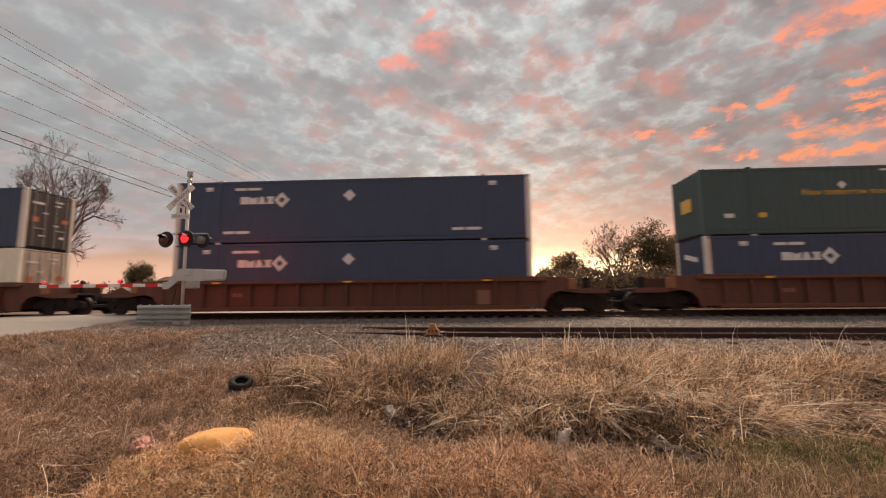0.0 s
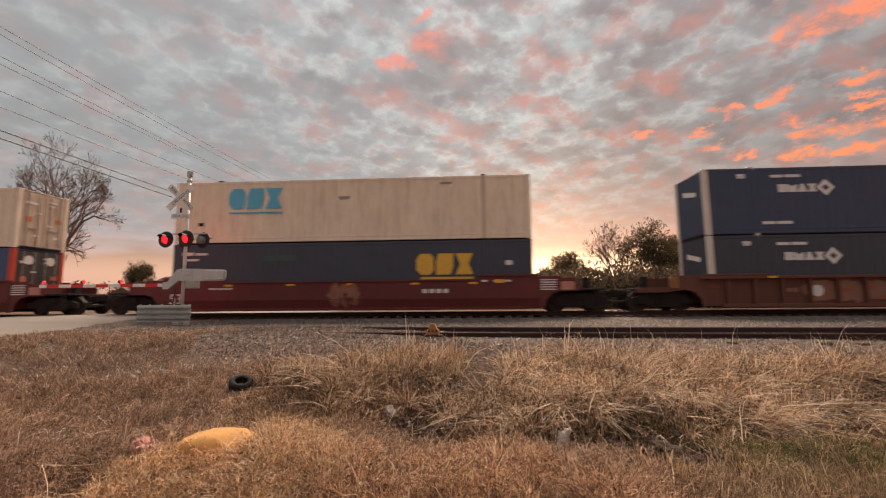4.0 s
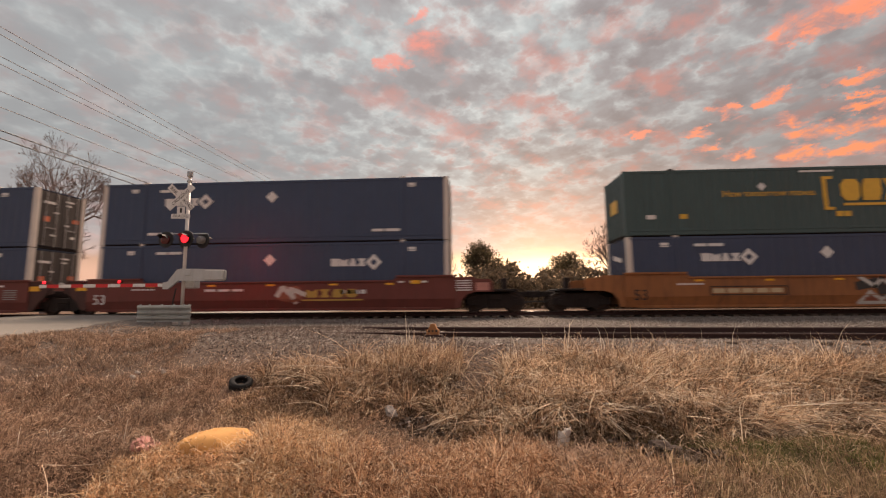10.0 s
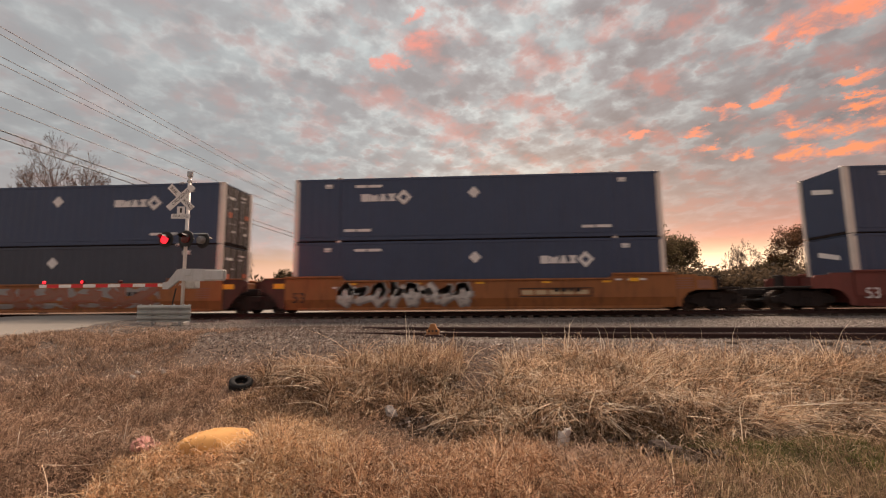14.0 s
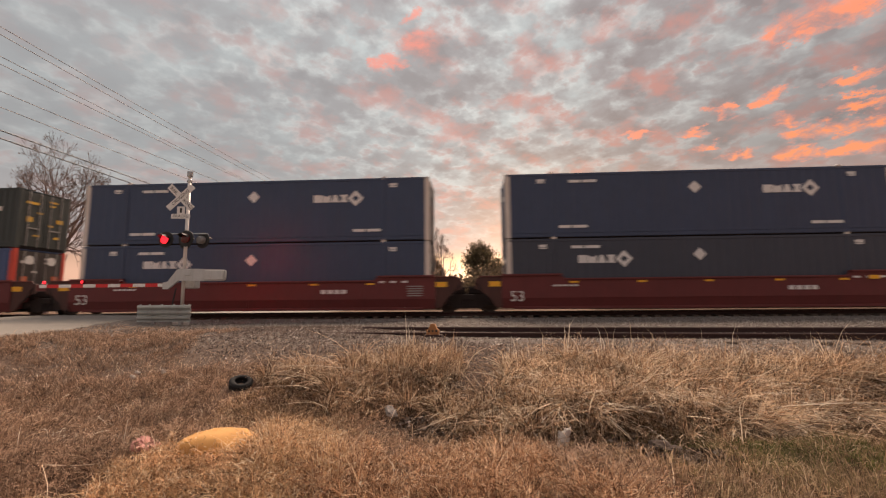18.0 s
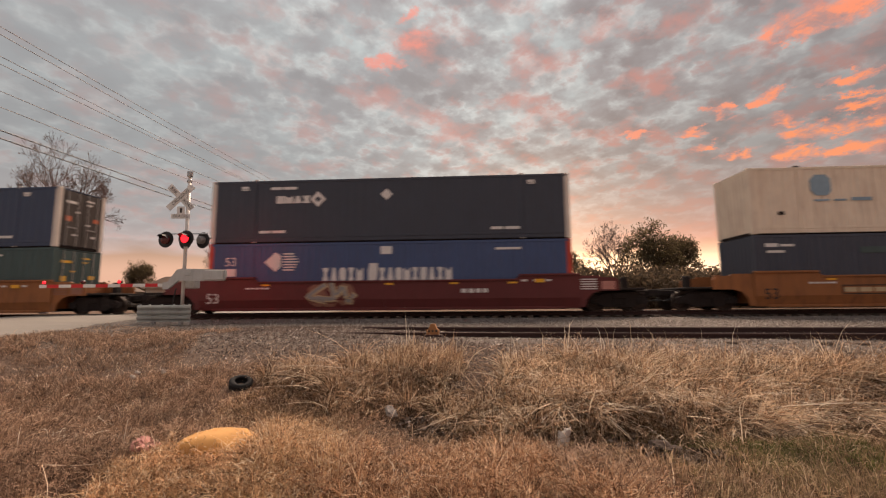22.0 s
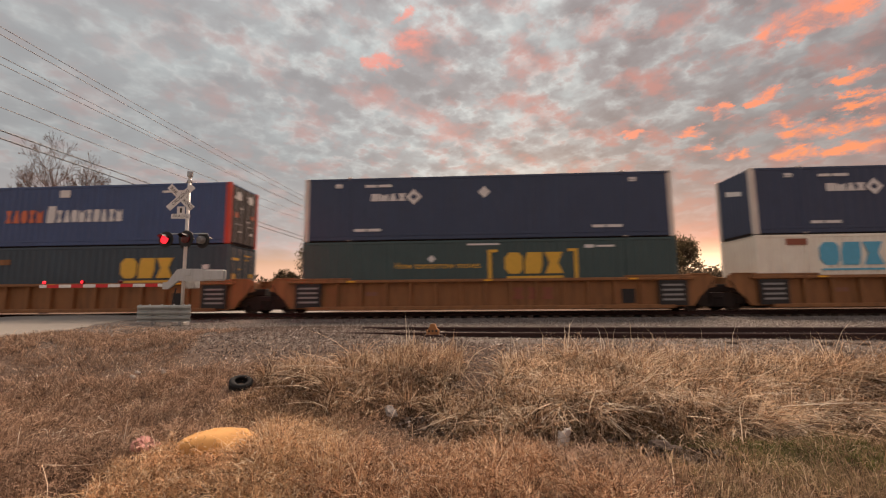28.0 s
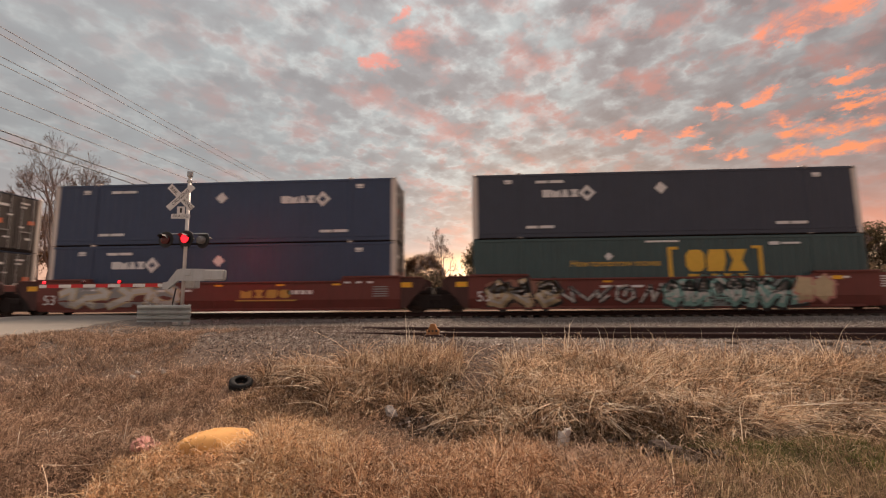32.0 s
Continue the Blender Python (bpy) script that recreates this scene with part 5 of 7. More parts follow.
    if pm is OXIDE:
        x = {9: 9.9, 10: 7.1, 11: 3.3, 28: 9.3}.get(k, 10.3)
        sheet_shapes("logo", blocks(("slab", "post", "step", "open"), x, 0.70, 0.50, 0.36, 0.08), GP["yellow"], car, "faded yellow logo blocks", -SIDE_Y - 0.014)
        marks("underline", [(x - 0.2, x + 2.5, 0.56, 0.62)], GP["yellow"], car, "", -SIDE_Y - 0.014)
        if k == 9:
            tag_paint(car, 8.6, 9.7, 0.5, 1.25, [GP["rust"], GP["white"]], 2, 500 + k)
        marks("serial_bar", [(5.3 + i * 0.62, 5.8 + i * 0.62, 1.0, 1.1) for i in range(3)], WHITE, car, "", -SIDE_Y - 0.014)
    if k == 23:
        marks("placard", [(1.2, 2.05, 2.42, 2.68)], GP["rust"], low_box, "faded red placard")
    if k == 24:
        sheet_shapes("logo", blocks(("post", "post", "waist"), 9.2, 0.55, 0.5, 0.5, 0.12), GP["rust"], car, "faded red logo blocks", -SIDE_Y + 0.08)
    if k == 13:
        tag_paint(car, 5.6, 13.6, 0.28, 1.25, [GP["grey"], GP["rust"], GP["faint"]], 8, 513)
    if k == 22:
        burner(car, ("coil", "twist", "coil", "wedge", "coil", "twist"), -0.2, 3.0, 0.3, 1.2, GP["cream"], GP["faint"], None, None, 0.16, 0.0, 522)
    if k == 21:
        sheet_shapes("logo", blocks(("post", "post", "waist"), 7.2, 0.72, 0.5, 0.45, 0.1), GP["red"], car, "faded red logo blocks", -SIDE_Y - 0.014)
        marks("patched_panel", [(0.23, 1.96, 0.18, CH - 0.14)], NAVY, high_box, "replaced navy panel", -CW - 0.002)
    if k == 14:
        marks("serial_bar", [(8.6 + i * 0.2, 8.76 + i * 0.2, 0.75, 1.0) for i in range(4)], BLACK, car, "", -SIDE_Y - 0.014)
    if k == 8:
        g = Geo()
        for i in range(4):
            a = 9.1 + i * 1.55
            stroke(g, [(a, 1.30), (a + 0.5, 0.95), (a + 0.8, 1.28), (a + 1.15, 0.95), (a + 1.42, 1.30)], 0.15, -SIDE_Y - 0.036)
            stroke(g, [(a - 0.1, 0.3), (a + 0.3, 0.72), (a + 0.75, 0.42), (a + 1.15, 0.72), (a + 1.5, 0.3), (a - 0.1, 0.3)], 0.13, -SIDE_Y - 0.034)
        hug(g)
        tagged(part("graffiti", g, GP["white"], car, "white zigzag graffiti"), kind="stuff")
    if k == 27:
        burner(car, ("coil", "twist", "wedge", "bolt", "coil", "twist", "claw", "wedge", "coil"), 7.9, 13.5, 0.26, 1.42, GP["mint"], GP["black"], GP["haze"], GP["white"], 0.34, 0.25, 777, -SIDE_Y - 0.036)
        burner(car, ("coil", "coil"), 13.0, 14.5, 0.45, 1.40, GP["cream"], GP["pink"], None, None, 0.26, 0.0, 778, -SIDE_Y - 0.06)

# ---- crossing signal ----
MX, MY = -10.48, 15.3
MZ = float(ground_z(MX, MY))
signal = thing("crossing_signal", "railroad crossing signal mast with red flashing lamps and lowered gate", "crossing signal", pose(MX, MY, 0))
part("mast", Geo().tube((0, 0, MZ + 0.1), (0, 0, 5.25), 0.062, n=14), MASTM, signal, smooth=True)
part("base", Geo().box(-0.2, 0.2, -0.2, 0.2, MZ - 0.1, MZ + 0.12, 0.02).lathe([(0.13, MZ + 0.12), (0.12, MZ + 0.3), (0.07, MZ + 0.36)], 12, (0, 0, 0), "Z"), MASTM, signal)
part("finial", Geo().lathe([(0.0, 5.44), (0.10, 5.44), (0.105, 5.40), (0.10, 5.26), (0.065, 5.22), (0.05, 5.12), (0.085, 5.1), (0.085, 5.04), (0.06, 5.0)], 16, (0, 0, 0), "Z"), STEEL, signal)
buck = part("crossbuck", Geo().box(-0.05, 0.05, -0.12, -0.02, 4.2, 4.65), STEEL, signal, "white crossbuck sign with black letters", at=pose(-0.12, 0, 0, 0, 0, 7))
for ang, word in ((45, "CROSSING"), (-45, "RAILROAD")):
    d = 0.0 if ang > 0 else 0.012
    blade = part("blade", Geo().box(-0.61, 0.61, -0.011, 0.0, -0.115, 0.115, 0.003), SIGNW, buck, at=pose(-0.1, -0.14 + d, 4.42, 0, -ang))
    if ang > 0:
        lettering(word, 0.165, LETTER, "lettering", buck, pose(-0.1, -0.155, 4.42, 0, -ang) @ pose(0, 0, 0, 90))
    else:
        for half, x in (("RAIL", -0.36), ("ROAD", 0.36)):
            lettering(half, 0.165, LETTER, "lettering", buck, pose(-0.1, -0.143, 4.42, 0, -ang) @ pose(x, 0, 0, 90))
plate = part("tracks_plate", Geo().box(-0.34, 0.34, -0.13, -0.118, 3.62, 3.80, 0.003).box(-0.14, 0.14, -0.13, -0.118, 3.80, 4.08, 0.003), SIGNW, signal, at=pose(-0.2, 0, 0, 0, 0, 7))
lettering("TRACKS", 0.15, LETTER, "lettering", plate, pose(0, -0.134, 3.71, 90))
part("numeral_bar", Geo().box(-0.03, 0.04, -0.136, -0.128, 3.84, 4.02), LETTER, plate)
part("lamp_arm", Geo().tube((-0.95, -0.05, 3.07), (0.85, -0.05, 3.05), 0.022, n=8).box(-0.09, 0.09, -0.09, 0.05, 2.98, 3.12, 0.02), STEEL, signal)

DISC = Geo().lathe([(0.0, 0.03), (0.285, 0.03), (0.30, 0.02), (0.30, 0.0), (0.285, -0.012), (0.16, -0.012), (0.16, 0.0)], 28).mesh("background", BLACK)
CAN = Geo().lathe([(0.0, 0.22), (0.10, 0.21), (0.145, 0.16), (0.15, 0.03)], 20).mesh("lamp_housing", GREYGLASS)
hg = Geo()
arc = np.linspace(radians(15), radians(165), 12)
for dpt, rad_ in ((0.0, 0.175), (-0.30, 0.16), (-0.30, 0.152), (0.0, 0.166)):
    hg.v += [(rad_ * math.cos(a), dpt + (0.13 if dpt < 0 and abs(a - math.pi / 2) > 1.0 else 0), rad_ * math.sin(a)) for a in arc]
for q in range(4):
    for i in range(11):
        hg.f.append((q * 12 + i, q * 12 + i + 1, ((q + 1) % 4) * 12 + i + 1, ((q + 1) % 4) * 12 + i))
HOOD = hg.mesh("hood", BLACK)
LENS_ON = Geo().lathe([(0.0, -0.045), (0.08, -0.040), (0.14, -0.026), (0.172, -0.006), (0.172, 0.0), (0.0, 0.0)], 22).mesh("lens", LIT)
LENS_FAR = LENS_ON.copy()
LENS_FAR.materials[0] = LITFAR
LENS_OFF = Geo().lathe([(0.0, 0.045), (0.08, 0.040), (0.14, 0.026), (0.180, 0.008), (0.180, -0.040), (0.175, -0.040), (0.175, 0.002), (0.0, 0.002)], 22).mesh("lens", REDGLASS)


def lamp_at(x, y, z, yaw):
    lamp = part("lamp", DISC, BLACK, signal, "round black flashing lamp with hood", at=pose(x, y, z, 0, 0, yaw))
    part("lamp_housing", CAN, GREYGLASS, lamp)
    part("hood", HOOD, BLACK, lamp)
    return lamp


def lens_at(x, y, z, yaw, face=LENS_ON):
    """A two-faced lens that turns: a lit red face and a dark one."""
    c_ = part("lens_turner", face, LIT, signal, "red signal lens", at=pose(x, y, z, 0, 0, yaw))
    part("dark_lens", LENS_OFF, REDGLASS, c_)
    return c_


YAW = -4
flashers = []
for x, dy, ph in ((-0.70, -0.12, 0), (0.18, -0.28, 1)):
    lamp_at(x, dy, 2.85, YAW)
    flashers.append((lens_at(x + 0.045 * math.sin(radians(YAW)), dy - 0.045 * math.cos(radians(YAW)), 2.85, YAW), x + 0.045 * math.sin(radians(YAW)), dy - 0.045 * math.cos(radians(YAW)), 2.85, YAW, ph))
for x, dy, ph in ((0.62, 0.06, 0), (-0.16, 0.22, 1)):
    yb = 166
    lamp_at(x, dy, 2.82, yb)
    px, py = x + 0.045 * math.sin(radians(yb)), dy - 0.045 * math.cos(radians(yb))
    flashers.append((lens_at(px, py, 2.82, yb, LENS_FAR), px, py, 2.82, yb, ph))

# gate: counterweight, mechanism and striped arm
part("gate_mechanism", Geo().box(-0.05, 0.42, 0.02, 0.36, 1.05, 1.45, 0.03), GATEGREY, signal, "grey gate motor case")
part("counterweight", Geo().prism([(-0.62, 1.02), (-0.42, 1.02), (-0.05, 1.32), (0.35, 1.30), (1.62, 1.30), (1.70, 1.36), (1.70, 1.66), (1.62, 1.70), (0.1, 1.76), (-0.12, 1.72), (-0.45, 1.28), (-0.62, 1.26)], -0.24, -0.14), GATEGREY, signal, "grey bent counterweight lever")
part("weight_block", Geo().box(0.95, 1.66, -0.30, -0.08, 1.33, 1.68, 0.02).box(0.2, 0.42, -0.27, -0.11, 1.5, 1.72, 0.02), GATEGREY, signal)
part("conduit", Geo().tube((-0.2, -0.1, 1.05), (-0.3, -0.1, 0.5), 0.025, n=6).tube((-0.3, -0.1, 0.5), (-0.08, -0.05, 0.1), 0.025, n=6), BLACK, signal)
arm = part("gate_arm", Geo().box(-5.40, -0.55, -0.21, -0.165, 1.11, 1.225, 0.006), SIGNW, signal, "red and white striped gate arm")
stripe = Geo().box(-0.235, 0.235, -0.215, -0.16, 1.107, 1.228).mesh("stripe", REDREFL)
for i in range(5):
    part("stripe", stripe, REDREFL, arm, at=pose(-4.86 + i * 0.95, 0, 0))
BODY = Geo().lathe([(0.0, 1.238), (0.035, 1.238), (0.035, 1.27)], 10, (0, -0.19, 0), "Z").mesh("arm_lamp", BLACK)
DOME_ON = Geo().lathe([(0.0, -0.075), (0.05, -0.06), (0.062, -0.02), (0.05, 0.0), (0.0, 0.0)], 12).mesh("arm_lens", LIT)
DOME_OFF = Geo().lathe([(0.0, 0.075), (0.05, 0.06), (0.066, 0.02), (0.067, -0.05), (0.064, -0.05), (0.064, 0.003), (0.0, 0.003)], 12).mesh("arm_lens", REDGLASS)
for x, ph in ((-5.2, None), (-3.72, 0), (-2.28, 1)):
    part("arm_lamp", BODY, BLACK, signal, at=pose(x, 0, 0))
    c_ = part("arm_lens", DOME_ON, LIT, signal, "small red arm lamp", at=pose(x, -0.19, 1.31))
    if ph is not None:
        part("dark_lens", DOME_OFF, REDGLASS, c_)
        flashers.append((c_, x, -0.19, 1.31, 0, ph))

# ---- guard rail before the mast ----
guard = thing("guardrail", "short galvanised corrugated guardrail before the signal mast", "guardrail", pose(-10.89, 14.95, 0))
prof = [(0.0, 0.445), (-0.02, 0.44)]
for i in range(3):
    z = 0.43 - i * 0.185
    prof += [(-0.07, z - 0.03), (-0.07, z - 0.085), (0.0, z - 0.145), (0.0, z - 0.175)]
prof += [(-0.02, -0.14)]
g = Geo()
for x in (-1.0, -0.94, 0.94, 1.0):
    k = 0.5 if abs(x) == 1.0 else 1.0
    g.v += [(x, y * k, z) for y, z in prof]
n = len(prof)
for j in range(3):
    g.f += [(j * n + i, j * n + i + 1, j * n + n + i + 1, j * n + n + i) for i in range(n - 1)]
beam = part("beam", g, GUARD, guard)
md = beam.modifiers.new("thick", "SOLIDIFY")
md.thickness = 0.006
for x in (-0.42, 0.60):
    part("post", Geo().box(x - 0.06, x + 0.06, 0.0, 0.12, MZ - 0.3, 0.42, 0.01), STEEL, guard)
for x in (-0.9, -0.55, -0.1, 0.35, 0.72, 0.92):
    part("bolt", Geo().box(x - 0.03, x + 0.03, -0.03, 0.03, 0.435, 0.475, 0.008), STEEL, guard)

# ---- derail on the spur ----
dx_, dy_ = -0.82, 9.62
derail = thing("derail", "faded orange derail block with wedge top on the spur rail", "derail", pose(dx_, dy_, -0.21, 0, 0, -5))
DW = 0.76
part("block", Geo().prism([(DW * a, e) for a, e in ((-0.19, 0.0), (0.17, 0.0), (0.17, 0.10), (0.11, 0.13), (0.05, 0.23), (-0.06, 0.23), (-0.12, 0.13), (-0.19, 0.10))], -0.07, 0.07), DERAILP, derail)
for x in (-0.08, 0.0, 0.08):
    part("bolt", Geo().tube((x, -0.075, 0.08), (x, -0.095, 0.08), 0.024, n=8), BLACK, derail)
part("base_plate", Geo().box(-0.20, 0.20, -0.13, 0.30, -0.1, 0.002, 0.01), RAILSIDE, derail)

# ---- utility pole and wires ----
def utility_pole(x, y, h):
    p = thing("utility_pole", "tall wooden utility pole with three crossarms", "utility pole", pose(x, y, 0))
    part("pole", Geo().tube((0, 0, -1.2), (0, 0, h), 0.17, 0.11, 10), POLEWOOD, p, smooth=True)
    for z, x0, x1 in ((h - 0.45, -1.25, 1.25), (h - 1.55, -0.1, 1.3), (h - 2.1, -0.9, 1.25)):
        arm_ = part("crossarm", Geo().box(x0, x1, -0.06, 0.06, z - 0.07, z + 0.07, 0.01), POLEWOOD, p)
        for xi in (x0 + 0.1, (x0 + x1) / 2 + 0.3, x1 - 0.1):
            part("insulator", Geo().lathe([(0.0, 0.22), (0.05, 0.2), (0.06, 0.1), (0.03, 0.0)], 8, (xi, 0, z + 0.07), "Z"), GREYGLASS, arm_)
    part("transformer", Geo().tube((0.05, -0.35, h - 4.0), (0.05, -0.35, h - 3.1), 0.26, n=12), STEEL, p)
    return p


utility_pole(-19.4, 60.0, 13.1)
utility_pole(-17.7, -1.0, 13.1)
utility_pole(-23.0, 118.0, 12.5)
HANG = [(-18.05, 11.62, -18.2, 12.75), (-17.85, 11.20, -19.2, 12.75), (-17.80, 10.33, -20.5, 12.7), (-17.7, 9.98, -18.2, 11.7), (-17.7, 8.95, -18.3, 11.1), (-17.6, 8.30, -20.2, 11.1), (-17.45, 7.18, -19.3, 8.3), (-17.42, 6.87, -19.3, 7.9)]
for i, (xa, za, xb, zb) in enumerate(HANG):
    g = Geo()
    pa = Vector((xa, 14.5, za))
    pb = Vector((xb, 60.0, zb))
    sl = (pb - pa) / 45.5
    ends = [pa - sl * 15.5, pb, Vector((xb - 3.6, 118, zb - 0.6))]
    rad_ = 0.015 if i < 6 else 0.026
    line = []
    for a, e in zip(ends, ends[1:]):
        line += [a.lerp(e, u / 14) - Vector((0, 0, (0.5 if i < 6 else 0.25) * 4 * u / 14 * (1 - u / 14))) for u in range(0 if not line else 1, 15)]
    g.v = [tuple(p + Vector((rad_ * math.cos(w), 0, rad_ * math.sin(w)))) for p in line for w in (0, 1.257, 2.513, 3.770, 5.027)]
    g.f = [(5 * j + k, 5 * j + (k + 1) % 5, 5 * j + 5 + (k + 1) % 5, 5 * j + 5 + k) for j in range(len(line) - 1) for k in range(5)]
    w_ = part("overhead_wire", g, BAREWIRE if i < 6 else WIREM)
    tagged(w_, "thin grey overhead wire strung between the poles" if i < 6 else "thick black overhead cable strung between the poles", "wire", "overhead wires")

# ---- far crossing sign ----
far_sign = thing("crossbuck_sign", "small white crossbuck on a post beyond the tracks", "road sign", pose(-16.4, 45, 0))
part("post", Geo().tube((0, 0, -0.8), (0, 0, 4.1), 0.06, n=8), STEEL, far_sign)
for a in (45, -45):
    part("blade", Geo().box(-0.61, 0.61, -0.09 - 0.01 * (a > 0), -0.07 - 0.01 * (a > 0), -0.115, 0.115), SIGNW, far_sign, at=pose(0, 0, 3.45, 0, a))

# ---- house and shed beyond the road ----
house = thing("house", "single-storey beige house with a shallow tan gable roof", "house", pose(-50.6, 72, -0.7))
part("wall", Geo().box(-5.4, 5.4, 0, 8, 0, 3.9), HOUSEWALL, house)
part("roof", Geo().prism([(-6.0, 3.75), (6.0, 3.75), (6.0, 3.95), (3.4, 5.7), (-1.6, 5.7), (-6.0, 3.95)], -0.6, 8.6), HOUSEROOF, house)
for x in (-2.8, -0.6, 3.0):
    win = part("window", Geo().box(x - 0.6, x + 0.6, -0.05, 0.02, 1.0, 2.4), SIGNW, house)
    part("pane", Geo().box(x - 0.5, x + 0.5, -0.07, -0.04, 1.1, 2.3), PANE, win)
part("door", Geo().box(0.6, 1.5, -0.06, 0.02, 0.0, 2.1), BARWOOD, house)
shed = thing("shed", "small dark brown timber shed beside the house", "shed", pose(-58.6, 70, -0.7))
part("wall", Geo().box(-1.4, 1.4, 0, 3, 0, 3.1), BARWOOD, shed)
part("roof", Geo().prism([(-1.6, 3.0), (1.6, 3.0), (1.6, 3.15), (0, 3.9), (-1.6, 3.15)], -0.3, 3.3), BARWOOD, shed)


# ---- trees ----
def grow(seed, h, spread_, levels=6, trunk=0.3, kids=(2, 3), open_=0.55, lean=0.0, r0=None, sprout=0):
    """Limbs as tapered tubes; returns the mesh arrays and the tips."""
    r = np.random.default_rng(seed)
    g, tips = Geo(), []
    r0 = r0 or h * 0.020

    def limb(p, d, ln, rad, lev):
        q = p
        bend = Vector(r.normal(0, 0.10, 3))
        steps = 2 if lev < 3 else 1
        for _ in range(steps):
            d = (d + bend * 0.7 + Vector((0, 0, 0.05))).normalized()
            e = q + d * ln / steps
            g.tube(q, e, rad, rad * 0.86, 7 if lev < 2 else 4 if lev < 4 else 3, caps=False)
            q, rad = e, rad * 0.86
            if lev < sprout:
                a = r.uniform(0, 6.28)
                o = d.orthogonal().normalized()
                nd = (d * 0.6 + (o * math.cos(a) + d.cross(o) * math.sin(a)) * 0.8).normalized()
                limb(q, nd, ln * r.uniform(0.45, 0.7), max(0.013, rad * 0.4), min(lev + 4, levels - 2))
        if lev >= levels - 2:
            tips.append(q)
        if lev >= levels:
            return
        n_ = int(r.integers(kids[0], kids[1] + 1))
        a0 = r.uniform(0, 6.28)
        for i in range(n_):
            a = a0 + i * 6.28 / n_ + r.normal(0, 0.35)
            tilt = abs(r.normal(open_, 0.18))
            o = d.orthogonal().normalized()
            side_ = (o * math.cos(a) + d.cross(o) * math.sin(a))
            nd = (d * math.cos(tilt) + side_ * math.sin(tilt))
            nd = Vector((nd.x * spread_, nd.y * spread_, nd.z)).normalized()
            limb(q, nd, ln * r.uniform(0.62, 0.86), max(0.013, rad * r.uniform(0.66, 0.84)), lev + 1)

    limb(Vector((0, 0, -0.6)), Vector((lean, 0, 1)).normalized(), h * trunk, r0, 0)
    top = max(v[2] for v in g.v)
    k = h / top
    g.v = [(x * k, y * k, z * k) for x, y, z in g.v]
    return g, [p * k for p in tips]


def leaf_mesh(name, centres, n, rad, size, material, seed, flat=0.8):
    r = np.random.default_rng(seed)
    c = np.array([tuple(p) for p in centres])
    pick = c[r.integers(0, len(c), n)] + np.clip(r.normal(0, 1, (n, 3)), -1.5, 1.5) * rad * np.array([1, 1, flat])
    u = r.normal(0, 1, (n, 3))
    u /= np.linalg.norm(u, axis=1)[:, None]
    w = np.cross(u, r.normal(0, 1, (n, 3)))
    w /= np.linalg.norm(w, axis=1)[:, None] + 1e-9
    s = (size * r.uniform(0.6, 1.4, n))[:, None]
    v = np.stack([pick - u * s, pick + w * s * 0.45, pick + u * s, pick - w * s * 0.45], 1).reshape(-1, 3)
    f = np.arange(n * 4).reshape(n, 4)
    return raw(name, v, f, material)


def tree(x, y, h, width, kind, seed, words):
    z = float(ground_z(x, y))
    tr = thing("tree", words, "tree", pose(x, y, z))
    if kind == "bare":
        g, tips = grow(seed, h, 1.15, 9 if h > 15 else 8, 0.18, (2, 3), 0.43, 0.0, h * 0.026, 2)
    elif kind == "sparse":
        g, tips = grow(seed, h, 1.1, 6, 0.22, (2, 3), 0.5)
    else:
        g, tips = grow(seed, h * 0.92, 1.05, 5, 0.2, (3, 3), 0.62)
    ext = max(abs(v[0]) for v in g.v) * 2
    k = min(1.6, max(0.55, width / ext))
    g.v = [(a * k, b_ * k, c) for a, b_, c in g.v]
    tips = [Vector((p.x * k, p.y * k, p.z)) for p in tips]
    part("trunk", g, TWIG if kind == "bare" else BARK, tr)
    if kind == "bare":
        part("crown", leaf_mesh("crown", tips, int((420 if h > 15 else 2600) * (h / 20) ** 2), h * 0.012, 0.08, LEAFRUST, seed + 1), LEAFRUST, tr, "few withered leaves")
    elif kind == "sparse":
        rr = np.random.default_rng(seed + 8)
        low_ = [Vector((rr.normal(0, 0.2) * width, rr.normal(0, 0.2) * width, h * rr.uniform(0.15, 0.6))) for _ in range(40)]
        part("crown", leaf_mesh("crown", tips + low_, 9500, h * 0.036, 0.12, LEAFRUST if seed % 2 else LEAFDARK, seed + 1), LEAFDARK, tr, "thin winter foliage")
    else:
        rr = np.random.default_rng(seed + 9)
        fill = []
        while len(fill) < 230:
            q = rr.uniform(-1, 1, 3)
            if q @ q < 1 and (noise.noise(Vector(q) * 2.2 + Vector((seed, 0, 0))) > -0.02):
                z_ = h * (0.48 + 0.50 * q[2])
                fill.append(Vector((q[0] * width * 0.5 * (1.0 - 0.22 * q[2]), q[1] * width * 0.5, z_)))
        part("crown", leaf_mesh("crown", tips[::2] + fill, 12500 if h < 14 else 26000, h * (0.036 if h < 14 else 0.044), 0.15, LEAFDARK, seed + 1), LEAFDARK, tr, "dense dark foliage")
    return tr


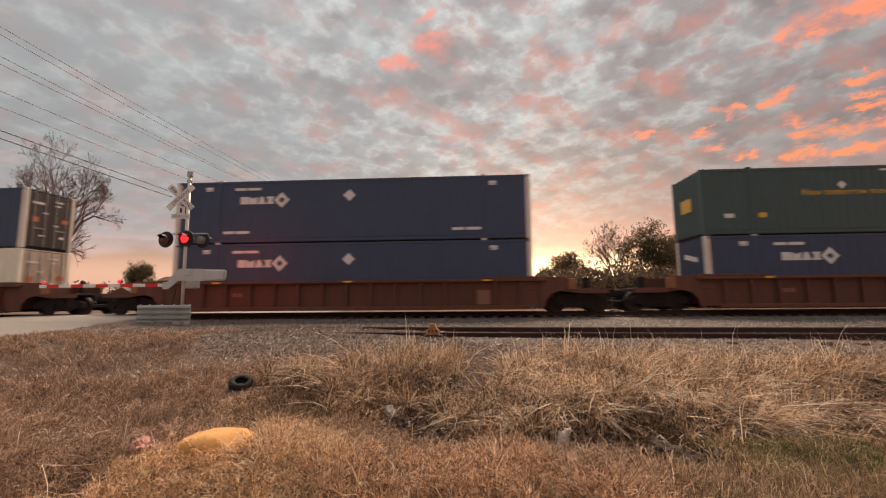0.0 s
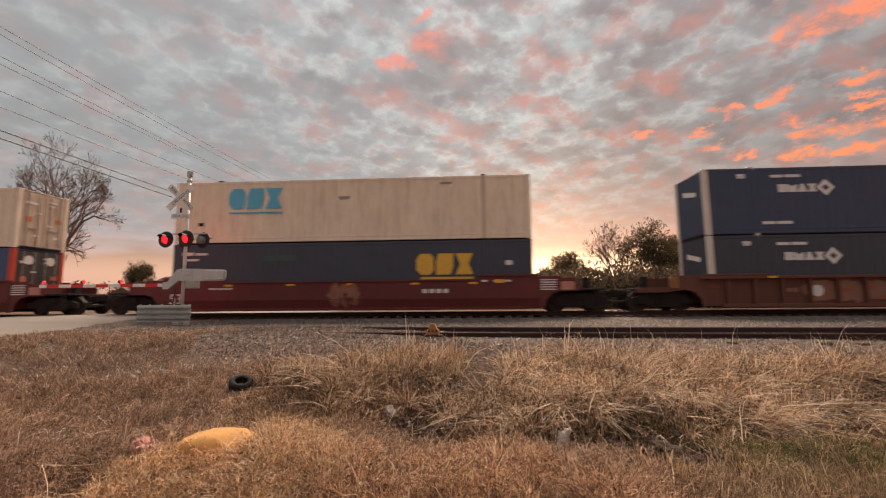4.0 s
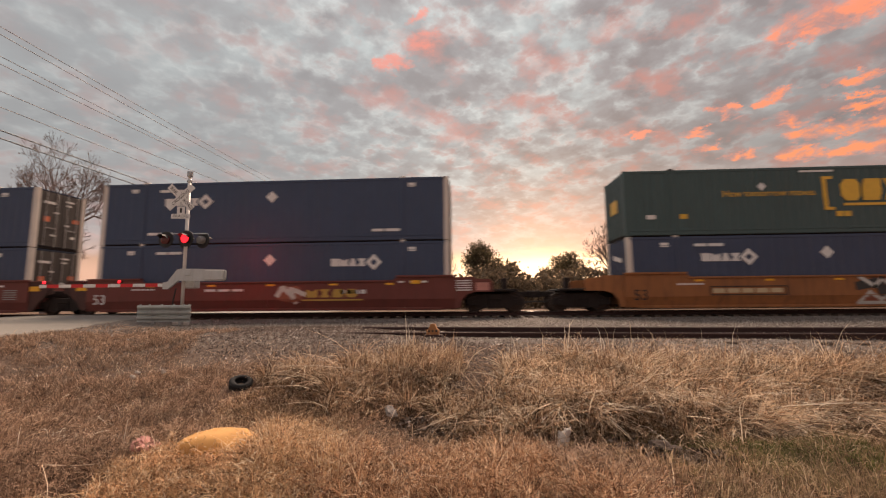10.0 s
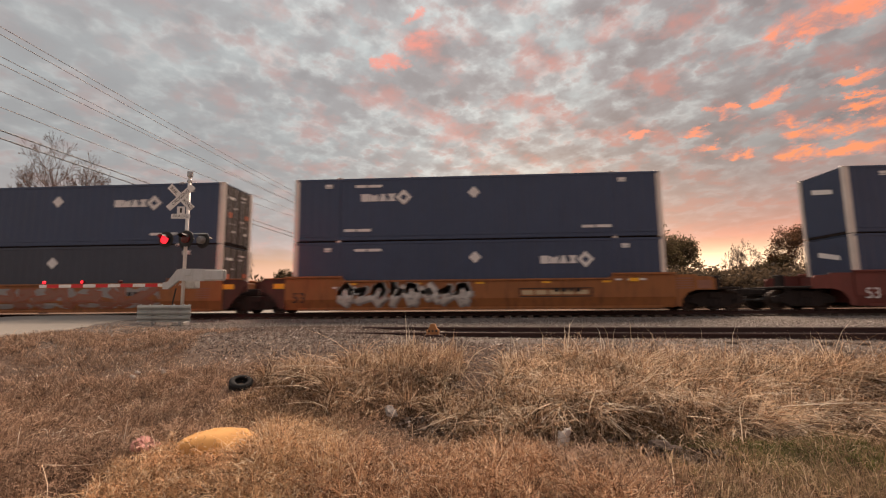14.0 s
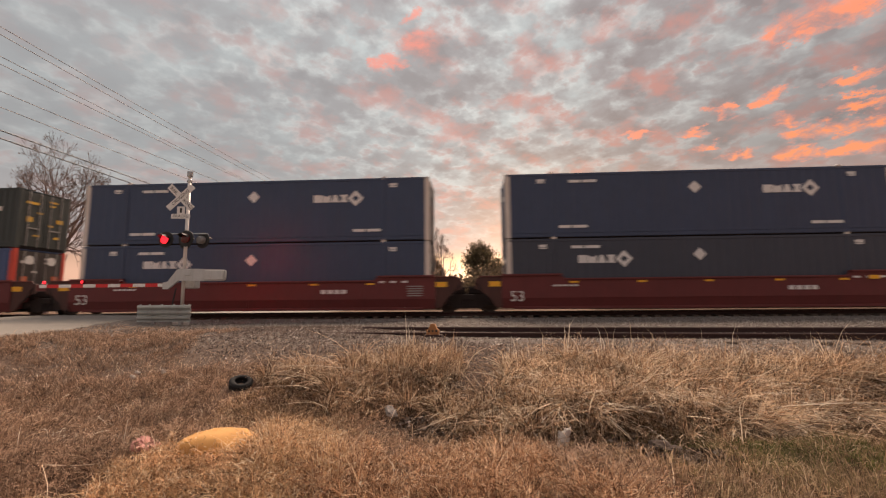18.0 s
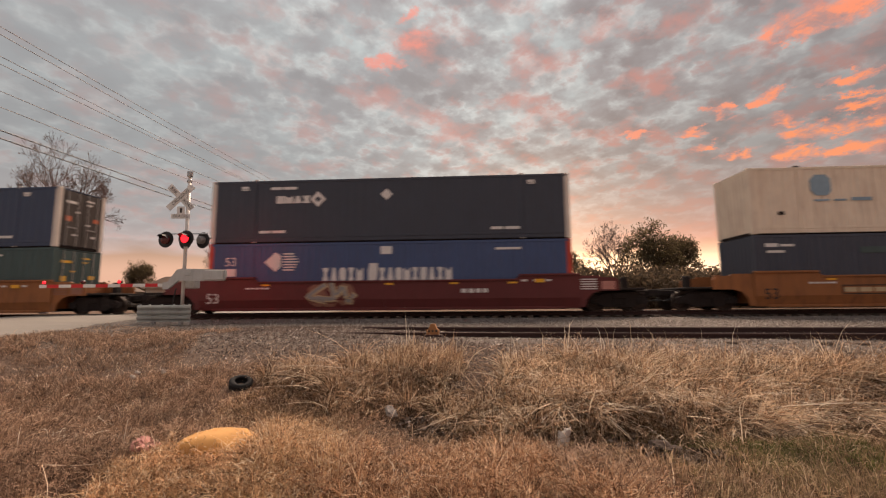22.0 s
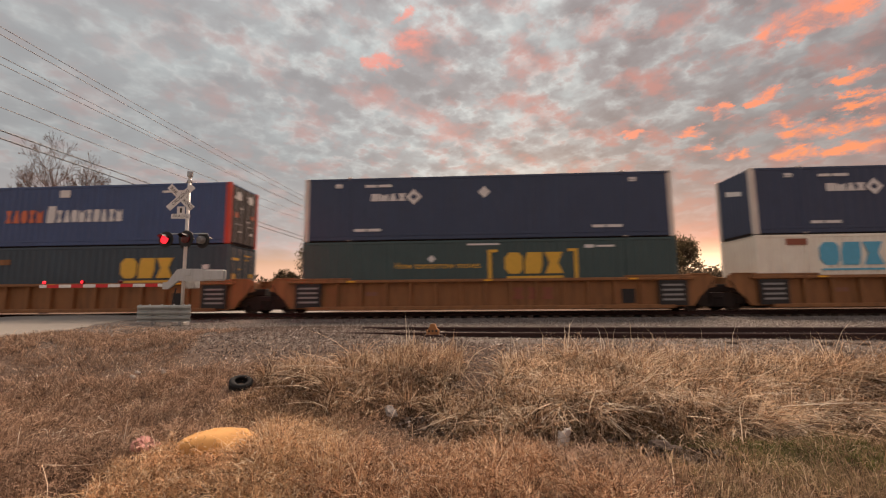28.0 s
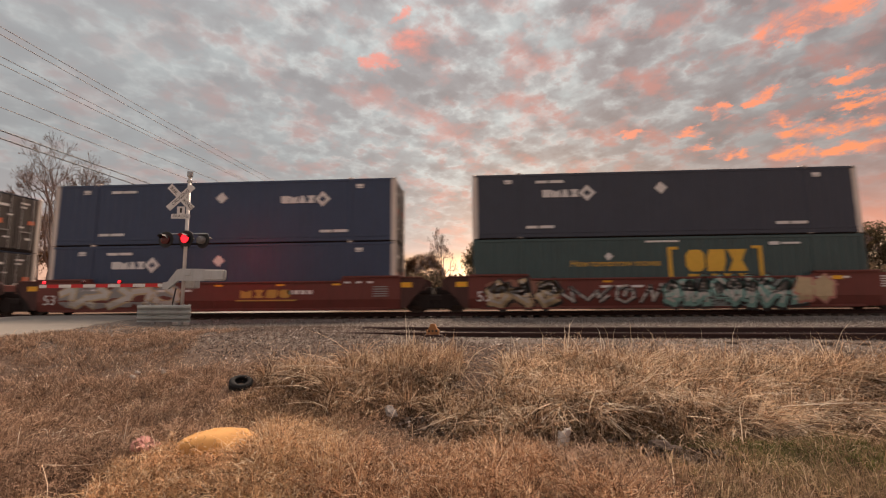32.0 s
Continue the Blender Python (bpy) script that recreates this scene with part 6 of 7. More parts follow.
BARE, DENSE, THIN = "tall leafless tree with fine spreading twigs", "dense dark evergreen tree in dusk silhouette", "half-bare winter tree with thin russet foliage"
for x, y, h, w, kind, seed, words in [
        (-46.6, 45, 20.4, 12.0, "bare", 17, BARE), (-58.5, 52, 13.0, 9.5, "sparse", 33, THIN), (-65.5, 50, 11.5, 9.5, "sparse", 35, THIN), (-36.8, 62, 11.4, 9.5, "bare", 43, BARE), (-74.7, 95, 11.2, 6.0, "dense", 51, DENSE),
        (-24.0, 75, 15.3, 9.6, "dense", 62, DENSE), (-19.6, 80, 9.6, 6.0, "dense", 64, DENSE), (-14.6, 82, 9.9, 5.5, "dense", 66, DENSE), (-3.7, 62, 12.0, 9.0, "bare", 73, BARE), (-6.6, 64, 8.0, 6.0, "sparse", 75, THIN), (1.6, 70, 11.2, 5.0, "dense", 82, DENSE)] + [
        (6.2, 72, 7.6, 6.0, "dense", 84, DENSE), (17.0, 78, 9.8, 9.4, "dense", 92, DENSE), (23.0, 70, 13.8, 10.0, "bare", 95, BARE), (25.5, 62, 12.5, 6.4, "dense", 102, DENSE), (31.2, 66, 11.2, 6.0, "dense", 105, DENSE),
        (40.4, 66, 9.8, 5.6, "bare", 112, "leafless tree with fine pinkish-brown twigs"), (42.2, 62, 7.4, 5.4, "dense", 116, DENSE), (43.6, 60, 10.6, 5.4, "sparse", 121, THIN), (50.6, 58, 11.0, 6.5, "dense", 126, DENSE), (47.6, 56, 10.0, 5.0, "bare", 131, BARE),
        (-29.9, 70, 6.6, 5.6, "dense", 136, DENSE), (58.0, 60, 10.0, 7.0, "dense", 138, DENSE), (66.0, 62, 11.0, 8.0, "sparse", 141, THIN)]:
    tree(x, y, h, w, kind, seed, words)

# scrub under the trees, a low dark band
hx = rng.uniform(-34, 75, 2400)
hyy = rng.uniform(52, 70, 2400)
hz_ = rng.uniform(0.0, 5.0, 2400) * (0.72 + 0.28 * np.sin(hx * 0.4) * np.sin(hx * 0.23 + 1))
hz_ *= np.where(hx < -17, 0.65, np.where(hx > 20, 0.95, 1.0))
cent = np.stack([hx, hyy, hz_ - 0.2], 1)
hx2 = rng.uniform(-120, -30, 300)
cent = np.concatenate([cent, np.stack([hx2, rng.uniform(90, 120, 300), rng.uniform(0, 5.0, 300)], 1)])
hx3 = rng.uniform(-10, 160, 500)
cent = np.concatenate([cent, np.stack([hx3, rng.uniform(100, 130, 500), rng.uniform(0, 6.0, 500)], 1)])
cent = np.concatenate([cent, np.stack([rng.uniform(14, 64, 700), rng.uniform(48, 54, 700), rng.uniform(0, 3.4, 700)], 1)])
scrub = new("scrub", leaf_mesh("scrub", cent, 96000, 0.75, 0.30, SCRUBLEAF, 5))
tagged(scrub, "low dark tangled scrub along the far side of the line", "shrub", kind="stuff")


# ---- grass, stones and litter ----
def blades(name, x, y, h, lean, width, material, seed, curl=0.5, z_off=-0.02):
    """Bent blades of three faces each, rooted on the ground."""
    r = np.random.default_rng(seed)
    n_ = len(x)
    base = np.stack([x, y, ground_z(x, y) + z_off], 1)
    a = r.uniform(0, 2 * math.pi, n_)
    if isinstance(lean, tuple):
        lx, ly, la = lean
        dx = np.cos(a) * la + lx
        dy = np.sin(a) * la + ly
    else:
        dx, dy = np.cos(a) * lean, np.sin(a) * lean
    d = np.stack([dx, dy, np.zeros(n_)], 1)
    up = np.array([0, 0, 1.0])
    h = h[:, None]
    cv = r.uniform(0.2, 1.0, n_)[:, None] * curl
    mid = base + up * h * 0.58 + d * h * 0.35
    tip = base + up * h * (1.0 - 0.55 * cv) + d * h * (0.8 + 0.9 * cv)
    b2 = r.uniform(0, 2 * math.pi, n_)
    sd = np.stack([np.cos(b2), np.sin(b2), np.zeros(n_)], 1) * (width * r.uniform(0.6, 1.4, n_))[:, None]
    v = np.stack([base - sd, base + sd, mid - sd * 0.8, mid + sd * 0.8, tip], 1).reshape(-1, 3)
    k = np.arange(n_)[:, None] * 5
    f = np.concatenate([k + [0, 1, 3], k + [0, 3, 2], k + [2, 3, 4]], 1).reshape(-1, 3)
    return raw(name, v, f, material)


def strands(name, x, y, ln, dx, dy, droop, width, material, seed, short=False):
    """Long strands that rise, arch and hang over, in four faces' length each, three for short growth."""
    r = np.random.default_rng(seed)
    n_ = len(x)
    base = np.stack([x, y, ground_z(x, y) - 0.02], 1)
    d = np.stack([dx, dy, np.zeros(n_)], 1)
    d += r.normal(0, 0.07, (n_, 3)) * [1, 1, 0]
    side_ = np.stack([-d[:, 1], d[:, 0], np.zeros(n_)], 1)
    side_ /= np.linalg.norm(side_, axis=1)[:, None] + 1e-6
    tw = r.uniform(-0.9, 0.9, n_)[:, None]
    side_ = side_ * np.cos(tw) + np.array([0, 0, 1.0]) * np.sin(tw)
    wid = (width * r.uniform(0.6, 1.5, n_))[:, None]
    kink = np.stack([-d[:, 1], d[:, 0], np.zeros(n_)], 1) * r.normal(0, 0.55, n_)[:, None]
    rows = []
    for q, k in ((0.0, 1.0), (0.42, 0.95), (0.78, 0.7)) if short else ((0.0, 1.0), (0.3, 1.0), (0.58, 0.9), (0.82, 0.65)):
        p = base + d * (ln[:, None] * (0.35 * q + 0.75 * q * q)) + kink * (ln[:, None] * q * q) + np.array([0, 0, 1.0]) * (ln * (q - droop * q * q))[:, None]
        rows += [p - side_ * wid * k, p + side_ * wid * k]
    rows.append(base + d * (ln[:, None] * 1.10) + kink * ln[:, None] * 1.25 + np.array([0, 0, 1.0]) * (ln * (1 - droop))[:, None])
    v = np.stack(rows, 1).reshape(-1, 3)
    k = np.arange(n_)[:, None] * len(rows)
    tri = ([0, 1, 3], [0, 3, 2], [2, 3, 5], [2, 5, 4], [4, 5, 6]) if short else ([0, 1, 3], [0, 3, 2], [2, 3, 5], [2, 5, 4], [4, 5, 7], [4, 7, 6], [6, 7, 8])
    f = np.concatenate([k + c for c in tri], 1).reshape(-1, 3)
    return raw(name, v, f, material)


def wisps(name, x, y, z, ln, width, material, seed, up=0.5):
    """Short bent leaf blades and husks that stand out from the stems all ways, two faces each."""
    r = np.random.default_rng(seed)
    n_ = len(x)
    d = r.normal(0, 1, (n_, 3)) + [0, 0, up]
    d /= np.linalg.norm(d, axis=1)[:, None] + 1e-6
    e = d + r.normal(0, 0.55, (n_, 3)) - [0, 0, 0.25]
    e /= np.linalg.norm(e, axis=1)[:, None] + 1e-6
    w = np.cross(d, r.normal(0, 1, (n_, 3)))
    w *= (width * r.uniform(0.6, 1.4, n_) / (np.linalg.norm(w, axis=1) + 1e-6))[:, None]
    ln = (ln * r.uniform(0.5, 1.5, n_))[:, None]
    p = np.stack([x, y, z], 1)
    m = p + d * ln * 0.5
    v = np.stack([p, m - w, m + w, m + e * ln * 0.5], 1).reshape(-1, 3)
    k = np.arange(n_)[:, None] * 4
    return raw(name, v, np.concatenate([k + [0, 1, 2], k + [2, 1, 3]], 1).reshape(-1, 3), material)


def tuft_wisps(name, cx_, cy_, per, rad, tall, ln, width, material, seed, ok=None, up=0.5, grown=1.0):
    """The airy outer mass of tufts: wisps through each tuft's dome."""
    r = np.random.default_rng(seed)
    n_ = len(cx_)
    big_ = np.repeat(np.clip(r.normal(1, 0.3, n_), 0.5, 1.7) * grown, per)
    a, q = r.uniform(0, 2 * math.pi, n_ * per), np.sqrt(r.uniform(0, 1, n_ * per))
    x = np.repeat(cx_, per) + np.cos(a) * q * rad * big_
    y = np.repeat(cy_, per) + np.sin(a) * q * rad * big_
    z = ground_z(x, y) + tall * big_ * (1.05 - 0.75 * q * q) * r.uniform(0.15, 1.0, n_ * per) ** 0.6
    if ok is not None:
        k = ok(x, y)
        x, y, z = x[k], y[k], z[k]
    return wisps(name, x, y, z, ln, width, material, seed + 1, up)


def scatter(n_, y0, y1, power, seed):
    """Points over the strip between two distances, denser near by."""
    r = np.random.default_rng(seed)
    u = r.uniform(0, 1, n_)
    y = (y0 ** (1 - power) + u * (y1 ** (1 - power) - y0 ** (1 - power))) ** (1 / (1 - power))
    x = r.uniform(-1.30, 1.15, n_) * y
    return x, y, r


def off_road(x, y):
    return x > np.interp(y, ROAD_Y, ROAD_X) + 0.25


def tufts(cx_, cy_, per, rad, tall, seed, grown=1.0):
    """Rounded tufts: roots, lengths and leans of the strands of many clumps."""
    r = np.random.default_rng(seed)
    n_ = len(cx_)
    big_ = np.repeat(np.clip(r.normal(1, 0.35, n_), 0.4, 2.0) * grown, per)
    a = r.uniform(0, 2 * math.pi, n_ * per)
    q = np.sqrt(r.uniform(0, 1, n_ * per))
    x = np.repeat(cx_, per) + np.cos(a) * q * rad * big_
    y = np.repeat(cy_, per) + np.sin(a) * q * rad * big_ * 0.85
    h = np.clip(tall * big_ * (1.1 - 0.55 * q * q) * r.uniform(0.55, 1.25, len(q)), 0.03, 0.6)
    ld = 0.10 + 0.50 * q * r.uniform(0.3, 1.3, len(q))
    lx, ly = np.repeat(r.normal(0, 0.16, n_), per), np.repeat(r.normal(-0.04, 0.14, n_), per)
    b_ = a + r.normal(0, 0.8, len(a))
    return x, y, h, np.cos(b_) * ld + lx, np.sin(b_) * ld + ly, r


def tuft_strands(name, cx_, cy_, per, rad, tall, width, material, seed, ok=None, grown=1.0):
    x, y, h, dx, dy, r = tufts(cx_, cy_, per, rad, tall, seed, grown)
    if ok is not None:
        k = ok(x, y)
        x, y, h, dx, dy = x[k], y[k], h[k], dx[k], dy[k]
    return strands(name, x, y, h, dx, dy, np.clip(r.normal(0.66, 0.28, len(x)), 0, 1.15), width, material, seed + 1, True)


def off_sack(a, b_):
    """Clear of the sack and the wrapper, which lie on top of the growth."""
    return (np.hypot((a + 2.34) / 0.40, (b_ - 4.08) / 0.27) > 1) & (np.hypot((a + 2.95) / 0.15, (b_ - 3.9) / 0.16) > 1)


def russet_front(x, y):
    edge = np.interp(x, [-3.4, -3.1, -2.95, -2.6, -2.16, -1.75, -1.33, -0.96, -0.71, -0.38, 0.11, 0.52, 0.83, 0.97, 1.15], [2.9, 3.3, 3.7, 4.6, 4.72, 4.95, 4.83, 4.31, 3.9, 4.13, 4.13, 3.97, 3.75, 3.4, 2.95])
    return y < edge + 0.14 * wob(x, y, 3.2, 52)


# dull short turf all over the bank, thinning into the gravel
x, y, r = scatter(80000, 3.1, 13.0, 1.4, 31)
patch = wob(x, y, 2.0, 40) + 0.6 * wob(x, y, 5.0, 41) - 0.30 * np.exp(-((y - 5.75) / 0.55) ** 2) * (x > -1.6) - 0.3 * ((x > -1.4) & (y > 6.0)) - 0.35 * ((x > 1.9) & (y < 5.4))
keep = off_road(x, y) & (y + 0.7 * wob(x, y, 1.1, 42) < 8.7 + 0.9 * np.clip(-x - 5.2, 0, 9)) & ~((np.abs(x + 3.5) < 0.26) & (np.abs(y - 6.5) < 0.3)) & (patch > np.where(x < -4.2, -1.1, -0.62)) & ~((x > -5.6) & (x < -1.4) & (y > 7.6) & (r.uniform(0, 1, len(x)) < 0.8))
keep &= ~russet_front(x, y) | (r.uniform(0, 1, len(x)) < 0.25)
x, y, patch = x[keep], y[keep], patch[keep]
h = np.clip(r.normal(0.12, 0.05, len(x)) * (1 + 0.8 * patch), 0.03, 0.3)
a = 2.6 * wob(x, y, 2.2, 43) + r.normal(0, 1.5, len(x))
ld = np.abs(r.normal(0.75, 0.3, len(x)))
turf = new("dry_turf", strands("dry_turf", x, y, h, np.cos(a) * ld, np.sin(a) * ld, np.clip(r.normal(0.6, 0.22, len(x)), 0.1, 0.98), 0.0018 + 0.00032 * y, DULLGRASS, 32, True))
tagged(turf, "dull brown winter turf over the bank", "grass", kind="stuff")
x, y, r = scatter(2600, 3.2, 9.5, 1.3, 33)
keep = off_road(x - 0.2, y) & (x < -0.9) & (y + 0.7 * wob(x, y, 1.1, 42) < 8.2 + 0.9 * np.clip(-x - 5.2, 0, 9)) & (np.hypot(x + 3.5, y - 6.55) > 0.42) & (wob(x, y, 1.3, 46) + 0.5 * wob(x, y, 4, 47) > -0.2) & ~russet_front(x, y) & ~((x > -5.4) & (x < -1.6) & (y > 7.4))
x, y = x[keep], y[keep]
tussocks = new("turf_tussocks", tuft_strands("turf_tussocks", x, y, 75, 0.12, 0.19, 0.0028, DULLGRASS, 34))
thatch = new("thatch", tuft_wisps("thatch", x, y, 60, 0.20, 0.13, 0.07, 0.0034, DULLGRASS, 35))
tagged(thatch, "tangled brown thatch over the bank", "grass", kind="stuff")
tagged(tussocks, "brown turf tussocks on the bank", "grass", kind="stuff")

# short matted growth on the verge between road and gravel
r = np.random.default_rng(36)
x, y = r.uniform(-11, -1.6, 46000), r.uniform(5.6, 10.5, 46000)
keep = off_road(x, y) & (x > -1.25 * y) & (wob(x, y, 2.4, 37) + 0.7 * wob(x, y, 6.0, 38) > -0.35) & (np.hypot(x + 3.5, y - 6.6) > 0.3) & ~((x > -5.6) & (y > 7.5 + 0.4 * wob(x, y, 2, 39)))
x, y = x[keep], y[keep]
a = 3.0 * wob(x, y, 3.0, 48) + r.normal(0, 1.4, len(x))
verge = new("verge_growth", blades("verge_growth", x, y, np.clip(r.normal(0.085, 0.035, len(x)) * (1.2 + wob(x, y, 6.0, 38)), 0.02, 0.22), 0.9, 0.0042, VERGE, 49, 0.9))
tagged(verge, "short grey-brown matted growth on the verge", "grass", kind="stuff")

# russet mound in the foreground
x, y, r = scatter(1150, 3.0, 5.5, 1.3, 51)
hump = wob(x, y, 4.2, 91) + 0.7 * wob(x, y, 8.0, 92)
keep = russet_front(x, y) & (hump > -0.36)
x, y = np.concatenate([x[keep], np.linspace(-2.75, -1.95, 9)]), np.concatenate([y[keep], np.full(9, 3.66)])
grown = np.clip(1.0 + 1.25 * np.concatenate([hump[keep], np.zeros(9)]), 0.5, 1.75)
grown = np.where((x < -1.75) & (x > -3.25) & (y < 3.86), np.minimum(grown, 0.58), grown)
grown = np.where((x > -1.3) & (x < -0.25) & (y > 3.6), np.minimum(grown, 0.6), grown)
west = x + 0.5 * wob(x, y, 3.0, 53) < -0.95
for pick, name_, mat_, words in ((west, "golden_grass", GOLDGRASS, "golden dry grass"), (~west, "russet_grass", RUSTGRASS, "russet dry grass")):
    tuft = new(name_, tuft_strands(name_, x[pick], y[pick], 150, 0.12, 0.22, 0.0030, mat_, 54, off_sack, grown[pick]))
    tagged(tuft, "thick " + words + " tufts in the foreground", "grass", kind="stuff")
    froth = new(name_ + "_husks", tuft_wisps(name_ + "_husks", x[pick], y[pick], 230, 0.17, 0.19, 0.062, 0.0027, mat_, 55, off_sack, 0.5, grown[pick]))
    tagged(froth, "airy husks and curled leaves on the " + words, "grass", kind="stuff")

# tan thatch between tyre and ditch
r = np.random.default_rng(56)
x, y = np.concatenate([r.uniform(-3.3, -0.7, 230), r.uniform(0.5, 3.6, 70)]), np.concatenate([r.uniform(5.1, 7.1, 230), r.uniform(4.95, 5.75, 70)])
keep = (np.hypot(x + 3.5, y - 6.55) > 0.42) & ((x + 0.92) ** 2 / 0.30 + (y - 5.55) ** 2 / 0.30 > 1) & ~russet_front(x, y) & (y > 4.9)
x, y = x[keep], y[keep]
midbank = new("tan_tussocks", tuft_strands("tan_tussocks", x, y, 80, 0.14, 0.22, 0.0036, MATGRASS, 57))
tagged(midbank, "tan grass tussocks down the bank", "grass", kind="stuff")
midwisps = new("tan_thatch", tuft_wisps("tan_thatch", x, y, 70, 0.20, 0.15, 0.08, 0.0034, MATGRASS, 58))
tagged(midwisps, "tangled tan thatch among the tussocks", "grass", kind="stuff")

# tall pale straw in clumps on the bank
cl = np.random.default_rng(61)
pts = []
for cx_, cy_, n_, sx, sy in [(-1.0, 7.2, 26, 0.5, 0.25), (-0.5, 6.95, 24, 0.5, 0.3), (-1.8, 7.0, 8, 0.4, 0.2), (2.0, 6.75, 60, 1.0, 0.25), (3.8, 6.75, 80, 1.3, 0.28), (5.8, 6.65, 80, 1.3, 0.3), (2.9, 6.15, 34, 1.2, 0.18), (0.8, 6.4, 20, 0.5, 0.25), (5.2, 5.9, 26, 1.1, 0.22), (7.2, 6.4, 36, 0.8, 0.3), (1.6, 5.75, 14, 0.6, 0.15), (6.8, 5.8, 14, 0.7, 0.25), (0.7, 5.5, 15, 0.35, 0.14), (1.7, 5.45, 24, 0.55, 0.14), (2.7, 5.4, 20, 0.5, 0.16), (3.6, 5.6, 16, 0.5, 0.2), (-0.12, 5.75, 9, 0.14, 0.1), (-2.9, 6.95, 5, 0.25, 0.12), (-2.2, 6.7, 7, 0.3, 0.15), (-1.5, 6.3, 6, 0.3, 0.2)]:
    pts.append(np.stack([cl.normal(cx_, sx, n_), cl.normal(cy_, sy, n_)], 1))
pts = np.concatenate(pts)
pts = pts[pts[:, 1] < 7.9 - 0.09 * pts[:, 0]]
scree = pts[:, 0] / pts[:, 1]
pts = pts[~((scree > -0.06) & (scree < 0.065) & (pts[:, 1] > 5.95))]
per = 140
nc = len(pts)
cx_, cy_ = np.repeat(pts[:, 0], per), np.repeat(pts[:, 1], per)
a = cl.uniform(0, 2 * math.pi, len(cx_))
out_ = np.abs(cl.normal(0.33, 0.23, len(cx_)))
dx = np.cos(a) * out_ + np.repeat(cl.normal(0.04, 0.16, nc), per)
dy = np.sin(a) * out_ + np.repeat(cl.normal(-0.14, 0.14, nc), per)
x = cx_ + np.cos(a) * cl.uniform(0, 0.10, len(a)) + cl.normal(0, 0.03, len(a))
y = cy_ + np.sin(a) * cl.uniform(0, 0.10, len(a)) + cl.normal(0, 0.03, len(a))
ln = np.clip(np.repeat(np.clip(cl.normal(0.49, 0.15, nc), 0.2, 0.85), per) * cl.uniform(0.4, 1.2, len(x)), 0.1, 0.95)
droop = np.clip(cl.normal(0.70, 0.28, len(x)), 0.0, 1.2)
straw = new("straw_grass", strands("straw_grass", x, y, ln, dx, dy, droop, 0.0043, STRAW, 62))
husks = new("straw_husks", tuft_wisps("straw_husks", pts[:, 0], pts[:, 1] - 0.05, 60, 0.24, 0.40, 0.10, 0.0036, STRAW, 69))
tagged(husks, "fine straw husks and curled leaves over the clumps", "grass", kind="stuff")
tagged(straw, "tall pale straw grass clumps drooping over the bank", "grass", kind="stuff")

# upright hump of straw before the spur's end
hr = np.random.default_rng(60)
hc = np.stack([hr.uniform(-1.75, -0.25, 46), hr.normal(7.2, 0.22, 46)], 1)
per_h = 110
x, y = np.repeat(hc[:, 0], per_h) + hr.normal(0, 0.06, 46 * per_h), np.repeat(hc[:, 1], per_h) + hr.normal(0, 0.06, 46 * per_h)
a = hr.uniform(0, 2 * math.pi, len(x))
o_ = np.abs(hr.normal(0.24, 0.16, len(x)))
tall = np.repeat(np.clip(hr.normal(0.52, 0.10, 46) - 0.16 * np.abs(hc[:, 0] + 0.9), 0.25, 0.7), per_h) * hr.uniform(0.45, 1.15, len(x))
hump_ob = new("straw_hump", strands("straw_hump", x, y, tall, np.cos(a) * o_, np.sin(a) * o_, np.clip(hr.normal(0.42, 0.3, len(x)), 0, 1.1), 0.0042, STRAW, 59))
tagged(hump_ob, "upright hump of pale straw grass", "grass", kind="stuff")

# single pale stems that stand out of the darker growth
sr = np.random.default_rng(64)
k_ = sr.integers(0, nc, 2100)
sa = sr.uniform(0, 2 * math.pi, 2100)
so = np.abs(sr.normal(0.42, 0.25, 2100))
bx0, by0 = sr.uniform(-3.2, 1.1, 900), sr.uniform(3.1, 4.9, 900)
ok_ = russet_front(bx0, by0) & off_sack(bx0, by0 + 0.25) & off_sack(bx0, by0)
lx0, ly0 = sr.uniform(-7.5, -0.8, 700), sr.uniform(4.2, 7.6, 700)
ok2 = ~russet_front(lx0, ly0) & (np.hypot(lx0 + 3.5, ly0 - 6.4) > 0.5)
x = np.concatenate([pts[k_, 0] + sr.normal(0, 0.10, 2100), bx0[ok_], lx0[ok2]])
y = np.concatenate([pts[k_, 1] + sr.normal(0, 0.08, 2100), by0[ok_], ly0[ok2]])
m_ = len(x) - 2100
sd_ = np.concatenate([sa, sr.uniform(0, 2 * math.pi, m_)])
so = np.concatenate([so, np.abs(sr.normal(0.5, 0.3, m_))])
sl_ = np.concatenate([sr.uniform(0.30, 0.72, 2100), sr.uniform(0.14, 0.34, m_)])
wd_ = np.concatenate([np.full(2100, 0.0056), np.full(m_, 0.0034)])
pale = new("pale_stems", strands("pale_stems", x, y, sl_, np.cos(sd_) * so, np.sin(sd_) * so - np.where(np.arange(len(x)) < 2100, 0.2, 0.0), np.clip(sr.normal(0.7, 0.3, len(x)), 0, 1.2), wd_, PALESTRAW, 65))
tagged(pale, "single pale dry stems among the grass", "grass", kind="stuff")

# fallen reeds at the foot of the bank
n_ = 55
x, y = cl.normal(3.7, 0.55, n_), cl.normal(5.05, 0.20, n_)
reeds = new("fallen_reeds", strands("fallen_reeds", x, y, cl.uniform(0.5, 1.1, n_), cl.normal(0.85, 0.2, n_), cl.normal(-0.30, 0.15, n_), np.full(n_, 0.80), 0.0038, STRAW, 66))
tagged(reeds, "long pale reeds fallen across the turf", "grass", kind="stuff")

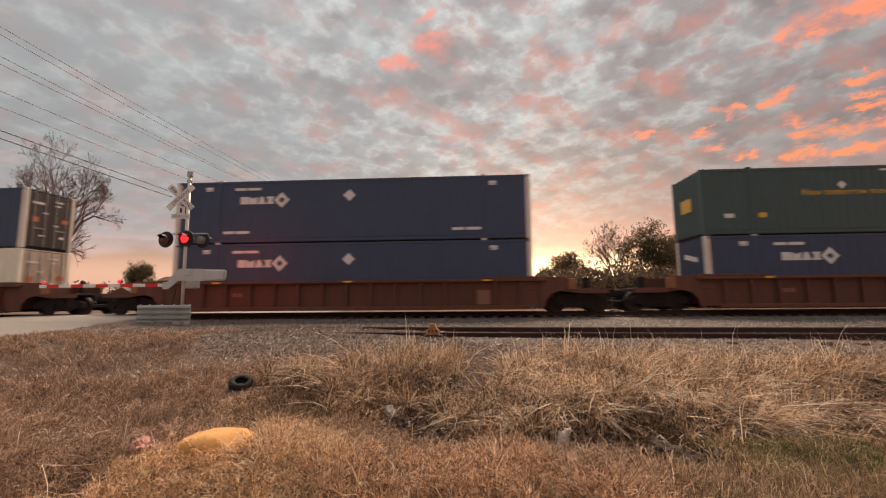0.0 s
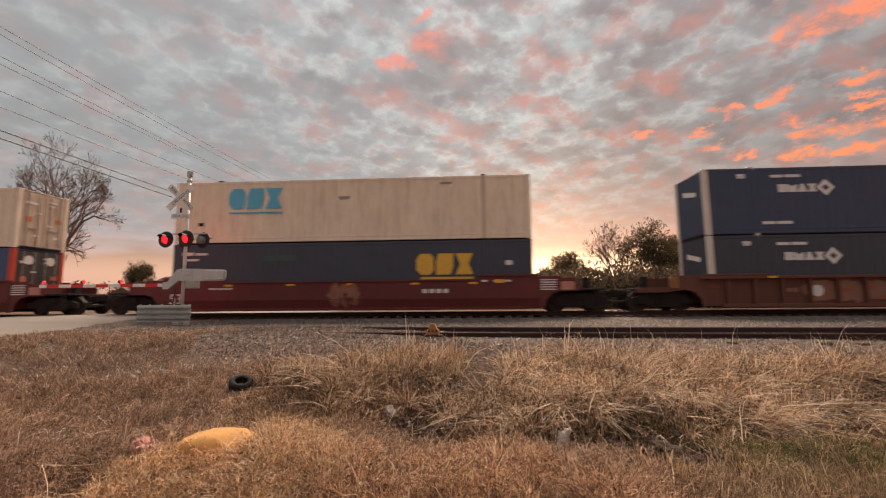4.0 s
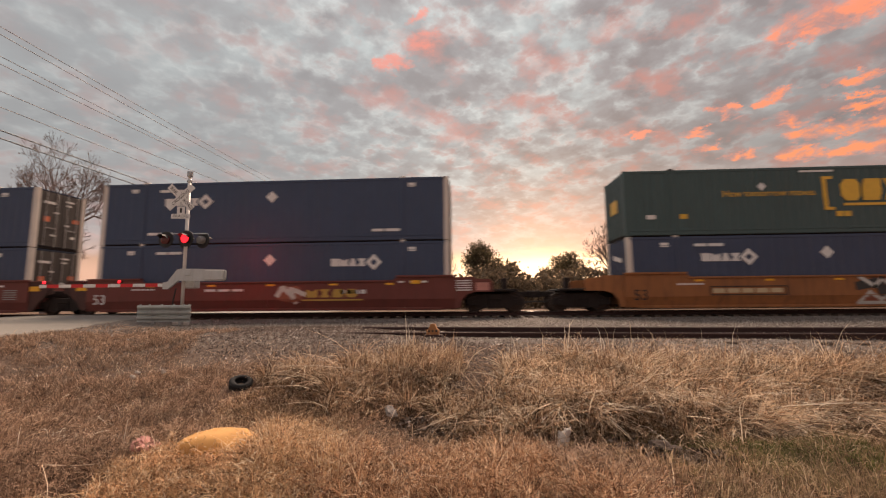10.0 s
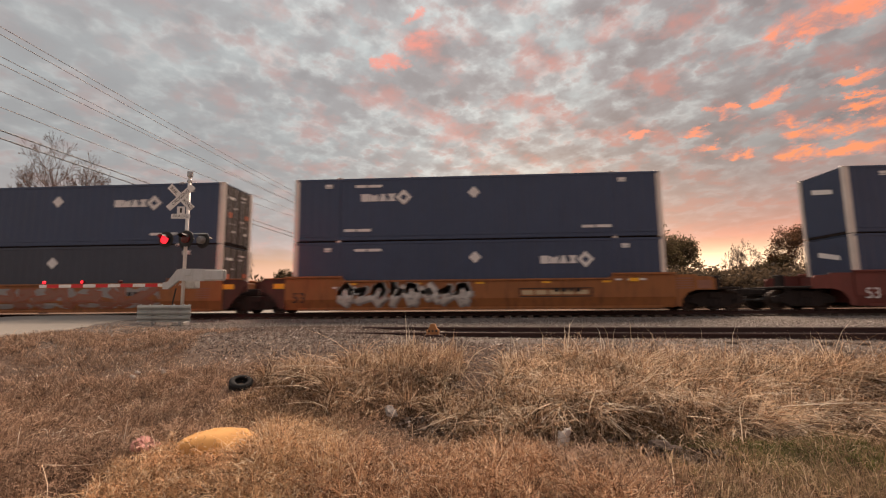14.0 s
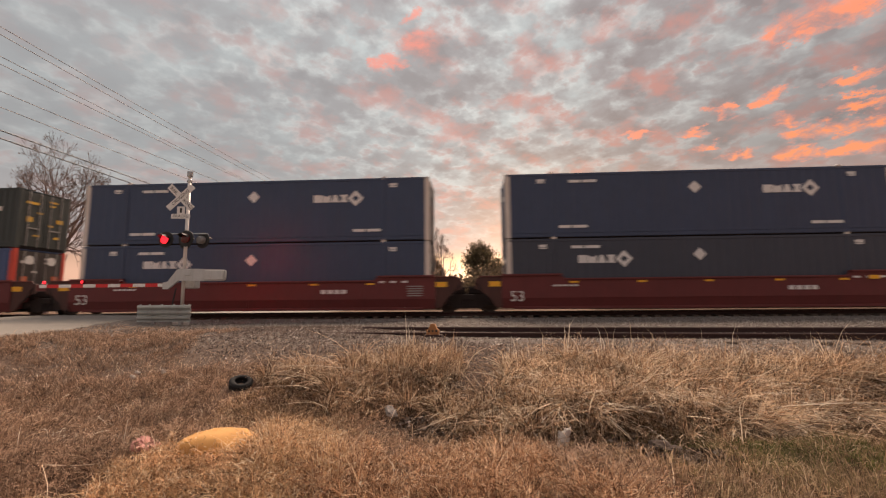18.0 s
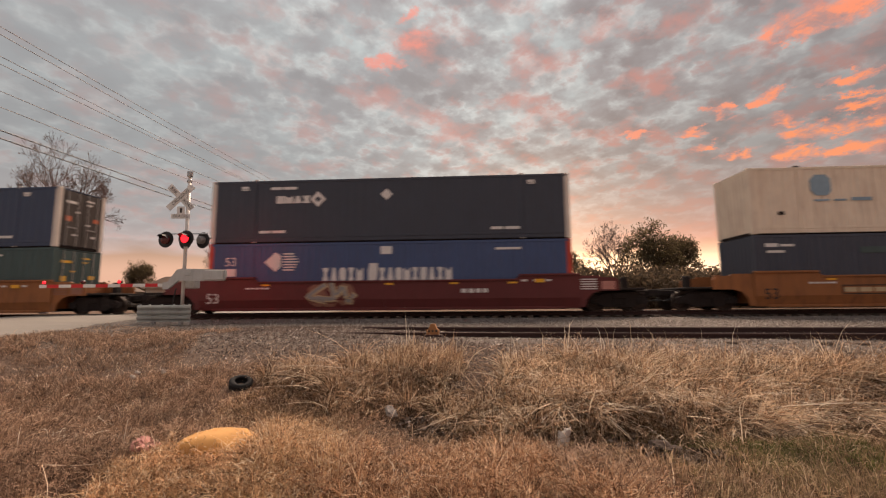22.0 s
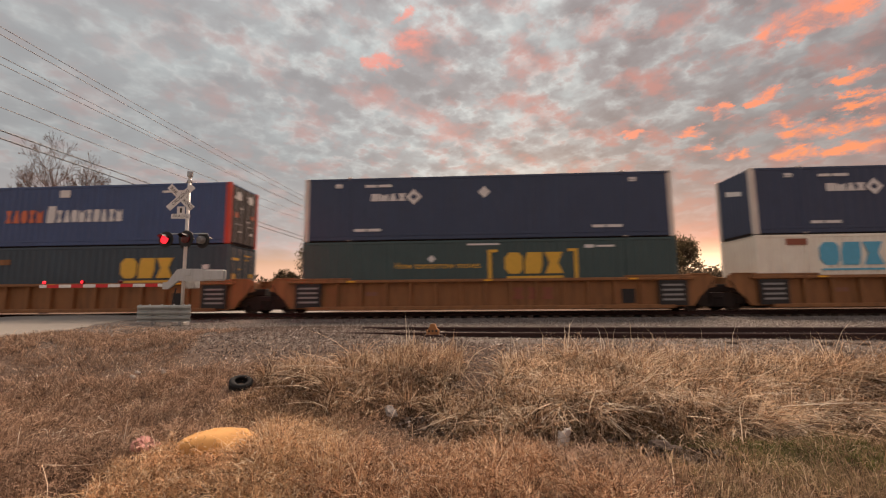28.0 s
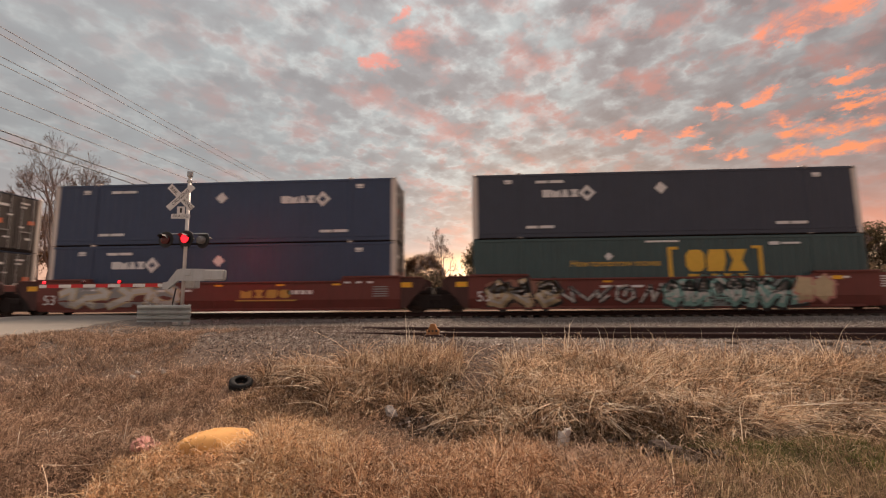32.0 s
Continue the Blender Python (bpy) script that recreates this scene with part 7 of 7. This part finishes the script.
# single tall stalks against the track
sx_ = np.concatenate([cl.uniform(-1.5, -0.5, 16), cl.uniform(0.6, 8.5, 104)])
sy_ = 7.6 - 0.09 * sx_ + cl.normal(0, 0.35, 120)
stalks = new("grass_stalks", blades("grass_stalks", sx_, sy_, 0.28 + 0.62 * cl.uniform(0, 1, 120) ** 1.6, 0.2, 0.0042, PALESTRAW, 63, 0.5))
tagged(stalks, "single tall dry stalks beside the spur track", "grass", kind="stuff")

# green-tinged turf near the right of the bank's foot
x, y, r = scatter(90000, 3.0, 6.0, 1.5, 71)
keep = (x > 1.6 + 0.4 * wob(x, y, 2, 72)) & (y < 5.6 + 0.3 * wob(x, y, 1.5, 73)) & ((x - 1.88) ** 2 / 0.10 + (y - 4.42) ** 2 / 0.08 > 1)
x, y = x[keep], y[keep]
h = np.clip(r.normal(0.12, 0.06, len(x)) * (1 + 1.1 * wob(x, y, 4.0, 74)), 0.03, 0.34)
lawn = new("green_turf", blades("green_turf", x, y, h, 0.7, 0.0022, GREENGRASS, 75, 0.8))
tagged(lawn, "sparse green-tinged winter turf", "grass", kind="stuff")

# mossy green patch at the foot of the bank
x, y = r.normal(3.15, 0.6, 22000), r.normal(4.80, 0.28, 22000)
keep = wob(x, y, 4.0, 78) + 0.5 * wob(x, y, 9.0, 79) > -0.15
x, y = x[keep], y[keep]
moss = new("green_patch", blades("green_patch", x, y, np.clip(r.normal(0.11, 0.04, len(x)), 0.03, 0.24), 0.6, 0.0032, MOSSGREEN, 85, 0.8))
tagged(moss, "short olive green grass patch under the bank", "grass", kind="stuff")

# matted dead grass in the ditch at the bank's foot
r = np.random.default_rng(76)
x, y = np.concatenate([r.uniform(-1.8, 8.0, 300), r.uniform(1.2, 6.0, 300)]), np.concatenate([r.normal(5.3, 0.55, 300), r.uniform(3.2, 5.0, 300)])
keep = (y > 3.1) & (y < 6.7) & (wob(x, y, 2.6, 77) > -0.4) & ((x + 0.92) ** 2 / 0.34 + (y - 5.45) ** 2 / 0.34 > 1) & ((x - 1.9) ** 2 / 0.16 + (y - 4.55) ** 2 / 0.12 > 1) & ~russet_front(x, y) & ~((x > 0.2) & (x < 3.6) & (y > 4.95) & (y < 5.9))
matted = new("matted_grass", tuft_strands("matted_grass", x[keep], y[keep], 64, 0.15, 0.21, 0.0028, MATGRASS, 80))
tagged(matted, "matted brown dead grass in the ditch", "grass", kind="stuff")

# bleached bunches hanging over the bank
m_ = 170
x, y = np.concatenate([r.uniform(0.4, 7.2, 110), r.uniform(0.3, 4.2, 60)]), np.concatenate([r.normal(6.35, 0.38, 110), r.normal(5.65, 0.22, 60)])
per = 34
bdx, bdy = np.repeat(r.normal(0.12, 0.30, m_), per), np.repeat(r.normal(-0.48, 0.18, m_), per)
ln = np.repeat(r.uniform(0.35, 0.75, m_), per) * r.uniform(0.6, 1.15, m_ * per)
bunches = new("bleached_straw", strands("bleached_straw", np.repeat(x, per) + r.normal(0, 0.035, m_ * per), np.repeat(y, per) + r.normal(0, 0.03, m_ * per), ln, bdx + r.normal(0, 0.10, m_ * per), bdy + r.normal(0, 0.10, m_ * per), np.clip(r.normal(0.85, 0.2, m_ * per), 0.3, 1.25), 0.0048, PALESTRAW, 68))
tagged(bunches, "bleached straw bunches hanging down the bank", "grass", kind="stuff")

# thin turf about and behind the tripod's stand
x, y = r.uniform(-7, 8, 420), r.uniform(-7, 3.3, 420)
keep = off_road(x, y) & (wob(x, y, 1.6, 44) > -0.4)
back_turf = new("thin_turf", tuft_strands("thin_turf", x[keep], y[keep], 22, 0.22, 0.15, 0.0046, DULLGRASS, 45))
tagged(back_turf, "thin brown winter turf on the flat", "grass", kind="stuff")

# bent pale stalks standing in the turf
g = Geo()
for path in ([(-3.60, 3.55, -0.95), (-3.50, 3.50, -0.77), (-3.29, 3.57, -0.80), (-3.12, 3.62, -0.80)], [(-3.50, 3.50, -0.77), (-3.30, 3.36, -0.86), (-3.18, 3.25, -0.98)], [(-3.27, 4.02, -1.0), (-3.24, 4.02, -0.75), (-3.22, 4.03, -0.55)], [(-3.24, 4.02, -0.75), (-3.05, 4.0, -0.80)], [(-4.0, 4.6, -0.95), (-3.9, 4.62, -0.88), (-3.75, 4.6, -0.9)]):
    for p0, p1 in zip(path, path[1:]):
        g.tube(p0, p1, 0.003, 0.0025, 5)
stalk = part("bent_stalks", g, PALESTRAW)
tagged(stalk, "bent pale dead stalks in the turf", "stalks", kind="stuff")

def lump(name, sx, sy, sz_, seed, rough_=0.1, nu=36, nv=18):
    """A slack, full bag shape."""
    g = Geo()
    for j in range(nv + 1):
        th = math.pi * j / nv
        for i in range(nu):
            ph = 2 * math.pi * i / nu
            p = Vector((math.sin(th) * math.cos(ph), math.sin(th) * math.sin(ph), math.cos(th)))
            k = 1 + rough_ * noise.noise(p * 1.7 + Vector((seed, 0, 0))) + rough_ * 0.35 * noise.noise(p * 6 + Vector((0, seed, 0)))
            e = 0.8
            q = [math.copysign(abs(c_) ** e, c_) * k for c_ in p]
            g.v.append((q[0] * sx, q[1] * sy, q[2] * sz_))
    for j in range(nv):
        for i in range(nu):
            k2 = (i + 1) % nu
            g.f.append((j * nu + i, j * nu + k2, (j + 1) * nu + k2, (j + 1) * nu + i))
    return g


# dead leaves and trash in the ditch
lx = np.concatenate([cl.normal(-0.95, 0.30, 900), cl.normal(1.9, 0.22, 600), cl.normal(0.9, 0.5, 400)])
ly = np.concatenate([cl.normal(5.50, 0.22, 900), cl.normal(4.55, 0.14, 600), cl.normal(5.2, 0.15, 400)])
leaves = np.stack([lx, ly, ground_z(lx, ly) + np.where(lx > 1.3, 0.07, 0.03)], 1)
litter_bed = new("leaf_litter", leaf_mesh("leaf_litter", leaves, 2600, 0.03, 0.045, DEADLEAF, 67, 0.5))
tagged(litter_bed, "dark dead leaves and trash heaped in the ditch", "leaves", kind="stuff")

# rotten lump in the heap of dead leaves
stump = part("stump", lump("stump", 0.17, 0.10, 0.09, 4, 0.5, 24, 12), BARK)
stump.matrix_basis = pose(1.86, 4.56, float(ground_z(1.86, 4.56)) + 0.07, 0, 6, 12)
tagged(stump, "dark rotten wood lump among dead leaves", "wood")

# ballast stones
r = np.random.default_rng(81)
n_ = 46000
y = r.uniform(7.2, 18.75, n_)
x = r.uniform(-1.2, 1.15, n_) * y
gap = r.uniform(0, 1, (2600, 2))
gap_y = 5.9 + 2.9 * gap[:, 1]
x, y = np.concatenate([x, gap_y * (-0.07 + 0.15 * gap[:, 0])]), np.concatenate([y, gap_y])
extra = r.uniform(0, 1, (7000, 2))
x = np.concatenate([x, -5.8 + 5.2 * extra[:, 0]])
y = np.concatenate([y, 7.2 + 4.6 * extra[:, 1]])
keep = off_road(x, y) & (y + 0.5 * wob(x, y, 1.1, 82) > np.where((x > -6.5) & (x < -1.2), 7.2 + 0.35 * np.abs(x + 3.4) + 1.3 * r.normal(0, 1, len(x)) ** 2 * 0.5, np.where(x > 5, 7.3, np.where((x > -0.08 * y) & (x < 0.085 * y), 5.8, 8.5)))) & ~((y > 10.6) & (x < -9.5) & (x < -9.5 - 0.2 * (y - 10)))
near_spur = np.abs((y - (10.02 - 0.0896 * (x + 3.7)) - 0.73)) < 0.95
keep &= ~(near_spur & (x > -3.6) & (r.uniform(0, 1, len(x)) < 0.35))
x, y = x[keep], y[keep]
n_ = len(x)
cz = ground_z(x, y) + 0.006
sz = r.uniform(0.010, 0.030, n_) * np.where((y < 12.5) & (x < 0), 1.05, 1.0)
O = np.array([(1, 0, -0.4), (-1, 0, -0.4), (0, 1, -0.4), (0, -1, -0.4), (0, 0, 0.8)], float)
v = np.stack([x, y, cz], 1)[:, None, :] + (O[None] * r.uniform(0.55, 1.3, (n_, 5, 1)) + r.normal(0, 0.22, (n_, 5, 3))) * sz[:, None, None]
F = np.array([(0, 2, 4), (2, 1, 4), (1, 3, 4), (3, 0, 4)])
dirty = ((y < 13.0 + 0.8 * wob(x, y, 0.9, 83)) & (x < 0.4)) | ((y < 8.6) & (x < 1.0))
for pick, name_, mat_, words in ((~dirty, "ballast", GRAVELSTONE, "loose grey ballast stones round the tracks"), (dirty, "dirty_gravel", DIRTSTONE, "dark dirty gravel strewn down the bank")):
    f = (np.arange(int(pick.sum()))[:, None, None] * 5 + F[None]).reshape(-1, 3)
    tagged(new(name_, raw(name_, v[pick].reshape(-1, 3), f, mat_)), words, "gravel", kind="stuff")

# tyre in the grass
tx, ty = -3.52, 6.62
tyre = thing("tyre", "old black rubber tyre lying tilted in the grass", "tyre", pose(tx, ty, float(ground_z(tx, ty)) + 0.055, 24, 6, 20))
g = Geo().lathe([(0.105, -0.055), (0.125, -0.07), (0.165, -0.072), (0.19, -0.055), (0.197, -0.02), (0.197, 0.02), (0.19, 0.055), (0.165, 0.072), (0.125, 0.07), (0.105, 0.055), (0.115, 0.03), (0.16, 0.03), (0.16, -0.03), (0.115, -0.03), (0.105, -0.055)], 36, (0, 0, 0), "Z")
g.v = [(a * 0.84, b_ * 0.84, c * 0.9) for a, b_, c in g.v]
part("carcass", g, RUBBER, tyre, smooth=True)
lug = Geo().box(0.161, 0.170, -0.010, 0.010, -0.045, 0.045).mesh("tread_block", RUBBER)
for i in range(36):
    part("tread_block", lug, RUBBER, tyre, at=pose(0, 0, 0, 0, 0, i * 10))


bx, by = -2.34, 4.02
sack = part("sack", lump("sack", 0.39, 0.26, 0.20, 3, 0.13), SACK, smooth=True)
sack.matrix_basis = pose(bx, by, float(ground_z(bx, by)) - 0.02, 0, 0, 4)
tagged(sack, "plump faded yellow sack sunk in russet grass", "sack")
px_, py_ = -2.95, 3.95
pink = part("wrapper", lump("wrapper", 0.105, 0.09, 0.048, 9, 0.9, 26, 14), GP["pink"])
pink.matrix_basis = pose(px_, py_, float(ground_z(px_, py_)) + 0.045, 12, 20, 30)
tagged(pink, "crumpled pink and white plastic wrapper in the grass", "litter")
for x, y, s, words in [(0.92, 4.72, 0.09, "crumpled pale plastic bag on the ground"), (-5.11, 7.09, 0.055, "small white scrap of paper litter"), (-5.49, 6.91, 0.052, "small white scrap of paper litter"), (-5.56, 7.09, 0.045, "flat pale scrap of litter"), (-1.08, 5.95, 0.12, "flat grey scrap of sheeting in the ditch"), (-7.6, 8.9, 0.03, "small white scrap of paper litter"), (-7.0, 8.6, 0.025, "small white scrap of paper litter")]:
    lt = part("litter", lump("litter", s * 0.9, s * 0.5, s * (1.7 if s == 0.09 else 0.25 if s == 0.12 else 0.5), x * 3, 0.6, 14, 8), SHEETING if s == 0.12 else PAPER)
    lt.matrix_basis = pose(x, y, float(ground_z(x, y)) + s * 0.45 + (0.10 if s < 0.06 else 0.06), 10, 25, x * 50)
    tagged(lt, words, "litter", "scattered litter")


# ---- movement ----
def way(t):
    return 17.604 * t + 0.01314 * t * t + 0.0000756 * t ** 3


def motions():
    times = [i * 4.0 for i in range(9)]
    for ob, s_, z in rolling:
        walk(ob, [(q, pose(s_ + way(q), CY, z)) for q in times])
    walk(cloud_layer, [(0.0, Matrix.Translation((0, 0, 300))), (32.0, Matrix.Translation((-25, -5, 300)))])
    # rolling wheels: one turn pattern for all the axles on each side of a bogie
    steps = [i / 30 for i in range(961)]
    for dx, axles in wheel_shafts.items():
        walk(axles[0], [(q, pose(dx, 0, 0.42) @ Matrix.Rotation(way(q) / 0.425, 4, "Y")) for q in steps])
        keyed = axles[0].animation_data
        for ax in axles[1:]:
            ax.rotation_mode = "QUATERNION"
            own = ax.animation_data_create()
            own.action, own.action_slot = keyed.action, keyed.action_slot
    # the lamps flash in turn: each lens turns its lit face out and away again
    half = 0.62
    for ob, x, y, z, yaw, ph in flashers:
        rows, state = [], ph == 1
        ang = 0 if state else 178
        rows.append((0.0, pose(x, y, z, 0, 0, yaw + ang)))
        k = 0
        while True:
            flip = 0.28 + k * half
            if flip > 31.95:
                break
            to = 0 if ang else 178
            for j in range(3):
                rows.append((flip + (j - 1) / 30, pose(x, y, z, 0, 0, yaw + ang + (to - ang) * j / 2)))
            ang = to
            k += 1
        rows.append((32.1, pose(x, y, z, 0, 0, yaw + ang)))
        walk(ob, rows)


motions()
